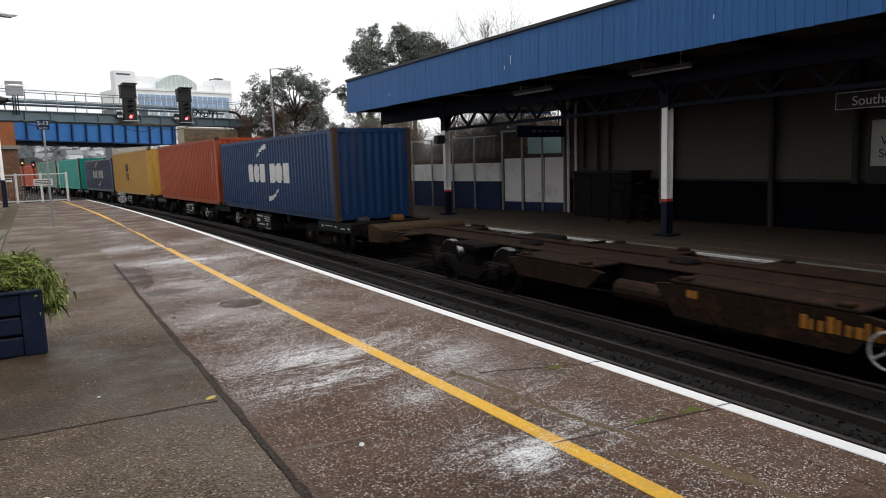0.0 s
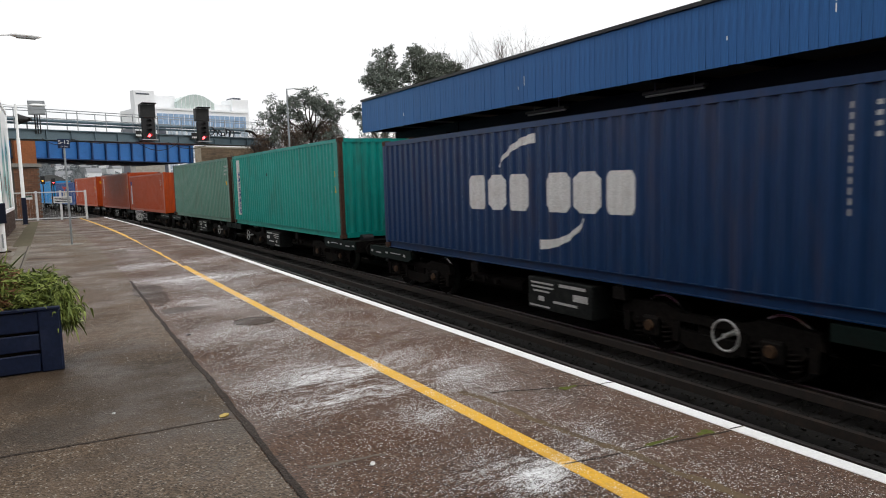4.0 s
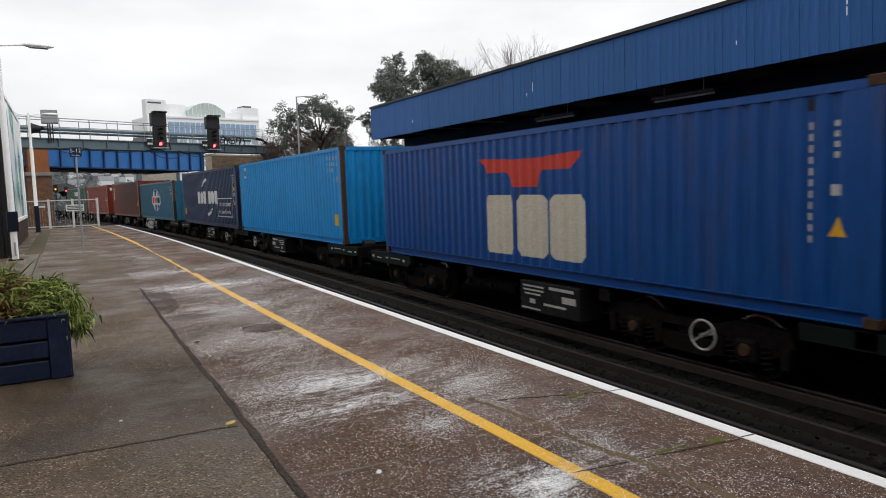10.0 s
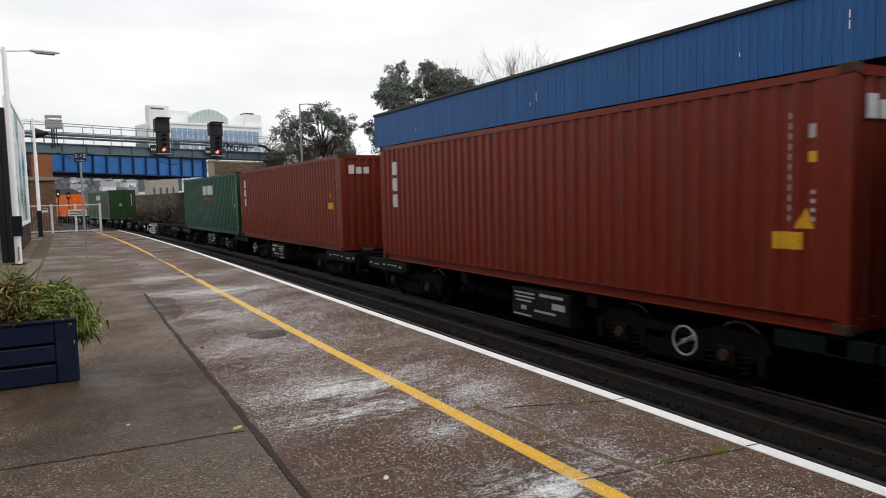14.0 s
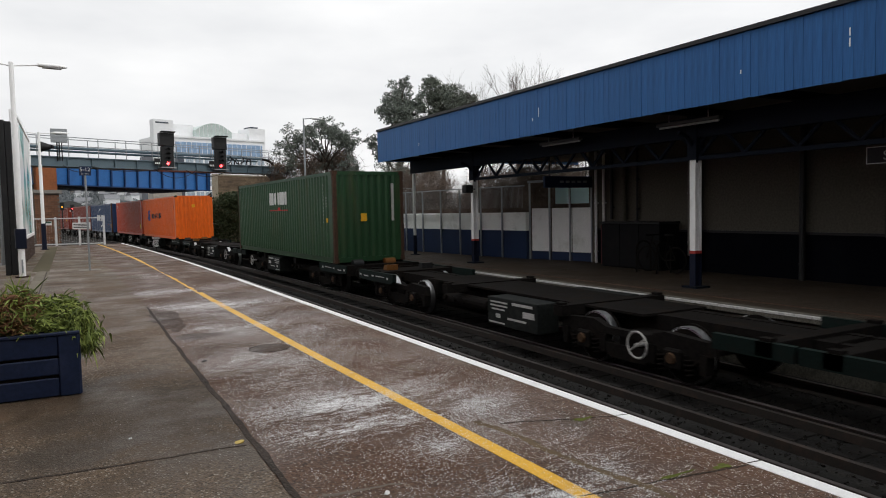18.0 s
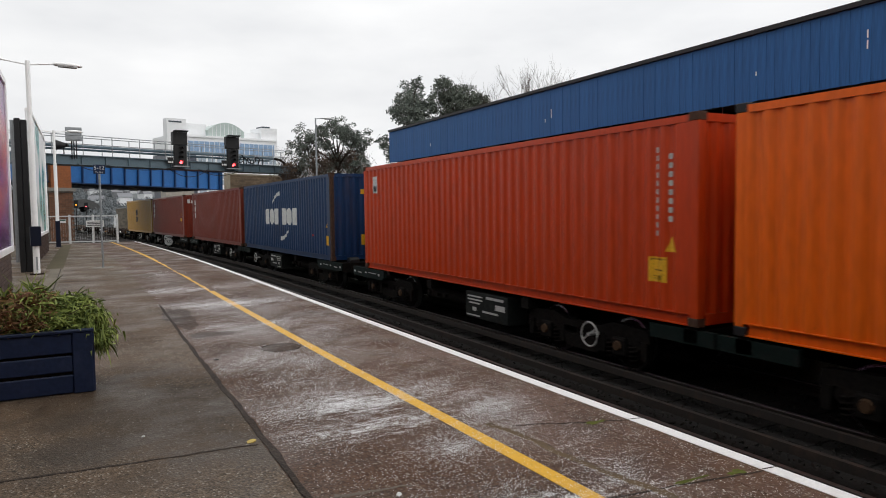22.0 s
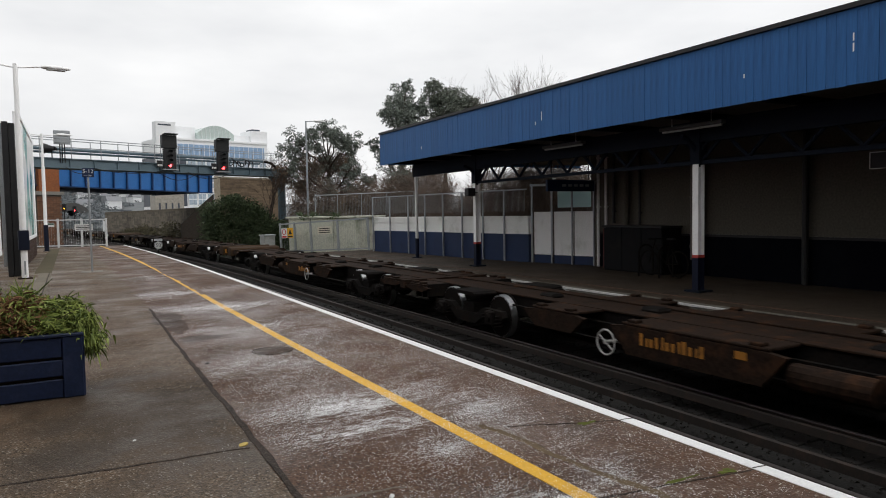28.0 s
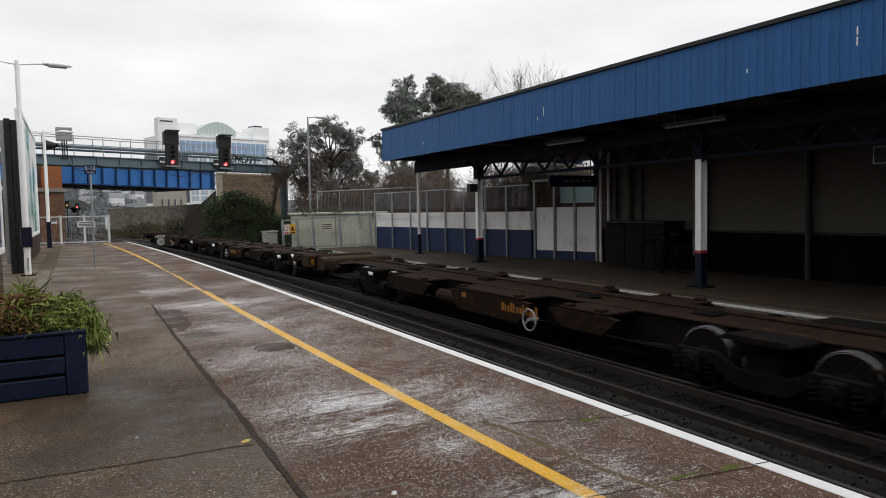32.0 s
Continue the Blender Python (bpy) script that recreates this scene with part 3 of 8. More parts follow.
container(slot(6), "faded steel blue shipping container with globe emblem and rusted corner", LOW, C_STEELB,
          [("globe_emblem", M_WHITE, [globe, rect(7.5, 7.78, 1.05, 1.6), rect(4.86, 5.1, 1.08, 1.58)])]
          + [("number_mark", M_NUMBER, chips(10.7, 11.55, 2.12, 2.22, 8, 0.52) + [rect(11.1, 11.4, 1.95, 2.05), rect(11.2, 11.32, 1.72, 1.86)]),
             ("warning_label", M_YELLOW, [rect(11.48, 11.6, 1.72, 1.86)]),
             end_mark("number_mark", M_NUMBER, -0.6, 0.6, 2.1, 2.2)], posts=M_RUST)
globe_box = ROLLING[-1][0]


def raised(bm, off=0.003):
    for v in bm.verts:
        v.co.x -= off
    return bm


for shape in land:
    part("globe_shape", raised(poly_on_side([shape])), M_LOGO_BLUE, globe_box)
for span_, ink in (((4.95, 6.15), M_LOGO_RED), ((6.4, 7.72), M_LOGO_DARK)):
    for chip in chips(*span_, 1.13, 1.53, 3, 0.14, False, 0.12):
        part("lettering", raised(poly_on_side([chip]), 0.006), ink, globe_box)
bm = B()
box(bm, -BOX_W / 2 - 0.003, -BOX_W / 2 + 0.16, -BOX_L / 2 - 0.003, -BOX_L / 2 + 0.2, 0.12, 1.28)
part("scorched_corner", bevelled(bm, 0.02), material("scorched_paint", (0.02, 0.014, 0.011), 0.9, 0, (0.05, 0.03, 0.02), 0.7, 5), globe_box, "blackened rust on the corner")


def stack_marks(tw=11.2, tz=1.74, rw=11.21, rz=1.36, end=True):
    """White stacked bars, number columns, a warning triangle and a yellow plate."""
    m = [("lettering", M_WHITE, chips(0.70, 0.95, 1.3, 2.5, 3, 0.2, True)),
         ("number_mark", M_NUMBER, number_bars(11.46, 1.2, 2.47) + chips(11.7, 11.8, 1.2, 1.6, 4, 0.5, True) + [rect(11.66, 11.8, 2.15, 2.3)]),
         ("warning_label", M_YELLOW, warn(tw, tz, 0.24) + [rect(rw - 0.18, rw + 0.18, rz - 0.1, rz + 0.1), rect(11.68, 11.8, 1.88, 2.0)])]
    if end:
        for i in range(3):
            m.append(end_mark("lettering", M_WHITE, -0.95 + i * 0.24, -0.78 + i * 0.24, 2.32, 2.52 if i else 2.58))
        m.append(end_mark("warning_label", M_YELLOW, 0.5, 0.8, 0.55, 0.75))
        m.append(end_mark("number_mark", M_NUMBER, 0.81, 0.83, 1.45, 2.4))
    return m


STACK_LABEL = "maroon red shipping container with white vertical lettering"
container(slot(6, True), STACK_LABEL, BIG, C_MAROON, stack_marks(11.66, 1.25, 11.45, 1.0, True))
container(slot(7), STACK_LABEL, BIG, C_MAROON, stack_marks())
GREEN_MARKS = [("lettering", M_WHITE, chips(5.05, 7.43, 1.92, 2.4, 7, 0.2)), ("underline", M_RED_MARK, [rect(5.12, 7.45, 1.69, 1.73), rect(6.1, 6.45, 1.73, 1.82)]),
       ("number_mark", M_NUMBER, number_bars(11.28, 1.23, 2.53) + chips(11.5, 11.58, 1.75, 2.1, 4, 0.5, True)),
       ("warning_label", M_YELLOW, [rect(11.5, 11.62, 1.28, 1.42)])]
container(slot(7, True), "dark green shipping container with white lettering and patched panel", BIG, C_GREEN,
          GREEN_MARKS + [("repair_patch", C_PATCH, [rect(4.8, 6.9, 0.4, 1.25)])])
container(slot(9), "moss green shipping container with white lettering and brown corner", BIG, C_GREEN2,
          GREEN_MARKS + [end_mark("warning_label", M_YELLOW, -0.3, -0.1, 1.3, 1.55), end_mark("number_mark", M_NUMBER, 0.78, 0.86, 1.3, 2.5)], posts=M_RUST)
container(slot(10), "bright orange shipping container with dark blue lettering and emblem", BIG, C_BRIGHT,
          [("emblem", M_LOGO_BLUE, [[(2.05, 1.35), (2.4, 1.2), (3.05, 1.2), (3.0, 1.5), (3.15, 1.62), (2.95, 1.75), (3.05, 2.0), (2.3, 2.0), (2.3, 1.65)]]),
           ("lettering", M_LOGO_DARK, chips(3.56, 5.3, 1.38, 1.72, 5, 0.25) + [rect(5.36, 5.55, 1.48, 1.55)] + chips(5.65, 7.45, 1.38, 1.78, 5, 0.25)),
           ("label_outline", M_BLACK, frame_polys(11.62, 11.84, 1.95, 2.25, 0.03)),
           ("warning_label", M_YELLOW, warn(11.15, 2.05, 0.24)), end_mark("warning_label", M_YELLOW, -0.15, 0.05, 2.1, 2.3)], castings=M_BLACK)
container(slot(10, True), "vermilion red shipping container with white label plate", BIG, C_VERM,
          [("label_panel", M_WHITE, [rect(0.62, 1.0, 2.12, 2.58)]), ("label_mark", M_BLACK, [rect(0.7, 0.9, 2.16, 2.32), rect(0.66, 0.94, 2.46, 2.5)]),
           ("number_mark", M_NUMBER, number_bars(11.42, 1.2, 2.5) + chips(11.62, 11.72, 1.4, 2.4, 8, 0.35, True)),
           ("warning_label", M_YELLOW, [rect(11.28, 11.62, 0.56, 0.92)] + warn(11.7, 1.1, 0.22)), ("label_mark", M_BLACK, [rect(11.31, 11.59, 0.872, 0.895), rect(11.38, 11.55, 0.72, 0.74), rect(11.36, 11.53, 0.59, 0.65)])])
container(slot(11), "navy blue shipping container with white lettering and rusty front post", BIG, C_NAVY,
          blue_line_marks() + low_labels() + [("red_label", M_RED_MARK, [rect(10.2, 10.4, 0.77, 0.83)]),
          end_mark("warning_label", M_YELLOW, -0.15, 0.1, 0.5, 0.85), end_mark("warning_label", M_YELLOW, -0.15, 0.0, 2.2, 2.36),
          end_mark("number_mark", M_NUMBER, 0.62, 0.68, 1.4, 2.55)], posts=M_RUST)
container(slot(11, True), STACK_LABEL, BIG, C_MAROON,
          [("lettering", M_WHITE, chips(0.70, 0.95, 1.3, 2.5, 3, 0.2, True)),
           ("number_mark", M_NUMBER, number_bars(11.46, 1.2, 2.5) + chips(11.7, 11.78, 1.95, 2.45, 5, 0.4, True) + [rect(11.68, 11.8, 1.52, 1.64)]),
           ("warning_label", M_YELLOW, [rect(11.68, 11.8, 1.76, 1.87)])])
container(slot(12), STACK_LABEL, BIG, C_MAROON, stack_marks(11.2, 1.6, 11.21, 1.2))
container(slot(12, True), "ochre yellow shipping container with black stacked lettering", BIG, C_OCHRE,
          [("lettering", M_LOGO_DARK, chips(4.7, 5.6, 1.5, 2.05, 2, 0.12) + chips(4.75, 5.6, 0.92, 1.42, 2, 0.2))])


# ---- ground, tracks and platforms ----
def wet_asphalt(name, base, spec=0.22, dry=0.0, chips=(0.27, 0.24, 0.20), stain=None):
    """Damp platform surfacing: chippings, worn patches and a wet gloss."""
    m = bpy.data.materials.new(name)
    m.use_nodes = True
    n, l = m.node_tree.nodes, m.node_tree.links
    bsdf = n["Principled BSDF"]
    co = n.new("ShaderNodeTexCoord")

    def tex(scale, detail=4, rough=0.6):
        t = n.new("ShaderNodeTexNoise")
        t.inputs["Scale"].default_value, t.inputs["Detail"].default_value, t.inputs["Roughness"].default_value = scale, detail, rough
        l.new(co.outputs["Object"], t.inputs["Vector"])
        return t.outputs["Fac"]

    def span(v, a, b, c=0.0, d=1.0):
        r = n.new("ShaderNodeMapRange")
        for k, x in zip(("From Min", "From Max", "To Min", "To Max"), (a, b, c, d)):
            r.inputs[k].default_value = x
        l.new(v, r.inputs["Value"])
        return r.outputs["Result"]

    def mix(f, a, b):
        x = n.new("ShaderNodeMixRGB")
        l.new(f, x.inputs["Fac"])
        for v, k in ((a, "Color1"), (b, "Color2")):
            if isinstance(v, tuple):
                x.inputs[k].default_value = (*v, 1)
            else:
                l.new(v, x.inputs[k])
        return x.outputs["Color"]

    vor = n.new("ShaderNodeTexVoronoi")
    vor.inputs["Scale"].default_value = 84
    l.new(co.outputs["Object"], vor.inputs["Vector"])
    chip = n.new("ShaderNodeSeparateColor")
    l.new(vor.outputs["Color"], chip.inputs["Color"])
    c = mix(span(chip.outputs["Red"], 0.0, 1.0), tuple(k * 0.22 for k in base), tuple(k * 1.75 for k in base))
    c = mix(span(tex(0.55, 5), 0.4, 0.62, 0, 0.6), c, (base[0] * 1.35, base[1] * 1.2, base[2] * 1.05))
    c = mix(span(tex(1.7, 6), 0.52, 0.7, 0, 0.55), c, tuple(k * 0.5 for k in base))
    pale = span(chip.outputs["Green"], 0.93, 0.97)
    c = mix(pale, c, chips)
    if stain:
        # a broad damp stain with a ragged soft border: centre x, y and half sizes
        x, y, rx, ry = stain
        mp = n.new("ShaderNodeMapping")
        mp.vector_type = 'TEXTURE'
        mp.inputs["Location"].default_value, mp.inputs["Scale"].default_value = (x, y, 0), (rx, ry, 1)
        l.new(co.outputs["Object"], mp.inputs["Vector"])
        ln = n.new("ShaderNodeVectorMath")
        ln.operation = 'LENGTH'
        l.new(mp.outputs["Vector"], ln.inputs[0])
        ad = n.new("ShaderNodeMath")
        l.new(ln.outputs["Value"], ad.inputs[0])
        l.new(span(tex(1.6, 6), 0.3, 0.7, -0.45, 0.45), ad.inputs[1])
        c = mix(span(ad.outputs["Value"], 0.65, 1.35, 0.6, 0.0), c, tuple(k * 0.22 for k in base))
    l.new(c, bsdf.inputs["Base Color"])
    wet = span(tex(0.8, 5), 0.38, 0.64, 0.36 + dry, 0.80)
    l.new(wet, bsdf.inputs["Roughness"])
    bsdf.inputs["Specular IOR Level"].default_value = spec
    bp = n.new("ShaderNodeBump")
    bp.inputs["Strength"].default_value, bp.inputs["Distance"].default_value = 0.55, 0.006
    l.new(vor.outputs["Distance"], bp.inputs["Height"])
    l.new(bp.outputs["Normal"], bsdf.inputs["Normal"])
    return m


M_ASPHALT = wet_asphalt("damp_red_brown_asphalt", (0.080, 0.046, 0.030), 0.16)
M_ASPHALT_GREY = wet_asphalt("damp_grey_asphalt", (0.094, 0.068, 0.046), 0.14, stain=(0.5, 6.2, 0.95, 1.5))
# far asphalt in a darker tone: canopy shade is put into its colour
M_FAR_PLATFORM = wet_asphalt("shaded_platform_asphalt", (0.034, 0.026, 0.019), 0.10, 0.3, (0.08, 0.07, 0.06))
M_CONCRETE = material("weathered_concrete", (0.24, 0.225, 0.20), 0.8, 0, (0.10, 0.095, 0.08), 0.6, 1.5, 30, 0.3)
# near-black bed with slightly paler blotches
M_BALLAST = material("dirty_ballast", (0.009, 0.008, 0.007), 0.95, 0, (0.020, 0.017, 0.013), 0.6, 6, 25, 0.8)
M_EARTH = material("winter_scrub_ground", (0.045, 0.045, 0.032), 0.95, 0, (0.09, 0.07, 0.045), 0.7, 0.08, 2, 0.5)
M_LINE_Y = material("worn_yellow_line", (0.74, 0.41, 0.022), 0.55, 0, (0.46, 0.26, 0.06), 0.5, 2.2, 60, 0.15, 0.8)
M_LINE_W = material("white_edge_paint", (0.80, 0.80, 0.79), 0.5, 0, (0.45, 0.43, 0.4), 0.5, 1.6, 60, 0.1, 0.9)
M_BLUE = material("canopy_blue", (0.022, 0.106, 0.288), 0.5, 0, (0.013, 0.050, 0.13), 0.85, 3.2, 30, 0.04, 0.85, stretch=(1, 1, 0.10), spec=0.2, islands=0.07)
M_BLUE_DARK = material("dark_blue_paint", (0.008, 0.022, 0.065), 0.5, 0, (0.015, 0.02, 0.03), 0.5, 2)
M_GIRDER = material("bridge_blue", (0.030, 0.165, 0.47), 0.5, 0, (0.015, 0.07, 0.2), 0.5, 0.8, 20, 0.04)
M_GANTRY = material("gantry_grey_blue", (0.115, 0.165, 0.195), 0.55, 0.0, (0.08, 0.105, 0.12), 0.5, 1.2)
M_BRICK = material("red_brown_brick", (0.17, 0.085, 0.05), 0.85, 0, (0.09, 0.055, 0.04), 0.6, 1.5, 12, 0.4, islands=0.25)
M_MORTAR = material("mortar", (0.14, 0.12, 0.10), 0.9)

EDGE = 3.85


def edge_x(d):
    """The coping, d metres in from the platform edge, easing inwards along the platform."""
    return lambda s: EDGE + d + float(np.interp(s, (4, 10, 17, 28, 46), (0, -0.03, -0.07, -0.06, -0.06)))



bm = B()
box(bm, -2500, 2500, -2500, 2500, -1.6, -1.42)
solid("ground", bm, M_EARTH, "winter ground of scrub and earth around the railway", kind="structure")

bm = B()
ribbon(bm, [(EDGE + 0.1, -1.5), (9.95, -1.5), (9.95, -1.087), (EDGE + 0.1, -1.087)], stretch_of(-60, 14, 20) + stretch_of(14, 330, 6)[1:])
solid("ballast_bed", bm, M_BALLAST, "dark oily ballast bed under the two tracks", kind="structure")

S_ALL = [-500, -60] + stretch_of(-60, 14, 20)[1:] + stretch_of(14, 420, 5)[1:]
track = thing("railway_track", "two rusty running lines on timber sleepers in dirty ballast", "railway track", kind="structure")
for c in (TRACK_NEAR, TRACK_FAR):
    for s in (-0.7535, 0.7535):
        x = c + s
        bm = B()
        ribbon(bm, [(x - 0.07, RAIL_Z - 0.155), (x + 0.07, RAIL_Z - 0.155), (x + 0.012, RAIL_Z - 0.12), (x + 0.012, RAIL_Z - 0.045), (x + 0.036, RAIL_Z - 0.03),
                    (x + 0.036, RAIL_Z - 0.006), (x - 0.036, RAIL_Z - 0.006), (x - 0.036, RAIL_Z - 0.03), (x - 0.012, RAIL_Z - 0.045), (x - 0.012, RAIL_Z - 0.12)], S_ALL)
        rail = part("rail", bm, M_RAIL, track)
        bm = B()
        ribbon(bm, [(x - 0.03, RAIL_Z - 0.006), (x + 0.03, RAIL_Z - 0.006), (x + 0.028, RAIL_Z), (x - 0.028, RAIL_Z)], S_ALL)
        part("rail_head", bm, M_RAILTOP, rail)
    # the third rail, on the side away from the platform
    x = c + (1.2 if c == TRACK_NEAR else -1.17)
    bm = B()
    ribbon(bm, [(x - 0.04, RAIL_Z - 0.02), (x + 0.04, RAIL_Z - 0.02), (x + 0.035, RAIL_Z + 0.075), (x - 0.035, RAIL_Z + 0.075)], S_ALL)
    part("conductor_rail", bm, M_RAIL, track)
sleep = B()
box(sleep, -1.3, 1.3, -0.125, 0.125, RAIL_Z - 0.28, RAIL_Z - 0.157)
sleep_me = to_mesh("sleeper", bevelled(sleep, 0.012), material("near_black_sleeper", (0.008, 0.0065, 0.0055), 0.95, 0, (0.026, 0.02, 0.016), 0.6, 5, 20, 0.4))
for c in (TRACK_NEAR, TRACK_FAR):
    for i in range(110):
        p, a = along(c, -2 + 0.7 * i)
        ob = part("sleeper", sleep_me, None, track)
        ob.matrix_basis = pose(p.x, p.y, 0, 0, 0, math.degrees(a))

# loose stones over the bed
rng = np.random.RandomState(3)
n_st = 26000
st_s = 1.5 + 36 * rng.rand(n_st) ** 1.6
st_x = rng.uniform(EDGE + 0.12, 9.9, n_st)
st_y = np.where(st_s < BEND_Y, st_s, BEND_Y + (st_s - BEND_Y))
st_x = st_x - np.where(st_s > BEND_Y, (st_s - BEND_Y) ** 2 / (2 * BEND_R), 0)
st_r = 0.018 + 0.022 * rng.rand(n_st)
v4 = rng.normal(size=(n_st, 4, 3))
v4 /= np.linalg.norm(v4, axis=2)[:, :, None]
v4 = v4 * st_r[:, None, None] + np.stack([st_x, st_y, np.full(n_st, -1.083)], 1)[:, None, :]
i4 = np.arange(n_st)[:, None] * 4
f4 = np.concatenate([i4 + np.array([q]) for q in ((0, 1, 2), (0, 2, 3), (0, 3, 1), (1, 3, 2))])
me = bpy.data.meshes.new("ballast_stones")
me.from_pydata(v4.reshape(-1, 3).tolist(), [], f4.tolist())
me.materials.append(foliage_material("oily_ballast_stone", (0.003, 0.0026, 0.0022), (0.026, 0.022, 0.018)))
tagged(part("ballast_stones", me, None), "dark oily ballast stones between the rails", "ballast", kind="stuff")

# near platform: deck, coping and painted lines
S_PLAT = [-60, -20] + stretch_of(-20, 0, 4)[1:] + stretch_of(0, 14, 1)[1:] + stretch_of(14, 46, 2)[1:]
bm = B()
def seam_x(s):
    return float(np.interp(s, (-20, 3.5, 13.4, 24, 46), (1.0, 1.07, 1.19, 1.2, 1.2)))


def yellow_x(s):
    return float(np.interp(s, (0, 2.7, 5, 7, 9, 14, 24, 46), (2.56, 2.538, 2.50, 2.455, 2.43, 2.385, 2.42, 2.43)))


ribbon(bm, [(seam_x, -1.5), (edge_x(-0.42), -1.5), (edge_x(-0.42), 0.0), (seam_x, 0.0)], S_PLAT)
solid("platform", bm, M_ASPHALT, "damp reddish-brown asphalt platform beside the track", kind="structure")
bm = B()
ribbon(bm, [(-3.2, -1.5), (lambda s: seam_x(s) - 0.003, -1.5), (lambda s: seam_x(s) - 0.003, 0.004), (-3.2, 0.004)], S_PLAT)
solid("platform_back_strip", bm, M_ASPHALT_GREY, "damp grey asphalt strip along the back of the platform", kind="structure")
bm = B()
ribbon(bm, [(edge_x(-0.417), -1.5), (edge_x(-0.12), -1.5), (edge_x(-0.12), -0.12), (edge_x(0), -0.10), (edge_x(0), -0.012), (edge_x(-0.012), 0.002), (edge_x(-0.417), 0.002)], S_PLAT)
coping = solid("platform_coping", bm, M_ASPHALT, "asphalt-topped coping along the platform edge", kind="structure")
bm = B()
ribbon(bm, [(edge_x(-0.125), 0.0022), (edge_x(-0.012), 0.0022), (edge_x(-0.012), 0.0055), (edge_x(-0.125), 0.0055)], S_PLAT)
solid("edge_line", bm, M_LINE_W, "white painted line along the platform edge", kind="structure")
bm = B()
ribbon(bm, [(lambda s: yellow_x(s) - 0.056, -0.002), (lambda s: yellow_x(s) + 0.056, -0.002), (lambda s: yellow_x(s) + 0.056, 0.004), (lambda s: yellow_x(s) - 0.056, 0.004)], S_PLAT)
solid("warning_line", bm, M_LINE_Y, "worn yellow line painted along the platform", kind="structure")

# far platform
FZ = -0.10
S_FAR = [-120, -20] + stretch_of(-20, 14, 4)[1:] + stretch_of(14, 31, 2)[1:]
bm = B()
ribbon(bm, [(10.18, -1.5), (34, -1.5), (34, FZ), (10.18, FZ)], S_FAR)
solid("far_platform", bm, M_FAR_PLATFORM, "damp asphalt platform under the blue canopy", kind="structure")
bm = B()
ribbon(bm, [(9.98, -1.5), (10.177, -1.5), (10.177, FZ + 0.003), (9.88, FZ + 0.003), (9.88, FZ - 0.1), (9.98, FZ - 0.12)], S_FAR)
solid("far_coping", bm, material("grimy_coping", (0.13, 0.12, 0.10), 0.9, 0, (0.022, 0.024, 0.018), 0.95, 5.0, 40, 0.4, 0.5, spec=0.1), "concrete edge of the platform opposite", kind="structure")
bm = B()
ribbon(bm, [(9.878, FZ - 0.03), (9.882, FZ + 0.0034), (9.94, FZ + 0.0034), (9.94, FZ + 0.007), (9.874, FZ + 0.007), (9.874, FZ - 0.03)], S_FAR)
solid("far_edge_line", bm, material("dirty_white_line", (0.55, 0.54, 0.52), 0.7, 0, (0.10, 0.095, 0.085), 0.8, 9.0, 60, 0.1, 0.7), "flaking white line on the opposite platform edge", kind="structure")

# ---- canopy ----
CAN_X, CAN_END, CAN_BACK = 10.4, 24.0, 20.0
canopy = thing("platform_canopy", "blue boarded station canopy with dark underside over the platform", "canopy", kind="structure")
bm = B()
y = -14.0
box(bm, CAN_X + 0.06, CAN_X + 0.12, -40, CAN_END, 3.5, 4.62)
part("fascia_backing", bm, M_BLUE_DARK, canopy)
board = B()
box(board, CAN_X, CAN_X + 0.058, 0.002, 0.158, 3.47, 4.6)
board_me = to_mesh("fascia_board", board, M_BLUE)
while y < CAN_END - 0.01:
    ob = part("fascia_board", board_me, None, canopy)
    ob.location = (random.uniform(-0.003, 0.003), y, random.uniform(-0.004, 0.004))
    y += 0.16
bm = B()
box(bm, CAN_X, CAN_X + 0.058, -40, -14.01, 3.47, 4.6)
part("fascia_far_run", bm, M_BLUE, canopy)
for yy, zz, hh in ((13.95, 3.9, 0.22), (14.2, 3.82, 0.08), (6.2, 3.96, 0.13), (6.2, 4.12, 0.12), (8.1, 3.9, 0.07), (20.6, 3.78, 0.10)):
    bm = B()
    box(bm, CAN_X - 0.006, CAN_X - 0.0035, yy, yy + 0.022, zz, zz + hh)
    part("peeled_mark", bm, M_LINE_W, canopy, "white peeled mark on the fascia")
bm = B()
box(bm, CAN_X - 0.06, CAN_X + 0.2, -40.05, CAN_END + 0.06, 4.605, 4.68)
part("top_trim", bm, M_BLACK, canopy)
bm = B()
box(bm, CAN_X + 0.125, CAN_BACK, -40, CAN_END, 4.4, 4.6)
part("roof_deck", bm, M_BLACK, canopy)
bm = B()
box(bm, CAN_X, CAN_BACK, CAN_END, CAN_END + 0.06, 3.5, 4.6)
part("end_fascia", bm, M_BLUE, canopy)
bm = B()
box(bm, CAN_X + 0.13, CAN_BACK, -40, CAN_END - 0.01, 3.62, 3.66)
part("soffit", bm, material("mottled_brown_soffit", (0.15, 0.134, 0.118), 0.9, 0, (0.30, 0.24, 0.17), 0.85, 0.5), canopy)

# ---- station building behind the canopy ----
# cream and navy wall paints, both darkened to carry the shade under the canopy
M_WALLW = material("cream_wall_shade_tone", (0.110, 0.101, 0.082), 0.9, 0, (0.08, 0.073, 0.058), 0.7, 0.5, 20, 0.1, spec=0.08)
M_WALLB = material("navy_wall_shade_tone", (0.0015, 0.002, 0.0045), 0.9, 0, (0.008, 0.009, 0.012), 0.5, 1.0, spec=0.08)
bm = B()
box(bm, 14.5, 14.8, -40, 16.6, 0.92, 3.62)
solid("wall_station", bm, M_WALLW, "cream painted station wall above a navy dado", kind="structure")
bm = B()
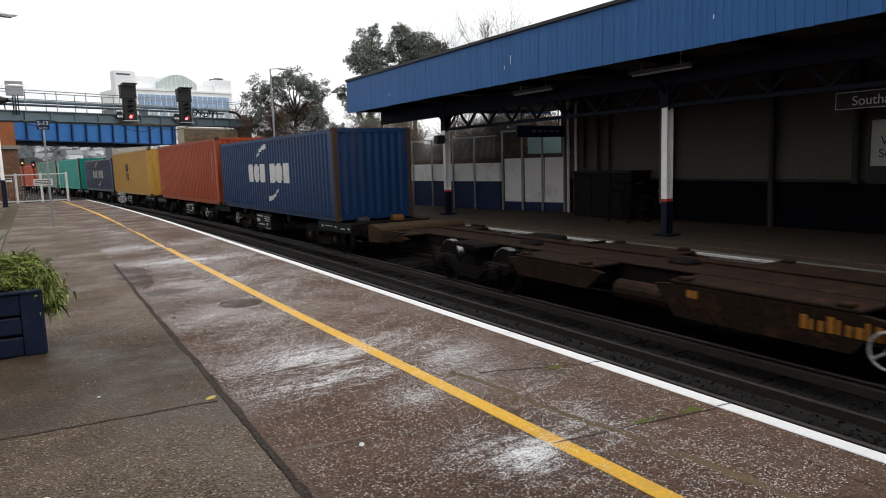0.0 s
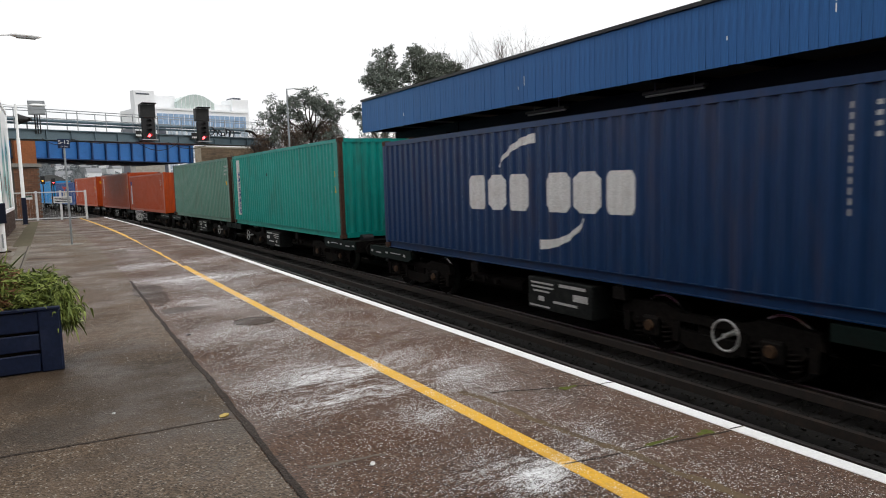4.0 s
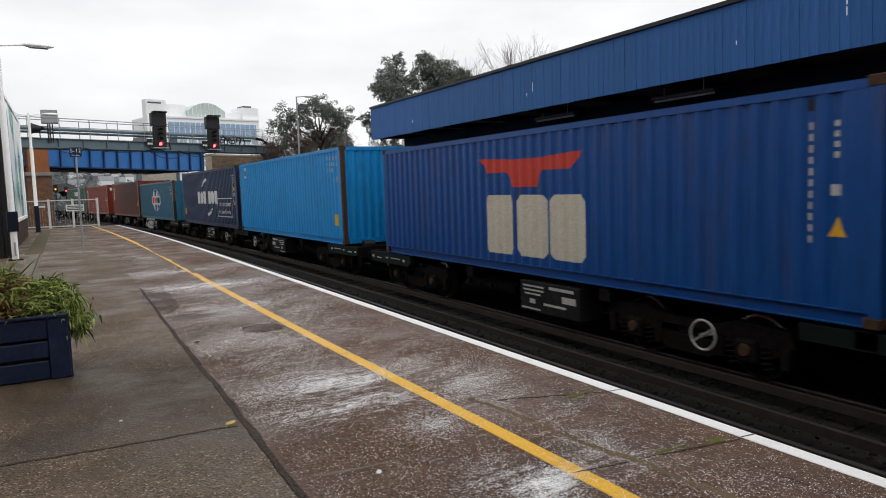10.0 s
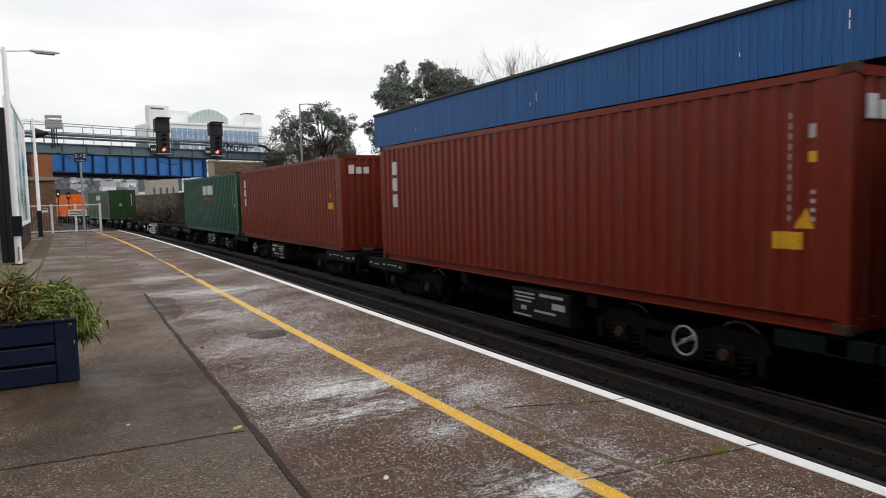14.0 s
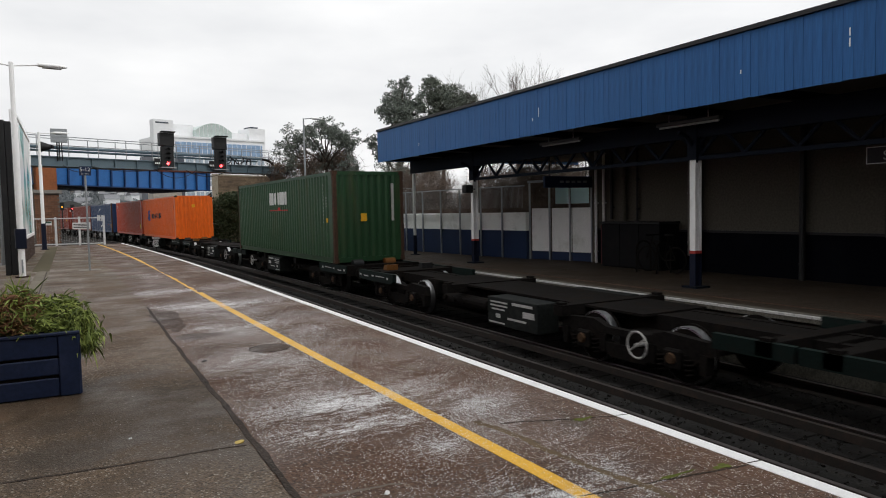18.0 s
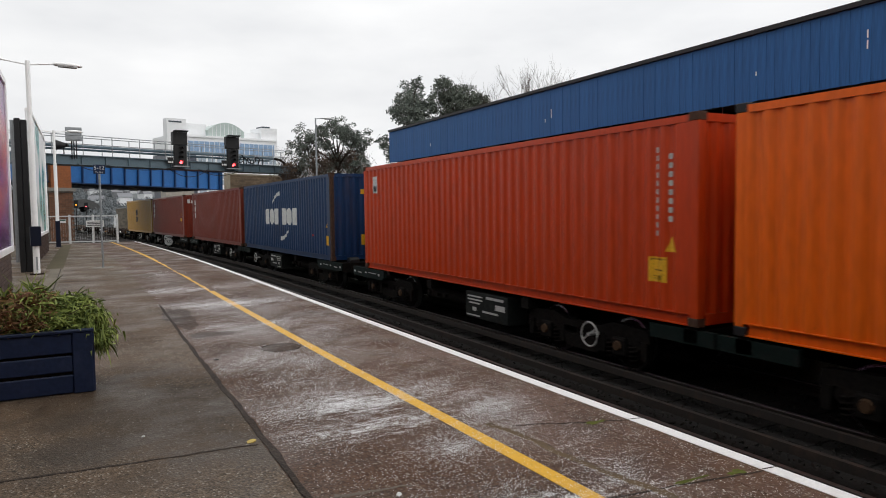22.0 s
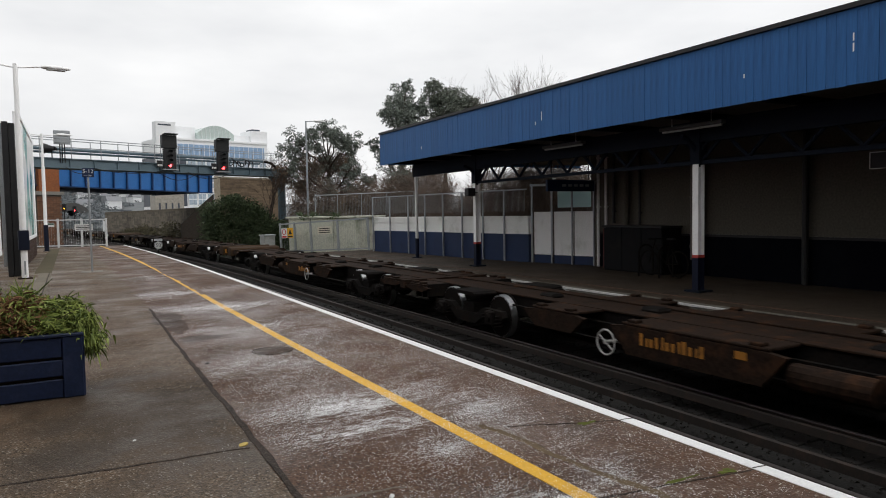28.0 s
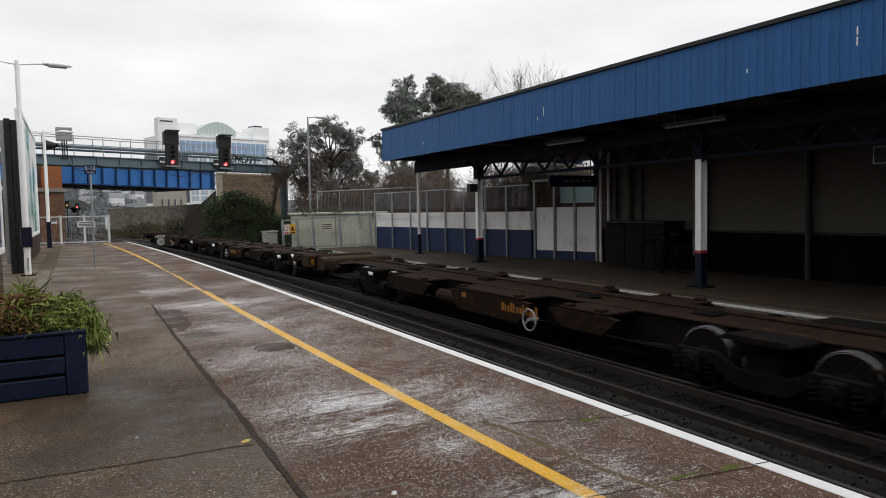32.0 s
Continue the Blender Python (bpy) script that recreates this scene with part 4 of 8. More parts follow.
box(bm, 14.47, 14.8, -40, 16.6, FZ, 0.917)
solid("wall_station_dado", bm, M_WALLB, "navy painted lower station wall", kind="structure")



# ---- wagons; z counts from the rail tops, x across, y along ----
M_AXLECAP = material("ochre_axlebox_cap", (0.055, 0.026, 0.009), 0.8, 0, (0.03, 0.016, 0.008), 0.6, 8)
M_STOP = material("orange_stop", (0.15, 0.058, 0.009), 0.6, 0, (0.2, 0.08, 0.02), 0.5, 5)
M_HANDWHEEL = material("whitened_handwheel", (0.42, 0.41, 0.39), 0.5, 0.2, (0.3, 0.28, 0.25), 0.5, 12)
M_LOGO_YELLOW = material("faded_yellow_logo", (0.36, 0.15, 0.018), 0.7, 0, (0.03, 0.02, 0.012), 0.95, 5)
M_HEADSTOCK = material("worn_headstock_brown", (0.052, 0.030, 0.016), 0.8, 0, (0.022, 0.016, 0.012), 0.8, 3.0, 25, 0.3, 0.6, spec=0.1)
M_PANEL = material("dirty_data_panel", (0.014, 0.016, 0.015), 0.75, 0, (0.045, 0.045, 0.04), 0.5, 3, 25, 0.2, 0.6, spec=0.1)
M_SPRING = material("oily_spring", (0.010, 0.008, 0.007), 0.8, 0.0, spec=0.05)


def prism(bm, outline, x0, x1):
    """An outline in (y, z) pushed from x0 to x1."""
    a = [bm.verts.new((x0, y, z)) for y, z in outline]
    b = [bm.verts.new((x1, y, z)) for y, z in outline]
    bm.faces.new(a)
    bm.faces.new(b[::-1])
    for i in range(len(outline)):
        j = (i + 1) % len(outline)
        bm.faces.new((a[i], b[i], b[j], a[j]))


def wheelset_meshes(r):
    axle = B()
    rod(axle, (-1.0, 0, r), (1.0, 0, r), 0.08, n=10)
    wheels, treads = [], []
    for s in (-1, 1):
        bm = B()
        rod(bm, (s * 0.70, 0, r), (s * 0.84, 0, r), r - 0.012, n=28)
        rod(bm, (s * 0.68, 0, r), (s * 0.70, 0, r), r + 0.028, n=28)
        rod(bm, (s * 0.84, 0, r), (s * 0.87, 0, r), r * 0.42, r * 0.3, n=20)
        wheels.append(bm)
        bm = B()
        n = 28
        for ra, xa, rb, xb in ((r - 0.005, 0.705, r - 0.007, 0.835), (r - 0.007, 0.835, r - 0.03, 0.8415)):
            va = [bm.verts.new((s * xa, math.cos(k * math.tau / n) * ra, r + math.sin(k * math.tau / n) * ra)) for k in range(n)]
            vb = [bm.verts.new((s * xb, math.cos(k * math.tau / n) * rb, r + math.sin(k * math.tau / n) * rb)) for k in range(n)]
            for k in range(n):
                bm.faces.new((va[k], va[(k + 1) % n], vb[(k + 1) % n], vb[k]))
        treads.append(bm)
    return axle, wheels, treads


def spring_mesh():
    bm = B()
    prev = None
    for k in range(49):
        a = k * math.tau / 12
        c = Vector((0.075 * math.cos(a), 0.075 * math.sin(a), 0.27 * k / 48))
        u = Vector((math.cos(a), math.sin(a), 0))
        cur = [bm.verts.new(c + 0.017 * (math.cos(q) * u + math.sin(q) * Vector((0, 0, 1)))) for q in (0, math.pi / 2, math.pi, 3 * math.pi / 2)]
        if prev:
            for i in range(4):
                bm.faces.new((prev[i], prev[(i + 1) % 4], cur[(i + 1) % 4], cur[i]))
        prev = cur
    return to_mesh("coil_spring", bm, M_SPRING, True)


SPRING_MESH = spring_mesh()


def bogie_parts(bogie, r, wb, mat, springs):
    """Side frames, axle boxes, springs, bolster and two wheelsets under the part that is given."""
    h = wb / 2
    for s in (-1, 1):
        bm = B()
        xa, xb = sorted((s * 0.93, s * 1.06))
        prism(bm, [(-h - 0.42, r + 0.02), (-h - 0.36, r + 0.14), (-h + 0.34, r + 0.15), (-0.42, r + 0.0), (0.42, r + 0.0), (h - 0.34, r + 0.15),
                   (h + 0.36, r + 0.14), (h + 0.42, r + 0.02), (h + 0.34, r - 0.06), (h - 0.30, r - 0.02), (0.36, r - 0.22), (-0.36, r - 0.22), (-h + 0.30, r - 0.02), (-h - 0.34, r - 0.06)], xa, xb)
        if springs:
            # the box beam above the axles
            prism(bm, [(-h - 0.62, r + 0.10), (-h - 0.56, r + 0.30), (-0.75, r + 0.34), (-0.45, r + 0.24), (0.45, r + 0.24), (0.75, r + 0.34), (h + 0.56, r + 0.30), (h + 0.62, r + 0.10),
                       (h + 0.30, r + 0.13), (-h - 0.30, r + 0.13)], xa, xb)
            for y in (-h - 0.5, -h + 0.42, h - 0.42, h + 0.5):
                prism(bm, [(y - 0.07, r + 0.12), (y + 0.07, r + 0.12), (y + 0.05, r - 0.16), (y - 0.05, r - 0.16)], xa - 0.02, xb + 0.02)
        part("side_frame", bm, mat, bogie)
        for y in (-h, h):
            bm = B()
            xa, xb = sorted((s * 0.95, s * 1.14))
            box(bm, xa, xb, y - 0.15, y + 0.15, r - 0.16, r + 0.13)
            part("axle_box", bevelled(bm, 0.03), mat, bogie)
            bm = B()
            rod(bm, (s * 1.14, y, r), (s * 1.175, y, r), 0.085, 0.07, n=12)
            part("axle_cap", bm, M_AXLECAP if springs else mat, bogie)
            for dy in (-0.25, 0.25):
                sp = part("coil_spring", SPRING_MESH, None, bogie)
                sp.location = (s * 1.03, y + dy, r - 0.2)
    bm = B()
    box(bm, -1.0, 1.0, -0.22, 0.22, r - 0.05, r + 0.2)
    part("bolster", bm, mat, bogie)
    axle, wheels, treads = wheelset_meshes(r)
    ma = to_mesh("axle", axle, M_WHEEL)
    mw = [to_mesh("wheel", b, M_WHEEL) for b in wheels]
    mt = [to_mesh("tread", b, M_TREAD, True) for b in treads]
    for y in (-h, h):
        o = part("axle", ma, None, bogie)
        o.location.y = y
        for m1, m2 in zip(mw, mt):
            w = part("wheel", m1, None, bogie)
            w.location.y = y
            t = part("tread", m2, None, bogie)
            t.location.y = y


def handwheel(parent, x, y, z, R=0.195):
    s = 1 if x > 0 else -1
    bm = B()
    ring(bm, (x, y, z), (1, 0, 0), R, 0.015, 28, 8)
    for k in range(1):
        a = 0.6 + k * math.pi / 3
        rod(bm, (x, y + math.cos(a) * R, z + math.sin(a) * R), (x, y - math.cos(a) * R, z - math.sin(a) * R), 0.013, n=6)
    rod(bm, (x - s * 0.2, y, z), (x + s * 0.03, y, z), 0.03, n=8)
    return part("handwheel", bm, M_HANDWHEEL, parent, "whitened brake handwheel")


def marks_x(name, mat, parent, x, cells):
    """Thin painted rectangles on a side at x: (y0, y1, z0, z1)."""
    bm = B()
    xa, xb = sorted((x, x * 1.003))
    for y0, y1, z0, z1 in cells:
        box(bm, xa, xb, y0, y1, z0, z1)
    return tagged(part(name, bm, mat, parent), kind="stuff")


def short_wagon():
    """A green forty-foot flat; its outer end is at -y."""
    w = thing("container_wagon", "dark green container flat wagon with dirty bogies and white handwheel", "wagon", "wagons of the train")
    o = -5.77
    bm = B()
    for s in (-1, 1):
        xa, xb = sorted((s * 0.28, s * 0.42))
        prism(bm, [(o - 0.9, 0.86), (o + 12.45, 0.86), (o + 12.45, 0.66), (o + 10.8, 0.62), (o + 8.4, 0.42), (o + 3.2, 0.42), (o + 1.0, 0.62), (o - 0.9, 0.66)], xa, xb)
    box(bm, -0.28, 0.28, o - 0.85, o + 12.4, 0.80, 0.85)
    part("centre_sill", bm, M_STEEL_DARK, w)
    for s in (-1, 1):
        bm = B()
        xa, xb = sorted((s * 1.13, s * 1.235))
        prism(bm, [(o - 0.95, 0.70), (o - 0.95, 0.92), (o + 1.40, 0.92), (o + 1.40, 0.74), (o + 1.25, 0.66), (o - 0.6, 0.66)], xa, xb)
        sole = part("solebar", bm, M_WAGON_GREEN, w, "green end solebar with white markings")
        marks_x("markings", M_NUMBER, sole, s * 1.2355, [(o - 0.55, o - 0.25, 0.76, 0.79), (o + 0.02, o + 0.14, 0.78, 0.82), (o + 0.3, o + 0.85, 0.80, 0.82), (o + 1.0, o + 1.1, 0.76, 0.82), (o - 0.86, o - 0.74, 0.77, 0.82)])
        bm = B()
        xa, xb = sorted((s * 1.10, s * 1.20))
        prism(bm, [(o + 11.3, 0.70), (o + 11.3, 0.90), (o + 12.45, 0.90), (o + 12.45, 0.70)], xa, xb)
        part("solebar", bm, M_WAGON_GREEN, w)
        bm = B()
        xa, xb = sorted((s * 0.74, s * 1.22))
        box(bm, xa, xb, o + 5.9, o + 7.55, 0.30, 0.84)
        panel = part("equipment_panel", bevelled(bm, 0.01), M_PANEL, w, "dark grey data panel with white markings")
        f = 1 if s < 0 else -1
        marks_x("data_mark", M_NUMBER, panel, s * 1.2215, [(o + 7.1, o + 7.45, 0.55, 0.66), (o + 6.75, o + 7.4, 0.74, 0.79), (o + 6.0, o + 6.6, 0.74, 0.77), (o + 6.0, o + 6.6, 0.67, 0.70),
                                                           (o + 6.05, o + 6.5, 0.60, 0.63), (o + 6.2, o + 6.35, 0.45, 0.53), (o + 5.95, o + 6.5, 0.34, 0.37), (o + 6.6, o + 7.2, 0.45, 0.49)])
        handwheel(w, s * 1.24, o + 10.0, 0.53)
        bm = B()
        for y in (1.9, 2.3, 2.7):
            rod(bm, (s * 1.05, o + y + 2, 0.6), (s * 1.12, o + y + 2, 0.6), 0.06, n=10)
        rod(bm, (s * 0.7, o + 3.4, 0.52), (s * 0.7, o + 5.2, 0.52), 0.14, n=14)
        part("air_reservoir", bm, M_STEEL_DARK, w)
    for y in (0.15, 4.1, 8.1, 12.05):
        bm = B()
        box(bm, -1.2, 1.2, o + y - 0.12, o + y + 0.12, 0.72, 0.90)
        part("cross_bearer", bm, M_STEEL_DARK, w)
        for s in (-1, 1):
            bm = B()
            box(bm, s * 1.12 - 0.06, s * 1.12 + 0.06, o + y - 0.08, o + y + 0.08, 0.90, 0.944)
            part("container_spigot", bm, M_STEEL_DARK, w)
    bm = B()
    box(bm, -1.13, 1.13, o - 0.92, o + 0.0, 0.84, 0.895)
    box(bm, -1.2, 1.2, o - 0.97, o - 0.86, 0.62, 0.93)
    part("end_platform", bm, M_STEEL_DARK, w)
    bm = B()
    box(bm, -0.7, 0.7, o + 2.4, o + 9.6, 0.84, 0.88)
    part("walkway_plate", bm, M_STEEL_DARK, w)
    for s in (-1, 1):
        bm = B()
        n = 8
        prof = [(o - 0.36, 0.90)] + [(o - 0.36 + 0.12 * (1 - math.cos(math.pi / 2 * k / n)), 0.90 + 0.15 * math.sin(math.pi / 2 * k / n)) for k in range(n + 1)] + [(o - 0.12, 1.05), (o - 0.12, 0.90)]
        prism(bm, prof, s * 0.55 - 0.17, s * 0.55 + 0.17)
        part("container_stop", bm, M_STOP if s > 0 else M_BLACK, w, "orange end stop" if s > 0 else "")
        bm = B()
        rod(bm, (s * 0.86, o - 1.25, 0.72), (s * 0.86, o - 0.95, 0.72), 0.09, n=12)
        rod(bm, (s * 0.86, o - 1.29, 0.72), (s * 0.86, o - 1.25, 0.72), 0.19, n=16)
        part("buffer", bm, M_STEEL_DARK, w)
        bm = B()
        pts = [Vector((s * 0.35, o - 0.96, 0.62)), Vector((s * 0.36, o - 1.12, 0.35)), Vector((s * 0.3, o - 1.28, 0.38)), Vector((s * 0.2, o - 1.36, 0.5))]
        for a, b in zip(pts, pts[1:]):
            rod(bm, a, b, 0.025, n=6)
        part("brake_hose", bm, M_BLACK, w)
    bm = B()
    box(bm, -0.06, 0.06, o - 1.42, o - 0.95, 0.62, 0.74)
    part("coupling", bm, M_STEEL_DARK, w)
    bm = B()
    rod(bm, (0, o + 12.4, 0.7), (0, o + 12.62, 0.7), 0.08, n=10)
    part("drawbar", bm, M_STEEL_DARK, w)
    for y in (1.35, 9.6):
        bg = part("bogie", B_frame(), M_STEEL_DARK, w)
        bg.location.y = o + y
        bogie_parts(bg, 0.42, 1.9, M_STEEL_DARK, True)
    return w


def B_frame():
    bm = B()
    box(bm, -0.9, 0.9, -1.25, -1.17, 0.42, 0.5)
    box(bm, -0.9, 0.9, 1.17, 1.25, 0.42, 0.5)
    box(bm, -0.3, 0.3, -0.3, 0.3, 0.6, 0.7)
    return bm


def long_wagon():
    """A brown sixty-foot skeletal flat; its outer end is at -y."""
    w = thing("skeletal_wagon", "empty rusty brown skeletal container wagon with bogies", "wagon", "wagons of the train")
    o = -10.02
    L = 20.04
    bm = B()
    # headstock block across the outer end
    prism(bm, [(o, 0.56), (o, 0.97), (o + 0.10, 1.02), (o + 0.66, 0.97), (o + 0.74, 0.90), (o + 0.74, 0.60)], -1.22, 1.22)
    part("headstock", bevelled(bm, 0.015), M_HEADSTOCK, w, "rusty brown headstock beam")
    bm = B()
    box(bm, -0.42, 0.42, o + 0.75, o + L - 0.3, 0.83, 0.858)
    part("deck_plate", bm, M_STEEL_BROWN, w, "worn brown deck plate")
    for s in (-1, 1):
        bm = B()
        xa, xb = sorted((s * 0.33, s * 0.60))
        box(bm, xa, xb, o + 0.32, o + L, 0.862, 0.892)
        part("sill_flange", bevelled(bm, 0.006), M_STEEL_BROWN, w)
    for k in range(11):
        bm = B()
        y = o + 3.1 + 1.38 * k
        hw = 0.09 if k % 3 else 0.28
        box(bm, -0.33, 0.33, y - hw, y + hw, 0.76, 0.858)
        part("cross_plate", bm, M_STEEL_BROWN if k % 3 == 0 else M_STEEL_DARK, w)
    for k, (y, x) in enumerate(((5.2, 0.1), (8.7, -0.12), (12.6, 0.08), (15.2, -0.1))):
        bm = B()
        box(bm, x - 0.16, x + 0.16, o + y - 0.22, o + y + 0.22, 0.70, 0.93)
        part("brake_gear", bevelled(bm, 0.04), M_STEEL_DARK, w)
    for s in (-1, 1):
        bm = B()
        xa, xb = sorted((s * 0.42, s * 0.55))
        prism(bm, [(o + 0.3, 0.857), (o + L, 0.857), (o + L, 0.66), (o + 18.4, 0.62), (o + 14.0, 0.38), (o + 6.6, 0.38), (o + 2.2, 0.62), (o + 0.3, 0.64)], xa, xb)
        part("main_sill", bm, M_STEEL_DARK, w)
        # side brackets that carry the boxes
        for y0, y1, deep in ((0.9, 2.1, 0), (5.9, 8.3, 1), (9.3, 12.3, 2), (12.9, 14.6, 1), (18.4, 19.7, 0)):
            bm = B()
            xa, xb = sorted((s * 0.55, s * 1.2))
            box(bm, xa, xb, o + y0 + 0.25, o + y1 - 0.25, 0.835, 0.880)
            part("side_platform", bevelled(bm, 0.012), M_STEEL_BROWN, w)
            bm = B()
            xa, xb = sorted((s * 1.13, s * 1.215))
            zb = (0.70, 0.52, 0.40)[deep]
            prism(bm, [(o + y0, 0.80), (o + y0 + 0.3, 0.832), (o + y1 - 0.3, 0.832), (o + y1, 0.80), (o + y1 - 0.35, zb), (o + y0 + 0.35, zb)], xa, xb)
            part("side_beam", bm, M_STEEL_BROWN, w)
            for yy in (y0 + 0.5, y1 - 0.5):
                bm = B()
                prism(bm, [(o + yy - 0.03, 0.87), (o + yy + 0.03, 0.87), (o + yy + 0.03, 0.55), (o + yy - 0.03, 0.55)], s * 0.55, s * 1.13)
                part("bracket", bm, M_STEEL_DARK, w)
            for yy in (y0 + 0.45, y1 - 0.45):
                bm = B()
                box(bm, s * 1.12 - 0.07, s * 1.12 + 0.07, o + yy - 0.09, o + yy + 0.09, 0.880, 0.925)
                part("container_spigot", bevelled(bm, 0.01), M_STEEL_BROWN, w)
        f0 = o + (11.4 if s > 0 else 10.5)
        marks_x("brand_mark", M_LOGO_YELLOW, w, s * 1.217, [(f0 + 0.1 * i, f0 + 0.1 * i + (0.075, 0.04, 0.06)[i % 3], 0.58, (0.74, 0.70, 0.70, 0.76)[i % 4]) for i in range(12)])
        marks_x("data_mark", M_LOGO_YELLOW, w, s * 1.217, [(o + 9.85, o + 10.02, 0.68, 0.78)])
        handwheel(w, s * 1.25, o + 12.35, 0.52)
        bm = B()
        rod(bm, (s * 0.95, o + 8.4, 0.55), (s * 0.95, o + 9.4, 0.55), 0.16, n=14)
        part("air_reservoir", bm, M_STEEL_BROWN, w)
        bm = B()
        rod(bm, (s * 0.86, o - 0.12, 0.78), (s * 0.86, o, 0.78), 0.1, n=12)
        rod(bm, (s * 0.86, o - 0.15, 0.78), (s * 0.86, o - 0.12, 0.78), 0.2, n=16)
        part("buffer", bm, M_STEEL_DARK, w)
        bm = B()
        box(bm, s * 1.06 - 0.06, s * 1.06 + 0.06, o - 0.01, o, 0.66, 0.86)
        part("warning_label", bm, M_LOGO_YELLOW, w)
    for y in (4.3, 16.95):
        for s in (-1, 1):
            bm = B()
            xa, xb = sorted((s * 0.60, s * 1.16))
            prism(bm, [(o + y - 0.5, 0.86), (o + y - 0.42, 0.90), (o + y + 0.42, 0.90), (o + y + 0.5, 0.86), (o + y + 0.5, 0.83), (o + y - 0.5, 0.83)], xa, xb)
            part("bogie_cover", bm, M_STEEL_DARK, w)
            bm = B()
            box(bm, xa, xb, o + y + 1.55, o + y + 1.63, 0.60, 0.89)
            part("bracket", bm, M_STEEL_DARK, w)
    bm = B()
    box(bm, -1.2, 1.2, o + L - 0.3, o + L - 0.02, 0.70, 0.90)
    part("inner_headstock", bm, M_STEEL_BROWN, w)
    bm = B()
    rod(bm, (0, o + L - 0.1, 0.75), (0, o + L + 0.3, 0.75), 0.09, n=10)
    part("drawbar", bm, M_STEEL_DARK, w)
    bm = B()
    rod(bm, (0.5, o + 6, 0.62), (0.5, o + 15, 0.62), 0.03, n=6)
    rod(bm, (-0.75, o + 5, 0.7), (-0.75, o + 16, 0.7), 0.022, n=6)
    part("brake_pipe", bm, M_STEEL_DARK, w)
    for y in (4.3, 16.95):
        bg = part("bogie", B_frame(), M_STEEL_DARK, w)
        bg.location.y = o + y
        bogie_parts(bg, 0.44, 2.0, M_STEEL_DARK, False)
    return w


def roll(ob, mid, flip):
    ROLLING.append((ob, mid, RAIL_Z, flip))


first = short_wagon()
here = Matrix.Identity(4)
for k in range(13):
    a = first if k == 0 else copy_thing(first, here)
    roll(a, slot(k) + 5.77, False)
    roll(copy_thing(first, here), slot(k, True) + BOX_L - 5.77, True)
lead = long_wagon()
roll(lead, 15.85 - 10.02, True)
roll(copy_thing(lead, here), 15.85 - 30.2, False)
for k in range(3):
    s0 = 380.15 + 40.88 * k
    roll(copy_thing(lead, here), s0 + 10.02, False)
    roll(copy_thing(lead, here), s0 + 39.82 - 10.02, True)


# ---- bridge over the line ----
def along_beam(p0, p1):
    d = Vector(p1) - Vector(p0)
    return pose(p0[0], p0[1], p0[2], 0, -math.degrees(math.atan2(d.z, d.xy.length)), math.degrees(math.atan2(d.y, d.x)))


M_GIRDER_EDGE = material("bridge_edge_blue", (0.010, 0.045, 0.14), 0.55, 0, (0.012, 0.03, 0.07), 0.6, 1.5)
BR = along_beam((-0.5, 56.8, 3.95), (11.0, 62.6, 3.65))
bridge = thing("road_bridge", "blue plate girder road bridge on brick piers over the railway", "bridge", kind="structure")
bm = B()
box(bm, -9, 13.0, 0.04, 0.10, 0.08, 1.52, BR)
part("girder_web", bm, M_GIRDER, bridge)
for z0, z1 in ((0.0, 0.08), (1.52, 1.62)):
    bm = B()
    box(bm, -9, 13.0, -0.12, 0.26, z0, z1, BR)
    part("girder_flange", bm, M_GIRDER_EDGE, bridge)
for i in range(20):
    bm = B()
    x = -7.9 + 1.08 * i
    box(bm, x - 0.045, x + 0.045, -0.14, 0.04, 0.08, 1.52, BR)
    part("stiffener", bm, M_GIRDER_EDGE, bridge)
bm = B()
box(bm, -9, 13.0, 0.3, 9.0, 0.35, 1.0, BR)
part("bridge_deck", bm, M_STEEL_DARK, bridge)
for i in range(14):
    bm = B()
    x = -1.2 + 1.08 * i
    box(bm, x - 0.08, x + 0.08, 0.2, 8.9, 0.05, 0.35, BR)
    part("cross_girder", bm, M_BLUE_DARK, bridge)


def brick_skin(parent, m, w, h, mat=None, bw=0.225, bh=0.075, t=0.02, rows=None):
    """Bricks proud of a wall face; m maps x along, z up, with the face at y = 0 towards -y."""
    bm = B()
    box(bm, 0.005, bw - 0.005, -t, 0.05, 0.005, bh - 0.005)
    me = to_mesh("brick", bm, mat or M_BRICK)
    for j in range(int(h / bh)):
        x = -bw / 2 * (j % 2)
        while x < w - 0.02:
            x0 = max(x, 0.0)
            if x0 + bw * 0.4 < w:
                ob = part("brick", me, None, parent)
                ob.matrix_basis = m @ Matrix.Translation((x0, random.uniform(-0.004, 0.004), j * bh))
                if x0 + bw > w:
                    ob.scale.x = max(0.3, (w - x0) / bw)
            x += bw


pier = thing("bridge_pier", "soot-stained red brick pier carrying the bridge", "pier", kind="structure")
PM = along_beam((-2.16, 56.0, 0), (-0.11, 57.05, 0))
bm = B()
box(bm, 0.05, 1.75, -0.3, 5.5, -1.5, 3.35, PM)
box(bm, 0.15, 1.65, -0.1, 0.0, 4.0, 5.5, PM)
part("pier_core", bm, M_MORTAR, pier)
bm = B()
box(bm, -0.08, 1.88, -0.45, 5.6, 3.35, 3.6, PM)
part("pier_cap", bm, M_CONCRETE, pier)
brick_skin(pier, PM @ Matrix.Translation((0.05, -0.3, -0.2)), 1.7, 3.5, bw=0.45, bh=0.15)
bm = B()
box(bm, 0.2, 1.6, -0.42, 0.0, 3.6, 5.5, PM)
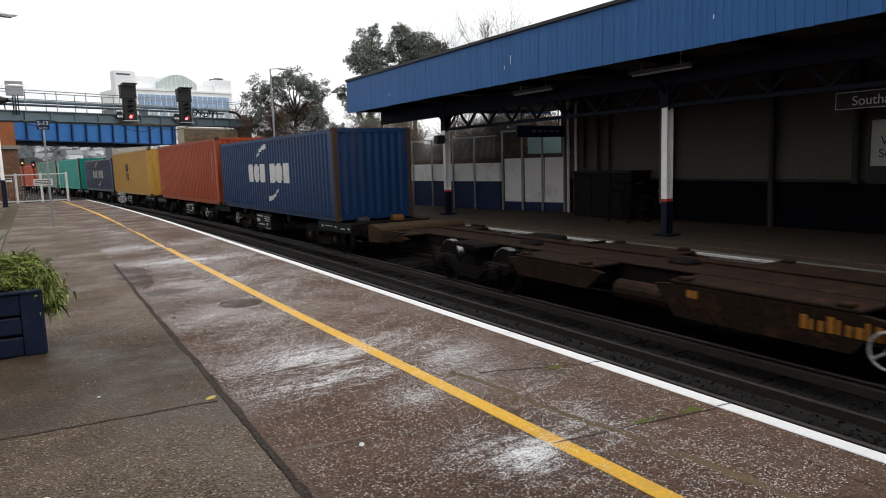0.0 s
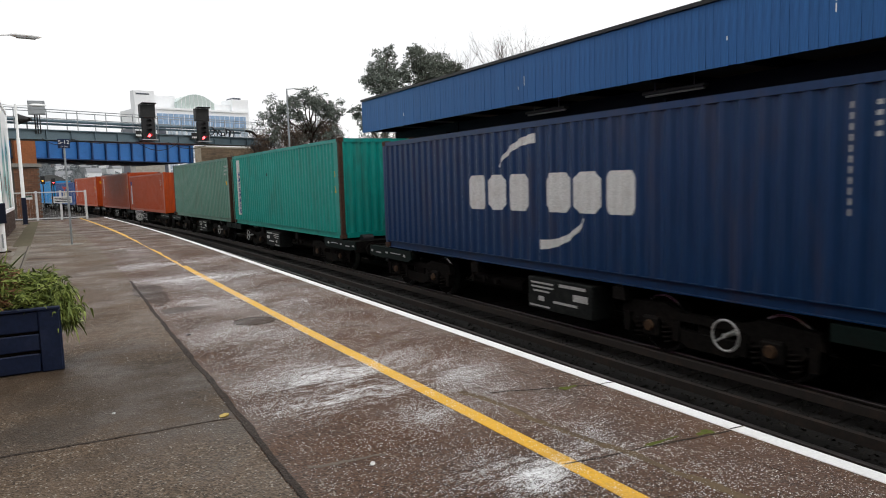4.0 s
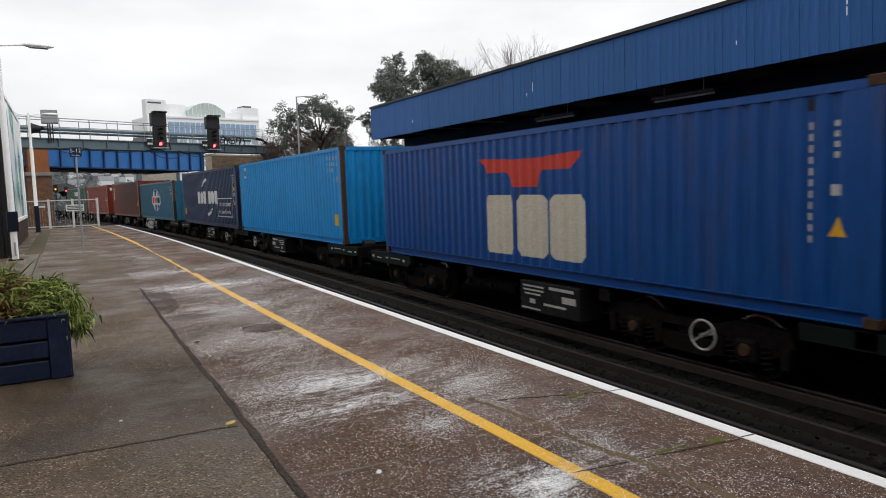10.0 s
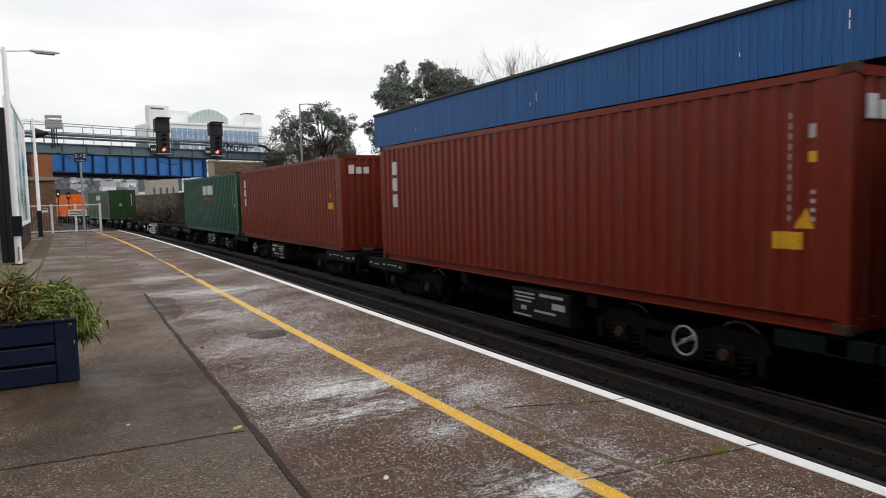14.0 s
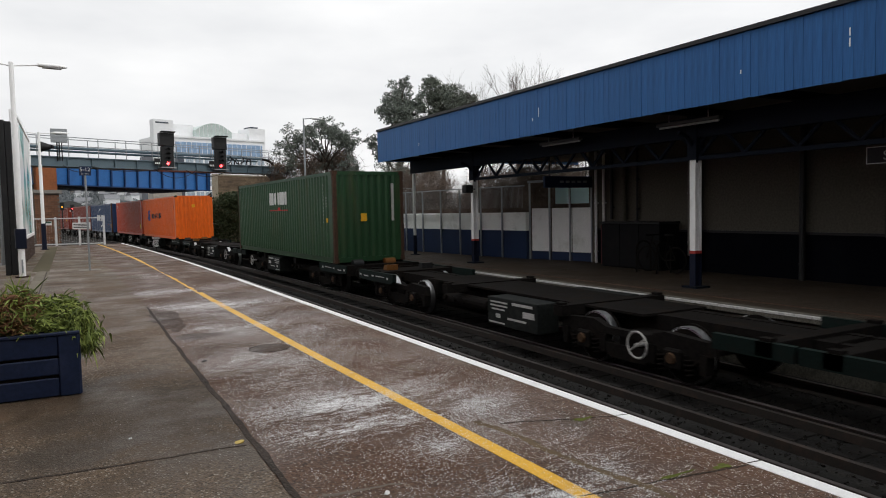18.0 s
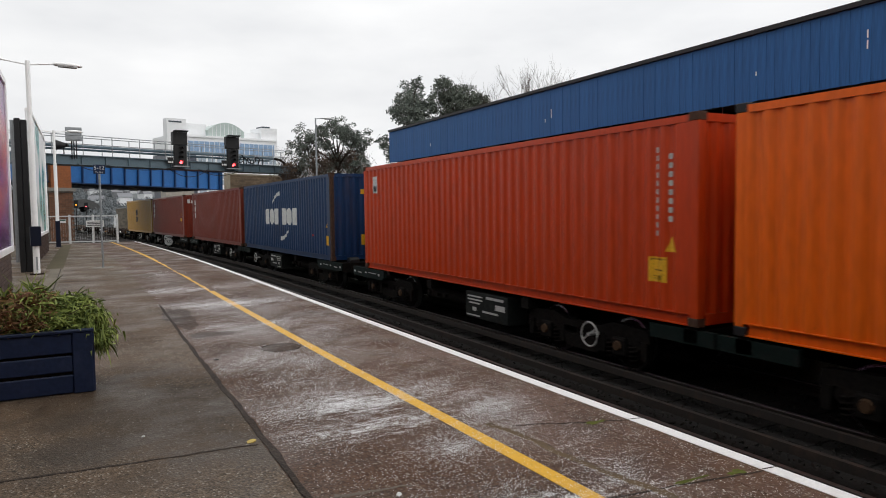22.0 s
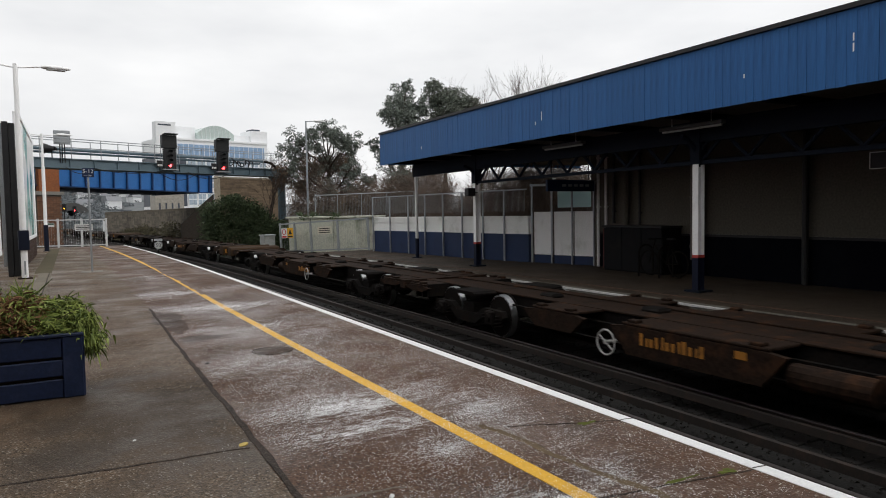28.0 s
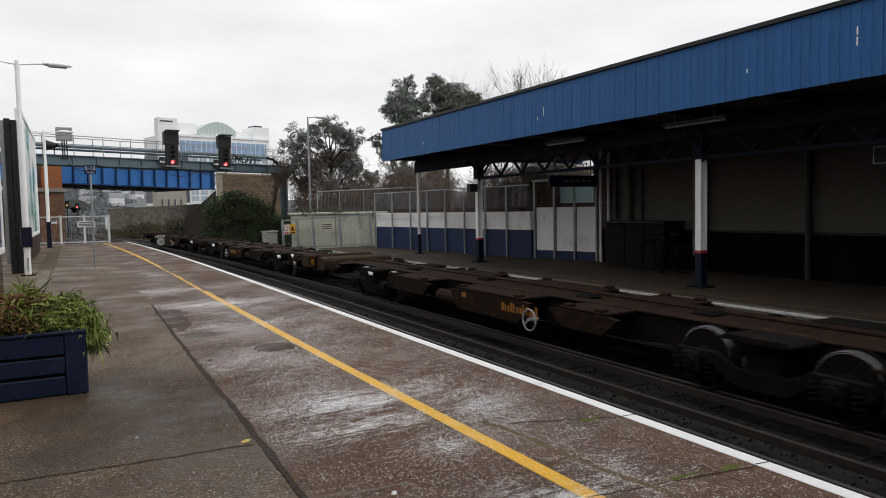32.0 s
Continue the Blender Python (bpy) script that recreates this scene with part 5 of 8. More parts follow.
part("pier_pilaster", bm, material("orange_brick", (0.30, 0.105, 0.04), 0.85, 0, (0.15, 0.07, 0.04), 0.6, 2, 10, 0.4), pier)

M_STONE = material("sooty_stone", (0.115, 0.095, 0.07), 0.9, 0, (0.07, 0.06, 0.05), 0.7, 0.7, 8, 0.5, islands=0.3)
abut = thing("bridge_abutment", "weathered stone and brick abutment with a sloping wing wall", "abutment", kind="structure")


def slab(name, mat, foot, z0, z1, parent):
    """An upright block over a footprint of four corners."""
    bm = B()
    lo = [bm.verts.new((x, y, z0)) for x, y in foot]
    hi = [bm.verts.new((x, y, z1)) for x, y in foot]
    bm.faces.new(lo[::-1])
    bm.faces.new(hi)
    for i in range(4):
        j = (i + 1) % 4
        bm.faces.new((lo[i], lo[j], hi[j], hi[i]))
    return part(name, bm, mat, parent)


M_TANBRICK = material("brown_brickwork", (0.15, 0.108, 0.070), 0.9, 0, (0.075, 0.056, 0.042), 0.8, 0.9, 9, 0.5, islands=0.28)
M_PALESTONE = material("pale_dressed_stone", (0.30, 0.26, 0.20), 0.9, 0, (0.17, 0.145, 0.11), 0.6, 1.2, 10, 0.4)
slab("abutment_wall", M_TANBRICK, ((11.72, 62.9), (18.0, 66.2), (19.2, 72.6), (12.9, 69.3)), -1.5, 5.02, abut)
slab("abutment_pilaster", M_PALESTONE, ((11.16, 62.3), (11.74, 62.6), (12.3, 65.6), (11.72, 65.3)), -1.5, 5.15, abut)
slab("coping", M_PALESTONE, ((11.76, 62.8), (18.05, 66.1), (18.15, 66.6), (11.86, 63.3)), 5.023, 5.16, abut)
FACE = along_beam((11.74, 62.88, 0), (18.0, 66.16, 0))
rb_ = random.Random(2)
for j in range(43):
    x = -rb_.uniform(0, 0.6)
    while x < 6.9:
        w_ = rb_.uniform(0.5, 1.1)
        bm = B()
        box(bm, max(0.02, x), min(7.0, x + w_ - 0.012), -0.03 - rb_.uniform(0, 0.012), 0.02, -1.3 + j * 0.147, -1.17 + j * 0.147, FACE)
        if 8 < j:
            part("stone", bm, M_TANBRICK, abut)
        x += w_
bm = B()
top = [(11.1, 62.25, 3.55), (10.2, 62.45, 2.72), (9.3, 62.7, 1.88), (8.45, 62.95, 1.0)]
va = []
for dy in (0.0, 0.5):
    va.append([bm.verts.new((x, y + dy, z)) for x, y, z in top] + [bm.verts.new((8.45, 62.95 + dy, -1.5)), bm.verts.new((11.1, 62.25 + dy, -1.5))])
bm.faces.new(va[0])
bm.faces.new(va[1][::-1])
for i in range(6):
    j = (i + 1) % 6
    bm.faces.new((va[0][i], va[0][j], va[1][j], va[1][i]))
# wing stone coloured dark to stand for its face lying in shadow
part("wing_wall", bm, material("shadowed_wing_stone", (0.055, 0.045, 0.036), 0.9, 0, (0.03, 0.026, 0.02), 0.7, 0.9, 8, 0.5), abut)

# the retaining wall beyond the bridge, in stone courses
M_RETSTONE = material("weathered_wall_stone", (0.185, 0.158, 0.122), 0.9, 0, (0.060, 0.052, 0.042), 0.9, 0.30, 4, 0.5, 0.5, stretch=(1, 1, 0.35), islands=0.3)
ret = thing("retaining_wall", "long soot-stained stone retaining wall beside the track", "wall", kind="structure")
bm = B()
ribbon(bm, [(12.2, -1.5), (12.8, -1.5), (12.8, 2.28), (12.2, 2.28)], stretch_of(64, 107, 4))
part("wall_core", bm, M_RETSTONE, ret)
bm = B()
ribbon(bm, [(12.12, 2.285), (12.9, 2.285), (12.9, 2.46), (12.12, 2.46)], stretch_of(64, 107, 4))
part("wall_coping", bm, M_STONE, ret)
rb_ = random.Random(3)
for j in range(13):
    s0 = 64.0
    while s0 < 106:
        ln = rb_.uniform(0.9, 2.2)
        bm = B()
        d = rb_.uniform(0.0, 0.03)
        ribbon(bm, [(12.15 - d, -1.0 + j * 0.25), (12.197, -1.0 + j * 0.25), (12.197, -0.775 + j * 0.25), (12.15 - d, -0.775 + j * 0.25)], [s0, s0 + ln - 0.03])
        part("stone", bm, M_RETSTONE, ret)
        s0 += ln
# ---- signal gantry ----
GM = along_beam((-1.6, 44.5, 4.55), (14.6, 52.0, 4.55))
gantry = thing("signal_gantry", "grey steel signal gantry with walkway rails spanning the tracks", "gantry", kind="structure")
bm = B()
box(bm, -7, 18.5, 0, 0.03, 0.04, 0.52, GM)
part("beam_web", bm, M_GANTRY, gantry)
for z0, z1 in ((0.0, 0.04), (0.52, 0.57)):
    bm = B()
    box(bm, -7, 18.6, -0.12, 1.3, z0, z1, GM)
    part("beam_flange", bm, M_GANTRY, gantry)
bm = B()
box(bm, -7, 18.5, 1.2, 1.23, 0.04, 0.52, GM)
part("beam_web", bm, M_GANTRY, gantry)
for i in range(18):
    bm = B()
    x = -6.5 + i * 1.4
    box(bm, x - 0.015, x + 0.015, -0.1, 0.0, 0.04, 0.52, GM)
    part("beam_stiffener", bm, M_GANTRY, gantry)
for y in (-0.05, 1.2):
    for i in range(15):
        x = -6.6 + i * 1.72
        bm = B()
        rod(bm, GM @ Vector((x, y, 0.57)), GM @ Vector((x, y, 1.72)), 0.025, n=6)
        part("rail_post", bm, M_GALV, gantry)
    for z in (1.2, 1.70):
        bm = B()
        rod(bm, GM @ Vector((-6.9, y, z)), GM @ Vector((17.6, y, z)), 0.025, n=6)
        part("hand_rail", bm, M_GALV, gantry)
bm = B()
rod(bm, GM @ Vector((-7, 0.5, 1.12)), GM @ Vector((16.2, 0.5, 1.12)), 0.10, n=10)
rod(bm, GM @ Vector((-7, 0.75, 0.95)), GM @ Vector((16.0, 0.75, 0.95)), 0.07, n=8)
part("cable_trunking", bm, M_GANTRY, gantry)
bm = B()
pts = [(16.2, 0.5, 1.12), (16.9, 0.5, 1.02), (17.3, 0.5, 0.75), (17.4, 0.5, 0.3)]
for a, b in zip(pts, pts[1:]):
    rod(bm, GM @ Vector(a), GM @ Vector(b), 0.09, n=8)
part("cable_drop", bm, M_STEEL_DARK, gantry)
bm = B()
for k in range(6):
    c = GM @ Vector((13.2 + 0.35 * k, 0.5 + 0.1 * math.sin(k), 0.85 + 0.12 * math.cos(k * 2)))
    ring(bm, c, (math.sin(k), 1, 0.3), 0.3, 0.035, 14, 6)
part("cable_coils", bm, M_BLACK, gantry, "coiled black cables on the walkway")
for k, (xa, xb, sag) in enumerate(((7.2, 10.2, 0.55), (9.4, 12.6, 0.4), (1.6, 3.4, 0.35), (3.2, 7.6, 0.22))):
    bm = B()
    prev = None
    for i in range(11):
        q = i / 10
        p = GM @ Vector((xa + (xb - xa) * q, -0.16, 0.06 - 4 * sag * q * (1 - q)))
        if prev is not None:
            rod(bm, prev, p, 0.022, n=5)
        prev = p
    part("hanging_cable", bm, M_BLACK, gantry, "slack black cable under the beam")
leg_at = GM @ Vector((17.85, 0.5, 0))
bm = B()
for dx in (-0.2, 0.2):
    box(bm, leg_at.x + dx - 0.06, leg_at.x + dx + 0.06, leg_at.y - 0.16, leg_at.y + 0.16, -1.4, 4.56)
box(bm, leg_at.x - 0.14, leg_at.x + 0.14, leg_at.y - 0.03, leg_at.y + 0.03, -1.4, 4.56)
part("leg", bm, M_GANTRY, gantry)
bm = B()
prism(bm, [(0, 0), (0.0, -0.7), (0.08, -0.7), (0.75, -0.02), (0.75, 0)], -0.1, 0.1)
for v in bm.verts:
    v.co = Vector((leg_at.x - 0.25 - v.co.y, leg_at.y + v.co.x, 4.55 + v.co.z))
part("knee_brace", bm, M_GANTRY, gantry)

M_RED_LIGHT = glow("red_signal_light", (1.0, 0.04, 0.045), 11.0)
M_AMBER = glow("amber_signal_light", (1.0, 0.42, 0.03), 2.5)


def signal(x, lens_dx):
    sg = thing("railway_signal", "black colour-light railway signal showing red", "signal", "signals on the gantry")
    base = GM @ Vector((x, -0.35, 0.0))
    sg.matrix_basis = Matrix.Translation(base) @ pose(0, 0, 0, 0, 0, 12)
    bm = B()
    box(bm, -0.40, 0.40, -0.10, 0.10, 0.10, 1.50)
    part("backboard", bevelled(bm, 0.03), M_BLACK, sg)
    bm = B()
    box(bm, -0.46, 0.46, -0.12, 0.30, 1.53, 2.36)
    part("route_box", bevelled(bm, 0.02), M_BLACK, sg, "black route indicator box")
    bm = B()
    v = [(-0.46, -0.12, 2.36), (0.46, -0.12, 2.36), (0.42, -0.5, 2.40), (-0.42, -0.5, 2.40), (-0.46, -0.12, 2.40), (0.46, -0.12, 2.40), (0.42, -0.5, 2.44), (-0.42, -0.5, 2.44)]
    vs = [bm.verts.new(p) for p in v]
    for q in ((3, 2, 1, 0), (4, 5, 6, 7), (0, 1, 5, 4), (1, 2, 6, 5), (2, 3, 7, 6), (3, 0, 4, 7)):
        bm.faces.new([vs[i] for i in q])
    part("hood", bm, M_BLACK, sg)
    for k in range(4):
        z = 0.42 + 0.29 * k
        lx = lens_dx if k == 0 else 0.0
        bm = B()
        rod(bm, (lx, -0.10, z), (lx, -0.115, z), 0.10, n=20)
        part("lens", bm, M_RED_LIGHT if k == 0 else M_BLACK, sg, "lit red lens" if k == 0 else "")
        bm = B()
        n = 12
        va = [bm.verts.new((lx + 0.13 * math.cos(math.pi * i / n), -0.10, z + 0.13 * math.sin(math.pi * i / n))) for i in range(n + 1)]
        vb = [bm.verts.new((lx + 0.12 * math.cos(math.pi * i / n), -0.36, z + 0.12 * math.sin(math.pi * i / n))) for i in range(n + 1)]
        for i in range(n):
            bm.faces.new((va[i], va[i + 1], vb[i + 1], vb[i]))
        part("lens_hood", bm, M_BLACK, sg)
    bm = B()
    for s in (-1, 1):
        rod(bm, (s * 0.5, 0.15, 0.2), (s * 0.5, 0.15, 1.75), 0.02, n=6)
    rod(bm, (-0.5, 0.15, 1.75), (0.5, 0.15, 1.75), 0.02, n=6)
    part("guard_frame", bm, M_GALV, sg)
    bm = B()
    box(bm, -0.82, -0.45, -0.06, -0.03, 0.28, 0.72)
    part("number_plate", bm, M_BLACK, sg)
    bm = B()
    for k in range(3):
        box(bm, -0.78 + 0.11 * k, -0.70 + 0.11 * k, -0.066, -0.06, 0.36, 0.48)
    part("number_mark", bm, M_WHITE, sg)
    bm = B()
    box(bm, -0.5, 0.5, -0.25, 0.4, 0.12, 0.18)
    part("platform", bm, M_GALV, sg)
    return sg


signal(8.0, 0.0)
signal(12.0, 0.0)


def panel_sign(name, label, category, w, h, t, mat, at, parent=None):
    bm = B()
    box(bm, -w / 2, w / 2, 0, t, -h / 2, h / 2)
    return solid(name, bevelled(bm, min(t, 0.02) * 0.4), mat, label, category, at=at)


def words(s, size, mat, name="words", parent=None, at=None, depth=0.003, align='CENTER'):
    cu = bpy.data.curves.new("words", 'FONT')
    cu.body, cu.size, cu.extrude, cu.align_x, cu.align_y = s, size, depth, align, 'CENTER'
    tmp = new("words", cu)
    me = bpy.data.meshes.new_from_object(tmp.evaluated_get(bpy.context.evaluated_depsgraph_get()))
    bpy.data.objects.remove(tmp)
    me.materials.clear()
    me.materials.append(mat)
    ob = new(name, me)
    ob.parent = parent
    if at is not None:
        ob.matrix_basis = at
    return ob


# grey route panel and loudspeaker on the gantry
at = GM @ Vector((1.45, -0.15, 0))
pn = thing("gantry_box", "grey metal equipment box on a post above the gantry", "equipment box", at=Matrix.Translation(at))
bm = B()
box(bm, -0.42, 0.42, -0.12, 0.12, 1.35, 2.12)
part("panel", bevelled(bm, 0.02), M_GALV, pn)
bm = B()
for k in range(3):
    box(bm, -0.40, 0.40, -0.125, -0.12, 1.42 + k * 0.22, 1.43 + k * 0.22)
part("panel_rib", bm, M_BLACK, pn)
for dx in (-0.12, 0.0, 0.12):
    bm = B()
    rod(bm, (dx, 0, 0.3), (dx, 0, 1.36), 0.03, n=6)
    part("post", bm, M_BLACK, pn)
at = GM @ Vector((0.7, -0.3, 1.05))
hn = thing("loudspeaker", "black horn loudspeaker fixed to the gantry", "loudspeaker", at=Matrix.Translation(at))
bm = B()
rod(bm, (-0.3, 0, 0), (0.2, 0, 0), 0.3, 0.12, n=16)
rod(bm, (0.2, 0, 0), (0.3, 0.1, 0), 0.12, 0.1, n=12)
part("horn", bm, M_BLACK, hn)
bm = B()
rod(bm, (0.1, 0, 0), (0.1, 0.3, -0.5), 0.03, n=6)
part("bracket", bm, M_BLACK, hn)


# ---- lamp posts ----
M_POLE = material("off_white_lamp_pole", (0.90, 0.90, 0.89), 0.5, 0, (0.6, 0.6, 0.58), 0.4, 2, dark=0.96)
M_SLEEVE = material("navy_sleeve", (0.007, 0.010, 0.024), 0.6, 0, (0.012, 0.014, 0.02), 0.4, 3, spec=0.15)
M_LAMPGLASS = material("lamp_glass", (0.45, 0.46, 0.46), 0.25, 0, (0.3, 0.3, 0.3), 0.3, 4)


def lamp_head(parent, x, z, d, s=1.0):
    """A flat road lantern reaching out along x."""
    bm = B()
    pts = [(0.0, 0.035), (0.08, 0.06), (0.34, 0.075), (0.60, 0.05), (0.68, 0.015)]
    rings = []
    for px, r in pts:
        rings.append([bm.verts.new((x + d * px * s, r * 1.6 * s * math.cos(a * math.tau / 12), z + (r * s * math.sin(a * math.tau / 12) if math.sin(a * math.tau / 12) > 0 else 0.7 * r * s * math.sin(a * math.tau / 12)))) for a in range(12)])
    for a, b in zip(rings, rings[1:]):
        for i in range(12):
            bm.faces.new((a[i], a[(i + 1) % 12], b[(i + 1) % 12], b[i]))
    bm.faces.new(rings[0])
    bm.faces.new(rings[-1][::-1])
    part("lantern", bm, M_POLE, parent, "pale grey lantern head", smooth=True)
    bm = B()
    box(bm, min(x + d * 0.12 * s, x + d * 0.55 * s), max(x + d * 0.12 * s, x + d * 0.55 * s), -0.08 * s, 0.08 * s, z - 0.060 * s, z - 0.02 * s)
    part("lantern_glass", bevelled(bm, 0.008), M_LAMPGLASS, parent)


def lamp_post(x, y, height, arms, turn=0, sleeve=1.35, r=0.085, collar=0.0):
    lp = thing("lamp_post", "off-white platform lamp post with a navy base sleeve", "lamp post", "platform lamp posts", at=pose(x, y, 0.004, 0, 0, turn))
    bm = B()
    rod(bm, (0, 0, 0), (0, 0, height * 0.72), r, r * 0.95, n=16)
    rod(bm, (0, 0, height * 0.72), (0, 0, height), r * 0.75, r * 0.7, n=16)
    part("pole", bm, M_POLE, lp, smooth=False)
    bm = B()
    if collar:
        box(bm, -r - 0.045, r + 0.045, -r - 0.045, r + 0.045, collar, sleeve)
        part("base_sleeve", bevelled(bm, 0.015), M_SLEEVE, lp, "navy square collar with bare metal below")
        bm = B()
        rod(bm, (0, 0, 0), (0, 0, collar), r - 0.005, n=16)
        box(bm, -0.17, 0.17, -0.17, 0.17, 0, 0.03)
        part("bare_foot", bm, M_STEEL_BROWN, lp)
        bm = B()
        box(bm, -0.02, 0.02, -r - 0.012, -r + 0.01, 0.12, 0.5)
        part("foot_door", bm, M_GALV, lp)
    else:
        rod(bm, (0, 0, 0), (0, 0, sleeve), r + 0.025, n=16)
        box(bm, -0.16, 0.16, -0.16, 0.16, 0, 0.03)
        part("base_sleeve", bm, M_SLEEVE, lp, "navy painted base sleeve")
    for d in arms:
        bm = B()
        rod(bm, (0, 0, height - 0.10), (d * 0.62, 0, height - 0.02), 0.022, n=8)
        part("arm", bm, M_POLE, lp)
        lamp_head(lp, d * 0.62, height - 0.02, d, 1.1)
    return lp


lamp_post(-1.165, 22.4, 5.93, (1, -1), 8, collar=0.8)
lamp_post(-1.1, 40.7, 6.0, (1, -1), 8)

# tall street lamp behind the far platform
fl = thing("street_lamp", "tall slim galvanised street lamp among the trees", "street lamp", at=pose(14.42, 46, -1.42))
bm = B()
rod(bm, (0, 0, 0), (0, 0, 9.45), 0.09, 0.05, n=10)
part("pole", bm, M_GALV, fl)
bm = B()
rod(bm, (0, 0, 9.42), (0.55, 0, 9.48), 0.03, n=8)
part("arm", bm, M_GALV, fl)
lamp_head(fl, 0.5, 9.48, 1, 1.25)

# ---- car stop sign on its post ----
ss = thing("car_stop_sign", "small navy sign reading 5-12 on a grey post", "sign", at=pose(0.54, 23.9, 0.0, 0, 0, -2))
bm = B()
rod(bm, (0, 0, 0), (0, 0, 2.98), 0.03, n=10)
part("post", bm, M_GALV, ss)
bm = B()
box(bm, -0.165, 0.165, -0.035, -0.02, 2.92, 3.2)
part("plate", bm, M_BLUE_DARK, ss)
words("5-12", 0.165, M_WHITE, "number_words", ss, pose(0, -0.04, 3.10, 90), 0.002)
words("Car Stop", 0.06, M_WHITE, "small_words", ss, pose(0, -0.04, 2.97, 90), 0.002)
bm = B()
box(bm, -0.30, 0.30, -0.3, 0.3, 0.0, 0.012)
part("base_plate", bm, M_CONCRETE, ss)

M_FENCE = material("pale_fence_paint", (0.64, 0.65, 0.65), 0.5, 0, (0.36, 0.37, 0.37), 0.5, 4)
# ---- end-of-platform fence and gate ----
fence = thing("platform_end_fence", "white-grey steel mesh fence across the platform end", "fence", kind="structure")
FM = along_beam((-1.9, 45.6, 0.004), (1.85, 44.7, 0.004))
for x in (0.0, 1.32, 2.55, 3.85):
    bm = B()
    box(bm, x - 0.05, x + 0.05, -0.05, 0.05, 0, 1.66, FM)
    part("fence_post", bm, M_FENCE, fence)
for z in (0.10, 1.58):
    bm = B()
    box(bm, -0.05, 3.9, -0.025, 0.025, z - 0.03, z + 0.03, FM)
    part("fence_rail", bm, M_FENCE, fence)
for i in range(30):
    x = 0.08 + i * 0.127
    bm = B()
    rod(bm, FM @ Vector((x, 0, 0.1)), FM @ Vector((x, 0, 1.58)), 0.0035, n=4)
    part("mesh_wire", bm, M_FENCE, fence)
for x0, x1, z0, z1, mt, lab in ((0.75, 1.15, 1.2, 1.42, "green", "small green and white notice on the fence"), (2.2, 3.15, 0.95, 1.32, "white", "white trespass notice on the fence")):
    bm = B()
    box(bm, x0, x1, -0.07, -0.055, z0, z1, FM)
    nt_ = solid("notice", bm, M_WHITE, lab, "notice")
    bm = B()
    if mt == "green":
        box(bm, x0 + 0.02, x1 - 0.02, -0.075, -0.0702, z0 + 0.12, z1 - 0.02, FM)
    else:
        for k in range(3):
            box(bm, x0 + 0.06, x1 - 0.06, -0.075, -0.0702, z0 + 0.07 + k * 0.09, z0 + 0.11 + k * 0.09, FM)
    part("text_bar", bm, C_GREEN if mt == "green" else M_STEEL_DARK, nt_)
# round lineside number board between the tracks
p, _ = along(7.1, 54.4)
rb = thing("lineside_board", "round white speed board under a pale plate on a post", "sign", at=Matrix.Translation((p.x, p.y, RAIL_Z - 0.2)))
bm = B()
rod(bm, (0, 0.02, 0), (0, 0.02, 1.1), 0.03, n=8)
part("post", bm, M_STEEL_DARK, rb)
bm = B()
rod(bm, (0, -0.03, 0.715), (0, -0.012, 0.715), 0.3, n=28)
part("disc", bm, M_WHITE, rb)
bm = B()
ring(bm, (0, -0.032, 0.715), (0, 1, 0), 0.275, 0.014, 28, 6)
part("dark_rim", bm, M_BLACK, rb)
words("50", 0.36, M_BLACK, "speed_number", rb, Matrix.Translation((0, -0.034, 0.715)) @ Matrix.Rotation(math.pi / 2, 4, 'X'))
bm = B()
box(bm, -0.28, 0.28, -0.03, -0.012, 1.035, 1.19)
part("top_plate", bm, M_FENCE, rb)
bm = B()
box(bm, -0.22, 0.22, -0.035, -0.0305, 1.09, 1.12)
part("text_bar", bm, M_STEEL_DARK, rb)

# ---- hoardings along the back of the platform ----
M_FRAME = material("hoarding_frame", (0.88, 0.88, 0.88), 0.4, 0.0, (0.6, 0.6, 0.6), 0.4, 3, dark=0.96)


def poster_art(name, c0, c1, c2, scale):
    m = bpy.data.materials.new(name)
    m.use_nodes = True
    n, l = m.node_tree.nodes, m.node_tree.links
    b = n["Principled BSDF"]
    co = n.new("ShaderNodeTexCoord")
    no = n.new("ShaderNodeTexNoise")
    no.inputs["Scale"].default_value, no.inputs["Detail"].default_value = scale, 2
    r = n.new("ShaderNodeValToRGB")
    r.color_ramp.elements[0].position, r.color_ramp.elements[0].color = 0.35, (*c0, 1)
    r.color_ramp.elements[1].position, r.color_ramp.elements[1].color = 0.62, (*c2, 1)
    e = r.color_ramp.elements.new(0.5)
    e.color = (*c1, 1)
    l.new(co.outputs["Object"], no.inputs["Vector"])
    l.new(no.outputs["Fac"], r.inputs["Fac"])
    l.new(r.outputs["Color"], b.inputs["Base Color"])
    b.inputs["Roughness"].default_value = 0.25
    return m


def hoarding(y0, y1, z0, z1, art, label, x=-1.42):
    hb = thing("advertising_hoarding", label, "hoarding", "hoardings beside the platform")
    bm = B()
    box(bm, x - 0.12, x - 0.02, y0 + 0.1, y1 - 0.1, z0 + 0.1, z1 - 0.1)
    part("poster", bm, art, hb)
    for a, b, c, d in ((y0, y1, z0, z0 + 0.14), (y0, y1, z1 - 0.14, z1), (y0, y0 + 0.14, z0 + 0.14, z1 - 0.14), (y1 - 0.14, y1, z0 + 0.14, z1 - 0.14)):
        bm = B()
        box(bm, x - 0.16, x + 0.02, a, b, c, d)
        part("frame_bar", bevelled(bm, 0.012), M_FRAME, hb)
    return hb


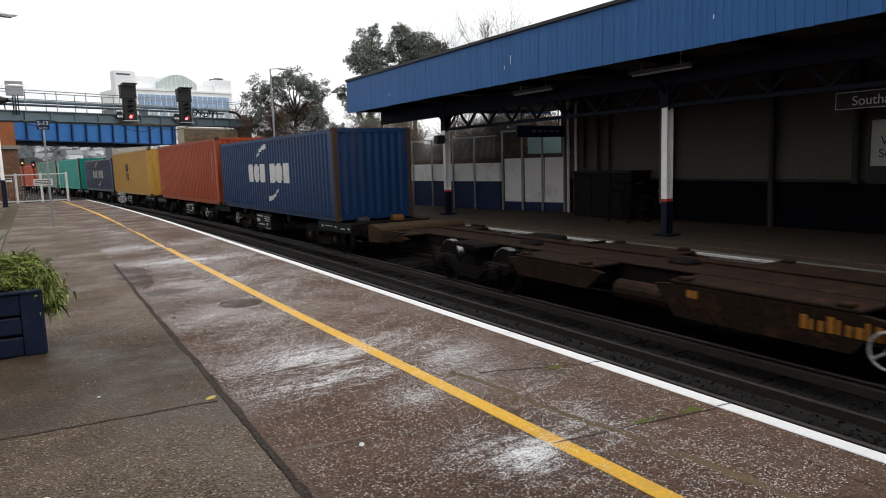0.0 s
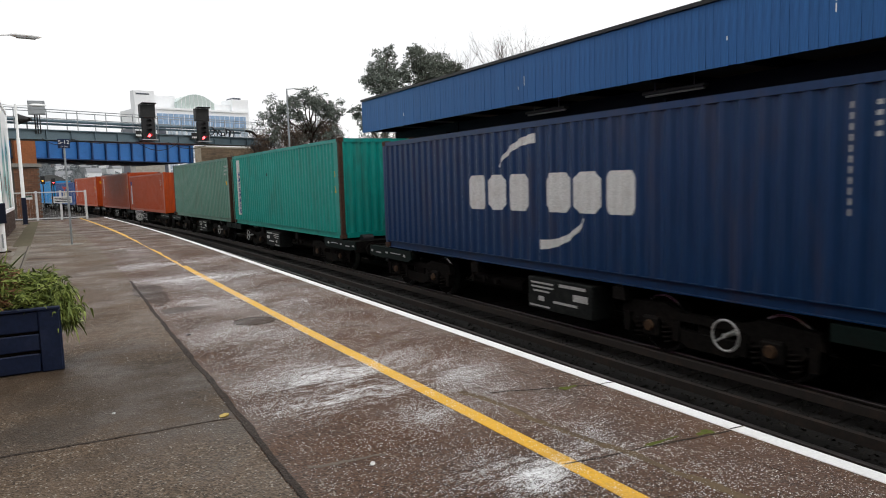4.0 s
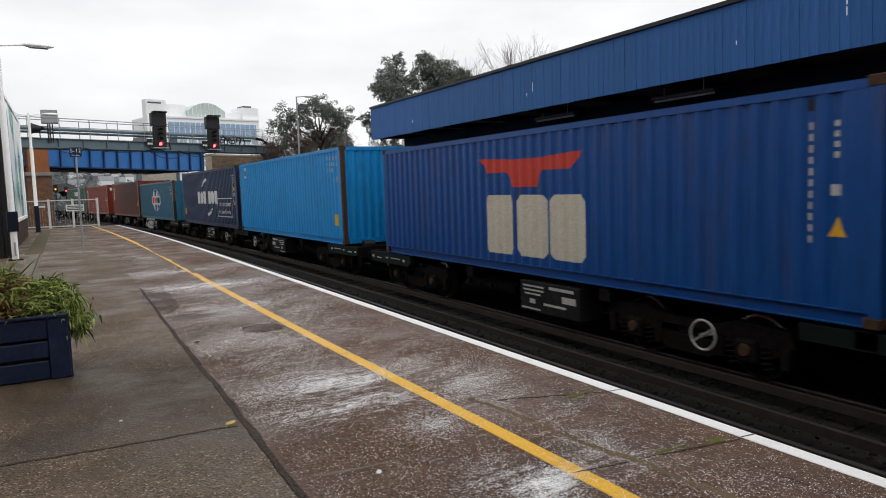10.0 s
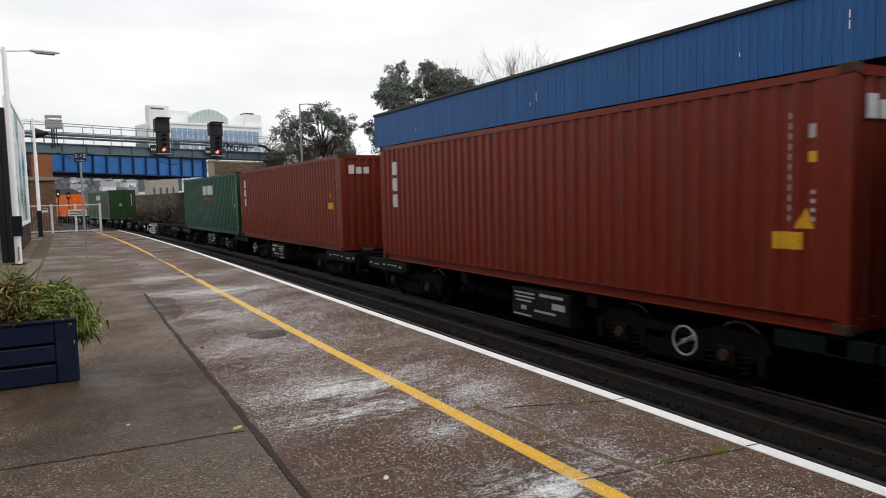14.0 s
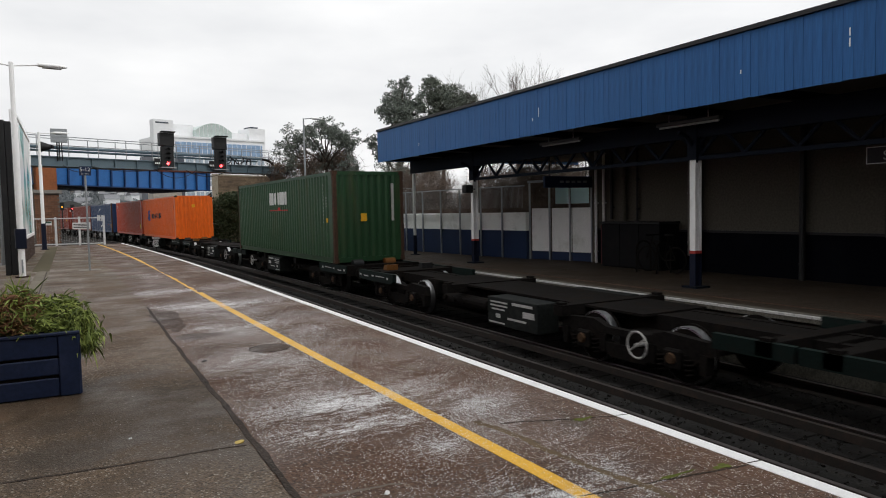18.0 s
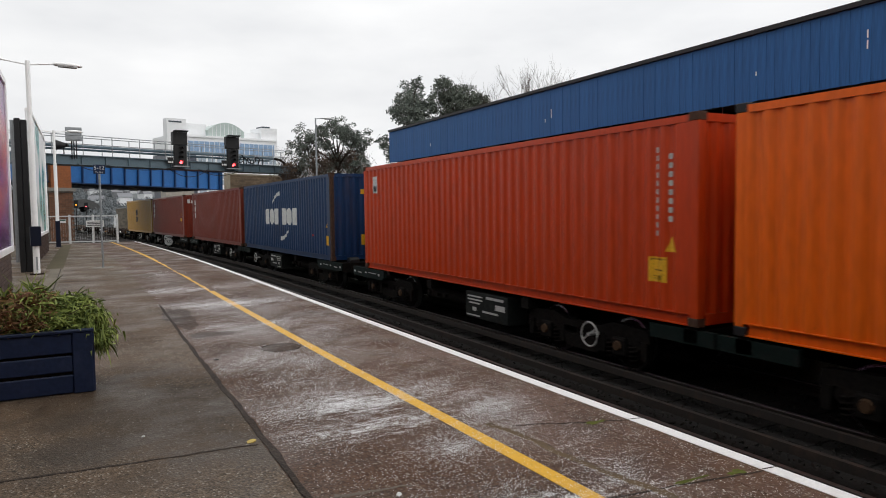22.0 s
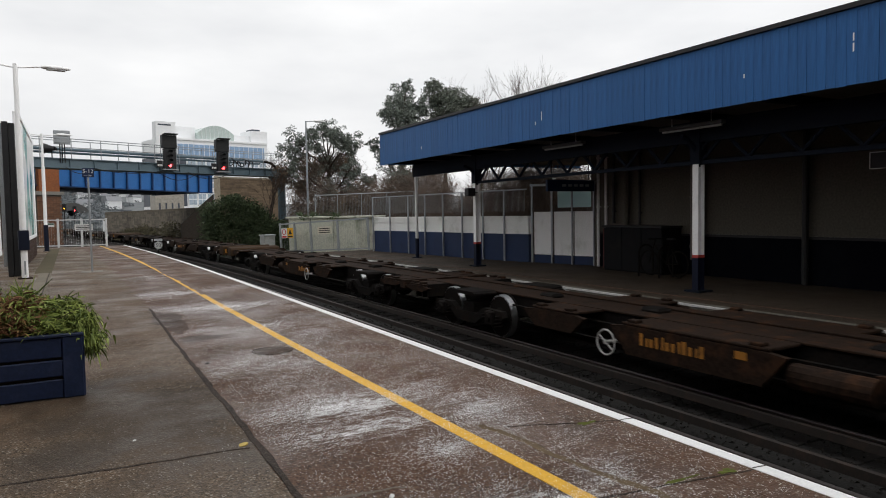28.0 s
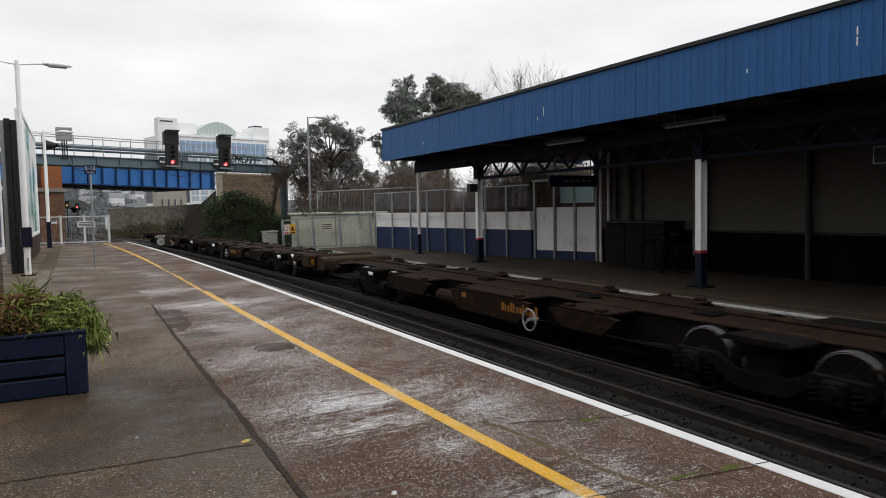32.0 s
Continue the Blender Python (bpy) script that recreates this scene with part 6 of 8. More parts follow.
hoarding(9.0, 18.6, 0.842, 4.75, poster_art("purple_poster", (0.03, 0.01, 0.09), (0.20, 0.03, 0.22), (0.5, 0.06, 0.05), 0.5), "white-framed hoarding with a purple and red poster")
hoarding(27.6, 38.0, 0.842, 5.35, poster_art("white_poster", (0.90, 0.91, 0.91), (0.92, 0.92, 0.91), (0.08, 0.33, 0.31), 0.35), "white-framed hoarding with a pale poster")
M_PLINTH = material("dark_plinth_brick", (0.085, 0.055, 0.045), 0.85, 0, (0.05, 0.04, 0.03), 0.6, 2, 12, 0.4, islands=0.25)
for y0, y1 in ((8.5, 17.9), (25.2, 37.5)):
    pl = thing("hoarding_plinth", "dark brick plinth under a hoarding", "plinth", kind="structure")
    bm = B()
    box(bm, -1.75, -1.42, y0, y1, 0.004, 0.84)
    part("plinth_core", bm, M_MORTAR, pl)
    n_rows = 11
    bm = B()
    box(bm, 0, 0.018, 0.005, 0.22, 0.004, 0.071)
    me = to_mesh("brick", bm, M_PLINTH)
    j = 0
    while j < n_rows:
        yy = y0 - 0.1125 * (j % 2)
        while yy < min(y1, y0 + 13) - 0.2:
            if yy > y0 - 0.01 and yy > 14:
                ob = part("brick", me, None, pl)
                ob.location = (-1.42, yy, 0.006 + j * 0.075)
            yy += 0.45 if y0 > 20 else 0.225
        j += 1
bp_ = thing("hoarding_post", "thick black twin board closing the end of a hoarding", "post")
for x0, x1, z1 in ((-1.625, -1.475, 4.47), (-1.465, -1.315, 4.43)):
    bm = B()
    box(bm, x0, x1, 23.35, 23.6, 0.004, z1)
    part("post_plate", bevelled(bm, 0.012), M_BLACK, bp_)
bm = B()
box(bm, -1.73, -1.635, 23.45, 23.6, 0.3, 4.42)
part("post_backing", bm, M_GALV, bp_)

# ---- planter with straggling plants ----
M_PLANTER = material("navy_planter_paint", (0.009, 0.017, 0.048), 0.5, 0, (0.03, 0.04, 0.08), 0.4, 5, 30, 0.2)
planter = thing("wooden_planter", "navy painted slatted wooden planter on the platform", "planter")
PX0, PX1, PY0, PY1 = -1.55, 0.045, 7.17, 7.85
for z0, z1 in ((0.012, 0.18), (0.21, 0.36), (0.385, 0.57)):
    for a, b, c, d in ((PX0, PX1 - 0.17, PY0 + 0.012, PY0 + 0.05), (PX0, PX1, PY1 - 0.04, PY1), (PX1 - 0.05, PX1 - 0.012, PY0 + 0.05, PY1 - 0.04)):
        bm = B()
        box(bm, a, b, c, d, z0, z1)
        part("slat", bevelled(bm, 0.008), M_PLANTER, planter)
for x0, x1, y0, y1 in ((PX1 - 0.17, PX1, PY0, PY0 + 0.05), (PX1 - 0.011, PX1 + 0.012, PY0 + 0.02, PY0 + 0.16)):
    bm = B()
    box(bm, x0, x1, y0, y1, 0.006, 0.572)
    part("corner_board", bevelled(bm, 0.008), M_PLANTER, planter)
bm = B()
box(bm, PX0, PX1 + 0.01, PY0 - 0.008, PY0 + 0.06, 0.572, 0.60)
part("top_rail", bevelled(bm, 0.006), M_PLANTER, planter)
bm = B()
box(bm, PX0 + 0.04, PX1 - 0.06, PY0 + 0.06, PY1 - 0.05, 0.02, 0.5)
part("soil", bm, material("dark_soil", (0.025, 0.018, 0.012), 0.95), planter)

M_LEAF = foliage_material("planter_leaf", (0.045, 0.068, 0.016), (0.29, 0.35, 0.085))
M_LEAF_DRY = foliage_material("planter_dry_leaf", (0.10, 0.035, 0.020), (0.24, 0.15, 0.06))


def mound(x):
    """Height of the planting above the soil, along the planter."""
    return 0.36 + 0.09 * math.sin((x + 1.0) * 2.4 + 0.6) + 0.035 * math.sin(x * 11.0)


def blades(count, seed, mat, long, area, mode="mound"):
    """Curved narrow leaves in clumps, growing out of the mound or hanging over the side."""
    rnd = random.Random(seed)
    verts, faces = [], []
    x0, x1, y0, y1 = area
    knots = [(rnd.uniform(x0, x1), rnd.uniform(y0, y1), rnd.uniform(0.0, 1.0)) for _ in range(max(8, count // 45))]
    for _ in range(count):
        kx, ky, kz = rnd.choice(knots)
        x, y = kx + rnd.gauss(0, 0.05), ky + rnd.gauss(0, 0.05)
        if mode == "mound":
            x, y = min(max(x, x0), x1), min(max(y, y0), y1)
            top = mound(x) * (1 - 0.5 * ((y - (y0 + y1) / 2) / (y1 - y0) * 2) ** 2)
            p = Vector((x, y, 0.52 + top * (0.35 + 0.65 * kz * rnd.uniform(0.6, 1.1))))
            d = Vector((rnd.gauss(0, 1), rnd.gauss(0.1, 0.8), rnd.uniform(0.0, 1.1))).normalized()
            sag = rnd.uniform(0.3, 1.1)
        elif mode == "wisp":
            p = Vector((x, y, 0.55 + mound(x) * 0.7))
            d = Vector((rnd.gauss(0, 0.35), rnd.gauss(0, 0.3), 1)).normalized()
            sag = rnd.uniform(0.1, 0.7)
        else:
            q = kz
            p = Vector((x - 0.03 + 0.13 * q, y, 0.74 - 0.30 * q + rnd.uniform(-0.06, 0.08)))
            d = Vector((rnd.uniform(-0.5, 0.7), rnd.gauss(0, 0.7), rnd.uniform(-0.6, 0.6))).normalized()
            sag = rnd.uniform(0.6, 2.0)
        L = rnd.uniform(*long)
        wd = rnd.uniform(0.005, 0.013)
        side = d.cross(Vector((rnd.gauss(0, 1), rnd.gauss(0, 1), rnd.gauss(0, 1)))).normalized() * wd
        prev = None
        for k in range(4):
            q = k / 3
            c = p + d * (L * q) + Vector((0, 0, -sag * L * q * q * 0.7))
            s = side * (0.6 + 0.8 * q if q < 0.5 else 1.9 * (1.03 - q))
            i = len(verts)
            verts += [c - s, c + s]
            if prev is not None:
                faces.append((prev, prev + 1, i + 1, i))
            prev = i
    me = bpy.data.meshes.new("foliage")
    me.from_pydata([tuple(v) for v in verts], [], faces)
    me.materials.append(mat)
    return me


plants = thing("planter_plants", "straggling green and reddish grassy plants filling the planter", "plant")
for nm, cnt, sd, mt, ln, ar, md in (("foliage", 9500, 3, M_LEAF, (0.06, 0.17), (PX0 + 0.05, PX1 - 0.02, PY0 + 0.06, PY1 - 0.06), "mound"),
                                    ("dry_foliage", 6200, 7, M_LEAF_DRY, (0.05, 0.13), (PX0 + 0.1, PX1 - 0.30, PY0 + 0.05, PY1 - 0.25), "mound"),
                                    ("tall_foliage", 90, 19, M_LEAF, (0.22, 0.36), (PX0 + 0.2, PX1 - 0.15, PY0 + 0.25, PY1 - 0.1), "wisp"),
                                    ("trailing_foliage", 1900, 11, M_LEAF, (0.05, 0.12), (PX1 - 0.10, PX1 + 0.06, PY0 + 0.08, PY1 - 0.1), "trail")):
    tagged(part(nm, blades(cnt, sd, mt, ln, ar, md), None, plants), kind="stuff")
bm = B()
rnd_ = random.Random(6)
for k in range(9):
    p = Vector((PX1 - 0.25 + 0.04 * k, rnd_.uniform(PY0 + 0.1, PY1 - 0.2), 0.72))
    q = p + Vector((rnd_.uniform(0.08, 0.25), rnd_.uniform(-0.1, 0.1), rnd_.uniform(-0.1, 0.16) if k < 6 else -0.4))
    rod(bm, p, q, 0.004, 0.002, n=5)
part("stem", bm, material("dry_stem", (0.06, 0.035, 0.02), 0.8), plants)


# ---- far platform: columns, truss, walls and small things ----
M_COLW = material("column_white", (0.76, 0.76, 0.74), 0.5, 0, (0.45, 0.44, 0.42), 0.5, 2, dark=0.92)
M_RED = material("red_band", (0.40, 0.04, 0.03), 0.5)
# near-black puts the gloom below the soffit into the ironwork's colour
M_TRUSS = material("truss_shade_black", (0.006, 0.009, 0.016), 0.7, 0, (0.012, 0.012, 0.014), 0.5, 2, spec=0.08)


def column(x, y):
    c = thing("canopy_column", "white steel canopy column with navy foot and red band", "column", "canopy columns", at=Matrix.Translation((x, y, FZ)))
    bm = B()
    for s in (-1, 1):
        box(bm, s * 0.085 - 0.009, s * 0.085 + 0.009, -0.075, 0.075, 0.78, 2.67)
    box(bm, -0.076, 0.076, -0.01, 0.01, 0.78, 2.67)
    part("shaft", bm, M_COLW, c)
    bm = B()
    for s in (-1, 1):
        box(bm, s * 0.085 - 0.010, s * 0.085 + 0.010, -0.077, 0.077, 0.04, 0.72)
    box(bm, -0.076, 0.076, -0.011, 0.011, 0.04, 0.72)
    part("foot", bm, M_SLEEVE, c, "navy painted foot")
    bm = B()
    box(bm, -0.098, 0.098, -0.079, 0.079, 0.72, 0.78)
    part("red_band", bm, M_RED, c)
    bm = B()
    box(bm, -0.2, 0.2, -0.2, 0.2, 0.0, 0.04)
    part("base_plate", bm, M_TRUSS, c)
    bm = B()
    box(bm, -0.12, 0.12, -0.12, 0.12, 2.67, 3.72)
    part("capital", bm, M_TRUSS, c)
    for dx, dy in ((0, 1), (0, -1), (-1, 0), (1, 0)):
        bm = B()
        prev = None
        for k in range(7):
            a = math.pi / 2 * k / 6
            p = Vector((dx * 0.5 * (1 - math.cos(a)), dy * 0.5 * (1 - math.cos(a)), 2.62 + 0.6 * math.sin(a)))
            if prev is not None:
                rod(bm, prev, p, 0.045, n=6)
            prev = p
        part("bracket", bm, M_TRUSS, c)
    return c


for y in (19.0, 10.1, 1.4, -7.4):
    column(11.55, y)

truss = thing("canopy_truss", "dark lattice girder carrying the canopy along the columns", "girder", kind="structure")
bm = B()
box(bm, 11.49, 11.61, -30, 19.2, 2.56, 2.64)
part("bottom_chord", bm, M_TRUSS, truss)
bm = B()
box(bm, 11.46, 11.64, -30, 23.5, 3.02, 3.45)
part("top_chord", bm, M_TRUSS, truss)
y = 18.8
k = 0
while y > -4:
    bm = B()
    rod(bm, (11.55, y, 2.64), (11.55, y - 0.42, 3.03), 0.04, n=6)
    rod(bm, (11.55, y - 0.68, 3.03), (11.55, y - 1.1, 2.64), 0.04, n=6)
    part("lattice_bar", bm, M_TRUSS, truss)
    y -= 1.1
for i in range(30):
    bm = B()
    yy = 23.2 - i * 2.2
    box(bm, CAN_X + 0.13, 15, yy - 0.06, yy + 0.06, 3.46, 3.615)
    part("roof_joist", bm, M_TRUSS, truss)
M_TUBE = material("grey_light_tube", (0.30, 0.30, 0.29), 0.6)
M_KIOSK_L = material("dull_light_housing", (0.05, 0.05, 0.05), 0.7)
for y0 in (9.1, 13.2, 3.2):
    tl = thing("strip_light", "unlit dusty fluorescent strip light under the canopy", "strip light", "strip lights under the canopy")
    bm = B()
    box(bm, 11.02, 11.18, y0, y0 + 1.6, 3.28, 3.35)
    part("housing", bevelled(bm, 0.015), M_KIOSK_L, tl)
    bm = B()
    rod(bm, (11.1, y0 + 0.05, 3.262), (11.1, y0 + 1.55, 3.262), 0.025, n=8)
    part("tube", bm, M_TUBE, tl)
    bm = B()
    for yy in (y0 + 0.3, y0 + 1.3):
        rod(bm, (11.1, yy, 3.35), (11.1, yy, 3.63), 0.012, n=6)
    part("hanger", bm, M_GALV, tl)

# slim white post
sp = thing("slim_post", "slim white post with navy foot on the far platform", "post", at=Matrix.Translation((11.9, 24.1, FZ)))
bm = B()
rod(bm, (0, 0, 0.75), (0, 0, 5.0), 0.06, n=12)
part("pole", bm, M_COLW, sp)
bm = B()
rod(bm, (0, 0, 0), (0, 0, 0.76), 0.075, n=12)
rod(bm, (0, 0, 0), (0, 0, 0.03), 0.2, n=12)
part("foot", bm, M_SLEEVE, sp)
# camera box on the column
cb = thing("platform_monitor", "small black platform monitor on the canopy column", "monitor", at=Matrix.Translation((11.15, 18.75, 2.15)))
bm = B()
box(bm, -0.14, 0.14, -0.12, 0.12, 0, 0.26)
part("casing", bevelled(bm, 0.02), M_BLACK, cb)
bm = B()
rod(bm, (0.1, 0.05, 0.13), (0.42, 0.25, 0.13), 0.02, n=6)
part("arm", bm, M_BLACK, cb)

# white and navy boundary wall in steps, with posts and mesh above
M_BWHITE = material("boundary_white", (0.86, 0.86, 0.83), 0.65, 0, (0.36, 0.35, 0.3), 0.6, 1.4)
M_BNAVY = material("boundary_navy", (0.010, 0.025, 0.075), 0.6, 0, (0.015, 0.02, 0.04), 0.5, 1.5)
line = [(12.66, 29.8), (13.1, 26.9), (13.35, 24.2), (13.6, 21.6), (13.95, 19.3)]
bw = thing("boundary_wall", "white over navy painted boundary wall behind the platform", "wall", kind="structure")
mf = thing("mesh_fence", "galvanised mesh fence above the painted wall", "fence", kind="structure")
for (xa, ya), (xb, yb) in zip(line, line[1:]):
    m = along_beam((xa, ya, FZ), (xb, yb, FZ))
    L = math.hypot(xb - xa, yb - ya)
    bm = B()
    box(bm, 0, L - 0.01, -0.18, 0, 0.0, 0.96, m)
    part("lower_panel", bm, M_BNAVY, bw, "navy lower wall")
    bm = B()
    box(bm, 0, L - 0.01, -0.18, 0, 0.963, 1.59, m)
    part("upper_panel", bm, M_BWHITE, bw, "white upper wall")
    for z in (1.36, 1.45, 1.54):
        bm = B()
        box(bm, 0, L - 0.01, -0.215, -0.183, z - 0.018, z + 0.018, m)
        part("board", bm, M_BWHITE, bw)
    for x in (0.0, L * 0.5):
        bm = B()
        box(bm, x - 0.024, x + 0.024, -0.27, -0.222, 0.0, 2.52, m)
        part("post", bm, M_GALV, mf)
    for z in (2.5,):
        bm = B()
        box(bm, 0, L, -0.275, -0.235, z - 0.02, z + 0.02, m)
        part("rail", bm, M_GALV, mf)
    for i in range(int(L / 0.06)):
        bm = B()
        a = m @ Vector((i * 0.06, -0.255, 1.75))
        rod(bm, a, a + Vector((0, 0, 0.75)), 0.0045, n=3)
        part("mesh_wire", bm, M_GALV, mf)
# recess with a white gate leaf and framed screen
gate = thing("side_gate", "white panelled gate with galvanised frame beside the station building", "gate")
m = along_beam((13.98, 19.2, FZ), (14.62, 16.75, FZ))
for x0 in (0.05, 0.9, 1.72):
    bm = B()
    box(bm, x0, x0 + 0.78, -0.1, -0.05, 0.28, 1.72, m)
    part("panel", bevelled(bm, 0.01), M_BWHITE, gate)
    bm = B()
    box(bm, x0, x0 + 0.78, -0.1, -0.05, 0.0, 0.27, m)
    part("kick_panel", bm, M_BNAVY, gate)
for x in (0.0, 0.84, 1.66, 2.5):
    bm = B()
    box(bm, x - 0.022, x + 0.022, -0.17, -0.115, 0, 2.584, m)
    part("frame_post", bm, M_GALV, gate)
bm = B()
box(bm, -0.04, 2.55, -0.20, -0.11, 2.585, 2.66, m)
part("frame_head", bm, M_GALV, gate)
M_TEALGLASS = bpy.data.materials.new("pale_screen_glass")
M_TEALGLASS.use_nodes = True
gb = M_TEALGLASS.node_tree.nodes["Principled BSDF"]
gb.inputs["Base Color"].default_value = (0.45, 0.68, 0.68, 1)
gb.inputs["Roughness"].default_value = 0.35
gb.inputs["Transmission Weight"].default_value = 0.8
bm = B()
box(bm, 1.0, 2.4, -0.03, -0.015, 1.85, 2.48, m)
part("screen_pane", bm, M_TEALGLASS, gate)

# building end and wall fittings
# end wall takes the same shade-darkened cream
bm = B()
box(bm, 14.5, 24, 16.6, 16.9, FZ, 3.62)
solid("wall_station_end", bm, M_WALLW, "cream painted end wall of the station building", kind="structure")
pipes = [(16.45, M_WHITE, 0.045, FZ, 3.6), (16.1, M_WHITE, 0.045, FZ, 3.6), (15.75, M_BLACK, 0.05, 1.25, 3.6), (15.2, M_WALLW, 0.09, 1.2, 3.6), (14.7, M_BLACK, 0.035, 1.2, 3.6), (12.8, M_CONCRETE, 0.045, 0.3, 3.6), (12.5, M_BLACK, 0.12, FZ, 3.6), (9.6, M_BLACK, 0.07, FZ, 3.6), (7.75, M_BLACK, 0.07, 0.9, 3.6)]
for y, mt, r, z0, z1 in pipes:
    bm = B()
    rod(bm, (14.44 - r, y, z0), (14.44 - r, y, z1), r, n=10)
    dp = thing("downpipe", "painted downpipe on the station wall", "downpipe", "downpipes on the station wall")
    part("pipe", bm, mt, dp)
    for z in (z0 + 0.35, (z0 + z1) / 2, z1 - 0.35):
        bm = B()
        rod(bm, (14.44 - r, y, z - 0.03), (14.44 - r, y, z + 0.03), r + 0.012, n=10)
        box(bm, 14.44 - r, 14.497, y - 0.015, y + 0.015, z - 0.02, z + 0.02)
        part("clamp", bm, mt, dp)
bm = B()
for z in (0.95, 2.9):
    box(bm, 14.44, 14.497, -20, 16.4, z - 0.03, z + 0.03)
solid("wall_rail", bm, M_BLACK, "dark moulding along the station wall", kind="structure")
kiosk = thing("low_kiosk", "low dark grey kiosk against the station wall", "kiosk", at=Matrix.Translation((13.72, 13.2, FZ)))
M_KIOSK = material("kiosk_grey", (0.006, 0.006, 0.007), 0.8, 0, (0.02, 0.017, 0.016), 0.5, 2, spec=0.15)
for i in range(3):
    bm = B()
    box(bm, 0.0, 0.03, i * 0.75 + 0.01, i * 0.75 + 0.74, 0.03, 1.24)
    part("front_panel", bevelled(bm, 0.008), M_KIOSK, kiosk)
bm = B()
box(bm, 0.035, 0.72, 0.0, 2.25, 0.0, 1.24)
part("body", bm, M_KIOSK, kiosk)
bm = B()
box(bm, -0.05, 0.74, -0.04, 2.29, 1.245, 1.30)
part("top", bevelled(bm, 0.01), M_BLACK, kiosk)
bm = B()
box(bm, -0.004, 0.5, 2.25, 2.27, 0.05, 1.2)
part("end_panel", bm, material("dull_red_panel", (0.10, 0.025, 0.02), 0.6), kiosk)
for y in (13.35, 12.65):
    hp = thing("hoop_rail", "dark steel hoop rail standing on the platform", "rail", "hoop rails", at=Matrix.Translation((13.3, y, FZ)))
    bm = B()
    for s in (-0.25, 0.25):
        rod(bm, (s, 0, 0), (s, 0, 0.62), 0.025, n=8)
    pts = [Vector((0.25 * math.cos(math.pi * k / 8), 0, 0.62 + 0.2 * math.sin(math.pi * k / 8))) for k in range(9)]
    for a, b in zip(pts, pts[1:]):
        rod(bm, a, b, 0.025, n=8)
    part("hoop", bm, M_STEEL_DARK, hp)
# bicycle leaning at the kiosk
bk = thing("bicycle", "dark bicycle standing beside the low kiosk", "bicycle", at=Matrix.Translation((13.52, 12.95, FZ)))
for y in (-0.5, 0.5):
    bm = B()
    ring(bm, (0, y, 0.34), (1, 0, 0), 0.32, 0.022, 24, 6)
    part("tyre", bm, M_STEEL_DARK, bk)
bm = B()
for a, b in (((0, -0.5, 0.34), (0, -0.1, 0.32)), ((0, -0.1, 0.32), (0, 0.3, 0.8)), ((0, -0.5, 0.34), (0, -0.25, 0.8)), ((0, -0.25, 0.8), (0, 0.3, 0.8)), ((0, -0.25, 0.95), (0, -0.1, 0.32)), ((0, 0.5, 0.34), (0, 0.28, 0.95)), ((-0.25, 0.28, 0.97), (0.25, 0.28, 0.97))):
    rod(bm, a, b, 0.018, n=6)
part("bicycle_frame", bm, M_STEEL_DARK, bk)
bm = B()
box(bm, -0.07, 0.07, -0.38, -0.15, 0.95, 1.0)
part("saddle", bevelled(bm, 0.02), M_BLACK, bk)

# signs
st = thing("station_name_sign", "hanging navy sign with white letters reading Southampton Central", "sign", at=Matrix.Translation((13.4, 6.27, 2.50)))
bm = B()
box(bm, -0.03, 0.03, -1.38, 1.38, -0.16, 0.16)
part("board", bm, M_BLACK, st)
for a, b, c, d in ((-1.38, 1.38, 0.145, 0.16), (-1.38, 1.38, -0.16, -0.145), (-1.38, -1.365, -0.145, 0.145), (1.365, 1.38, -0.145, 0.145)):
    bm = B()
    box(bm, -0.036, -0.0305, a, b, c, d)
    part("border", bm, M_WHITE, st)
words("Southampton Central", 0.245, M_WHITE, "name_words", st, Matrix.Translation((-0.033, 0, -0.02)) @ pose(0, 0, 0, 90, 0, -90), 0.002)
bm = B()
for y in (-1.1, 1.1):
    rod(bm, (0, y, 0.16), (0, y, 1.12), 0.02, n=6)
part("hanger", bm, M_BLACK, st)
hs = thing("hanging_sign", "dark hanging sign board under the canopy end", "sign", at=Matrix.Translation((13.35, 16.5, 2.40)))
bm = B()
box(bm, -0.9, 0.9, -0.05, 0.05, -0.17, 0.17)
part("board", bevelled(bm, 0.01), M_BLUE_DARK, hs)
bm = B()
for k in range(5):
    box(bm, -0.35 + k * 0.22, -0.20 + k * 0.22, -0.056, -0.0505, -0.03, 0.04)
part("text_bar", bm, M_GALV, hs)
bm = B()
for x in (-0.7, 0.7):
    rod(bm, (x, 0, 0.17), (x, 0, 1.23), 0.02, n=6)
part("hanger", bm, M_BLACK, hs)
wp = thing("welcome_poster", "pale green welcome poster in a frame on the station wall", "poster", at=Matrix.Translation((14.44, 6.7, 1.55)))
bm = B()
box(bm, -0.03, 0.055, -0.85, 0.85, -0.65, 0.65)
part("frame", bm, M_BLACK, wp)
bm = B()
box(bm, -0.036, -0.0305, -0.8, 0.8, -0.3, 0.6)
part("sheet", bm, material("welcome_paper", (0.45, 0.47, 0.42), 0.6), wp)
words("Welcome to\nSouthampton", 0.24, M_BLACK, "words", wp, Matrix.Translation((-0.038, 0.0, 0.06)) @ pose(0, 0, 0, 90, 0, -90), 0.002)

# brown drain strip on the far platform
bm = B()
ribbon(bm, [(10.62, FZ - 0.01), (10.70, FZ - 0.01), (10.70, FZ + 0.006), (10.62, FZ + 0.006)], S_FAR)
solid("drain_strip", bm, M_RUST, "rusty drain strip along the far platform", kind="structure")

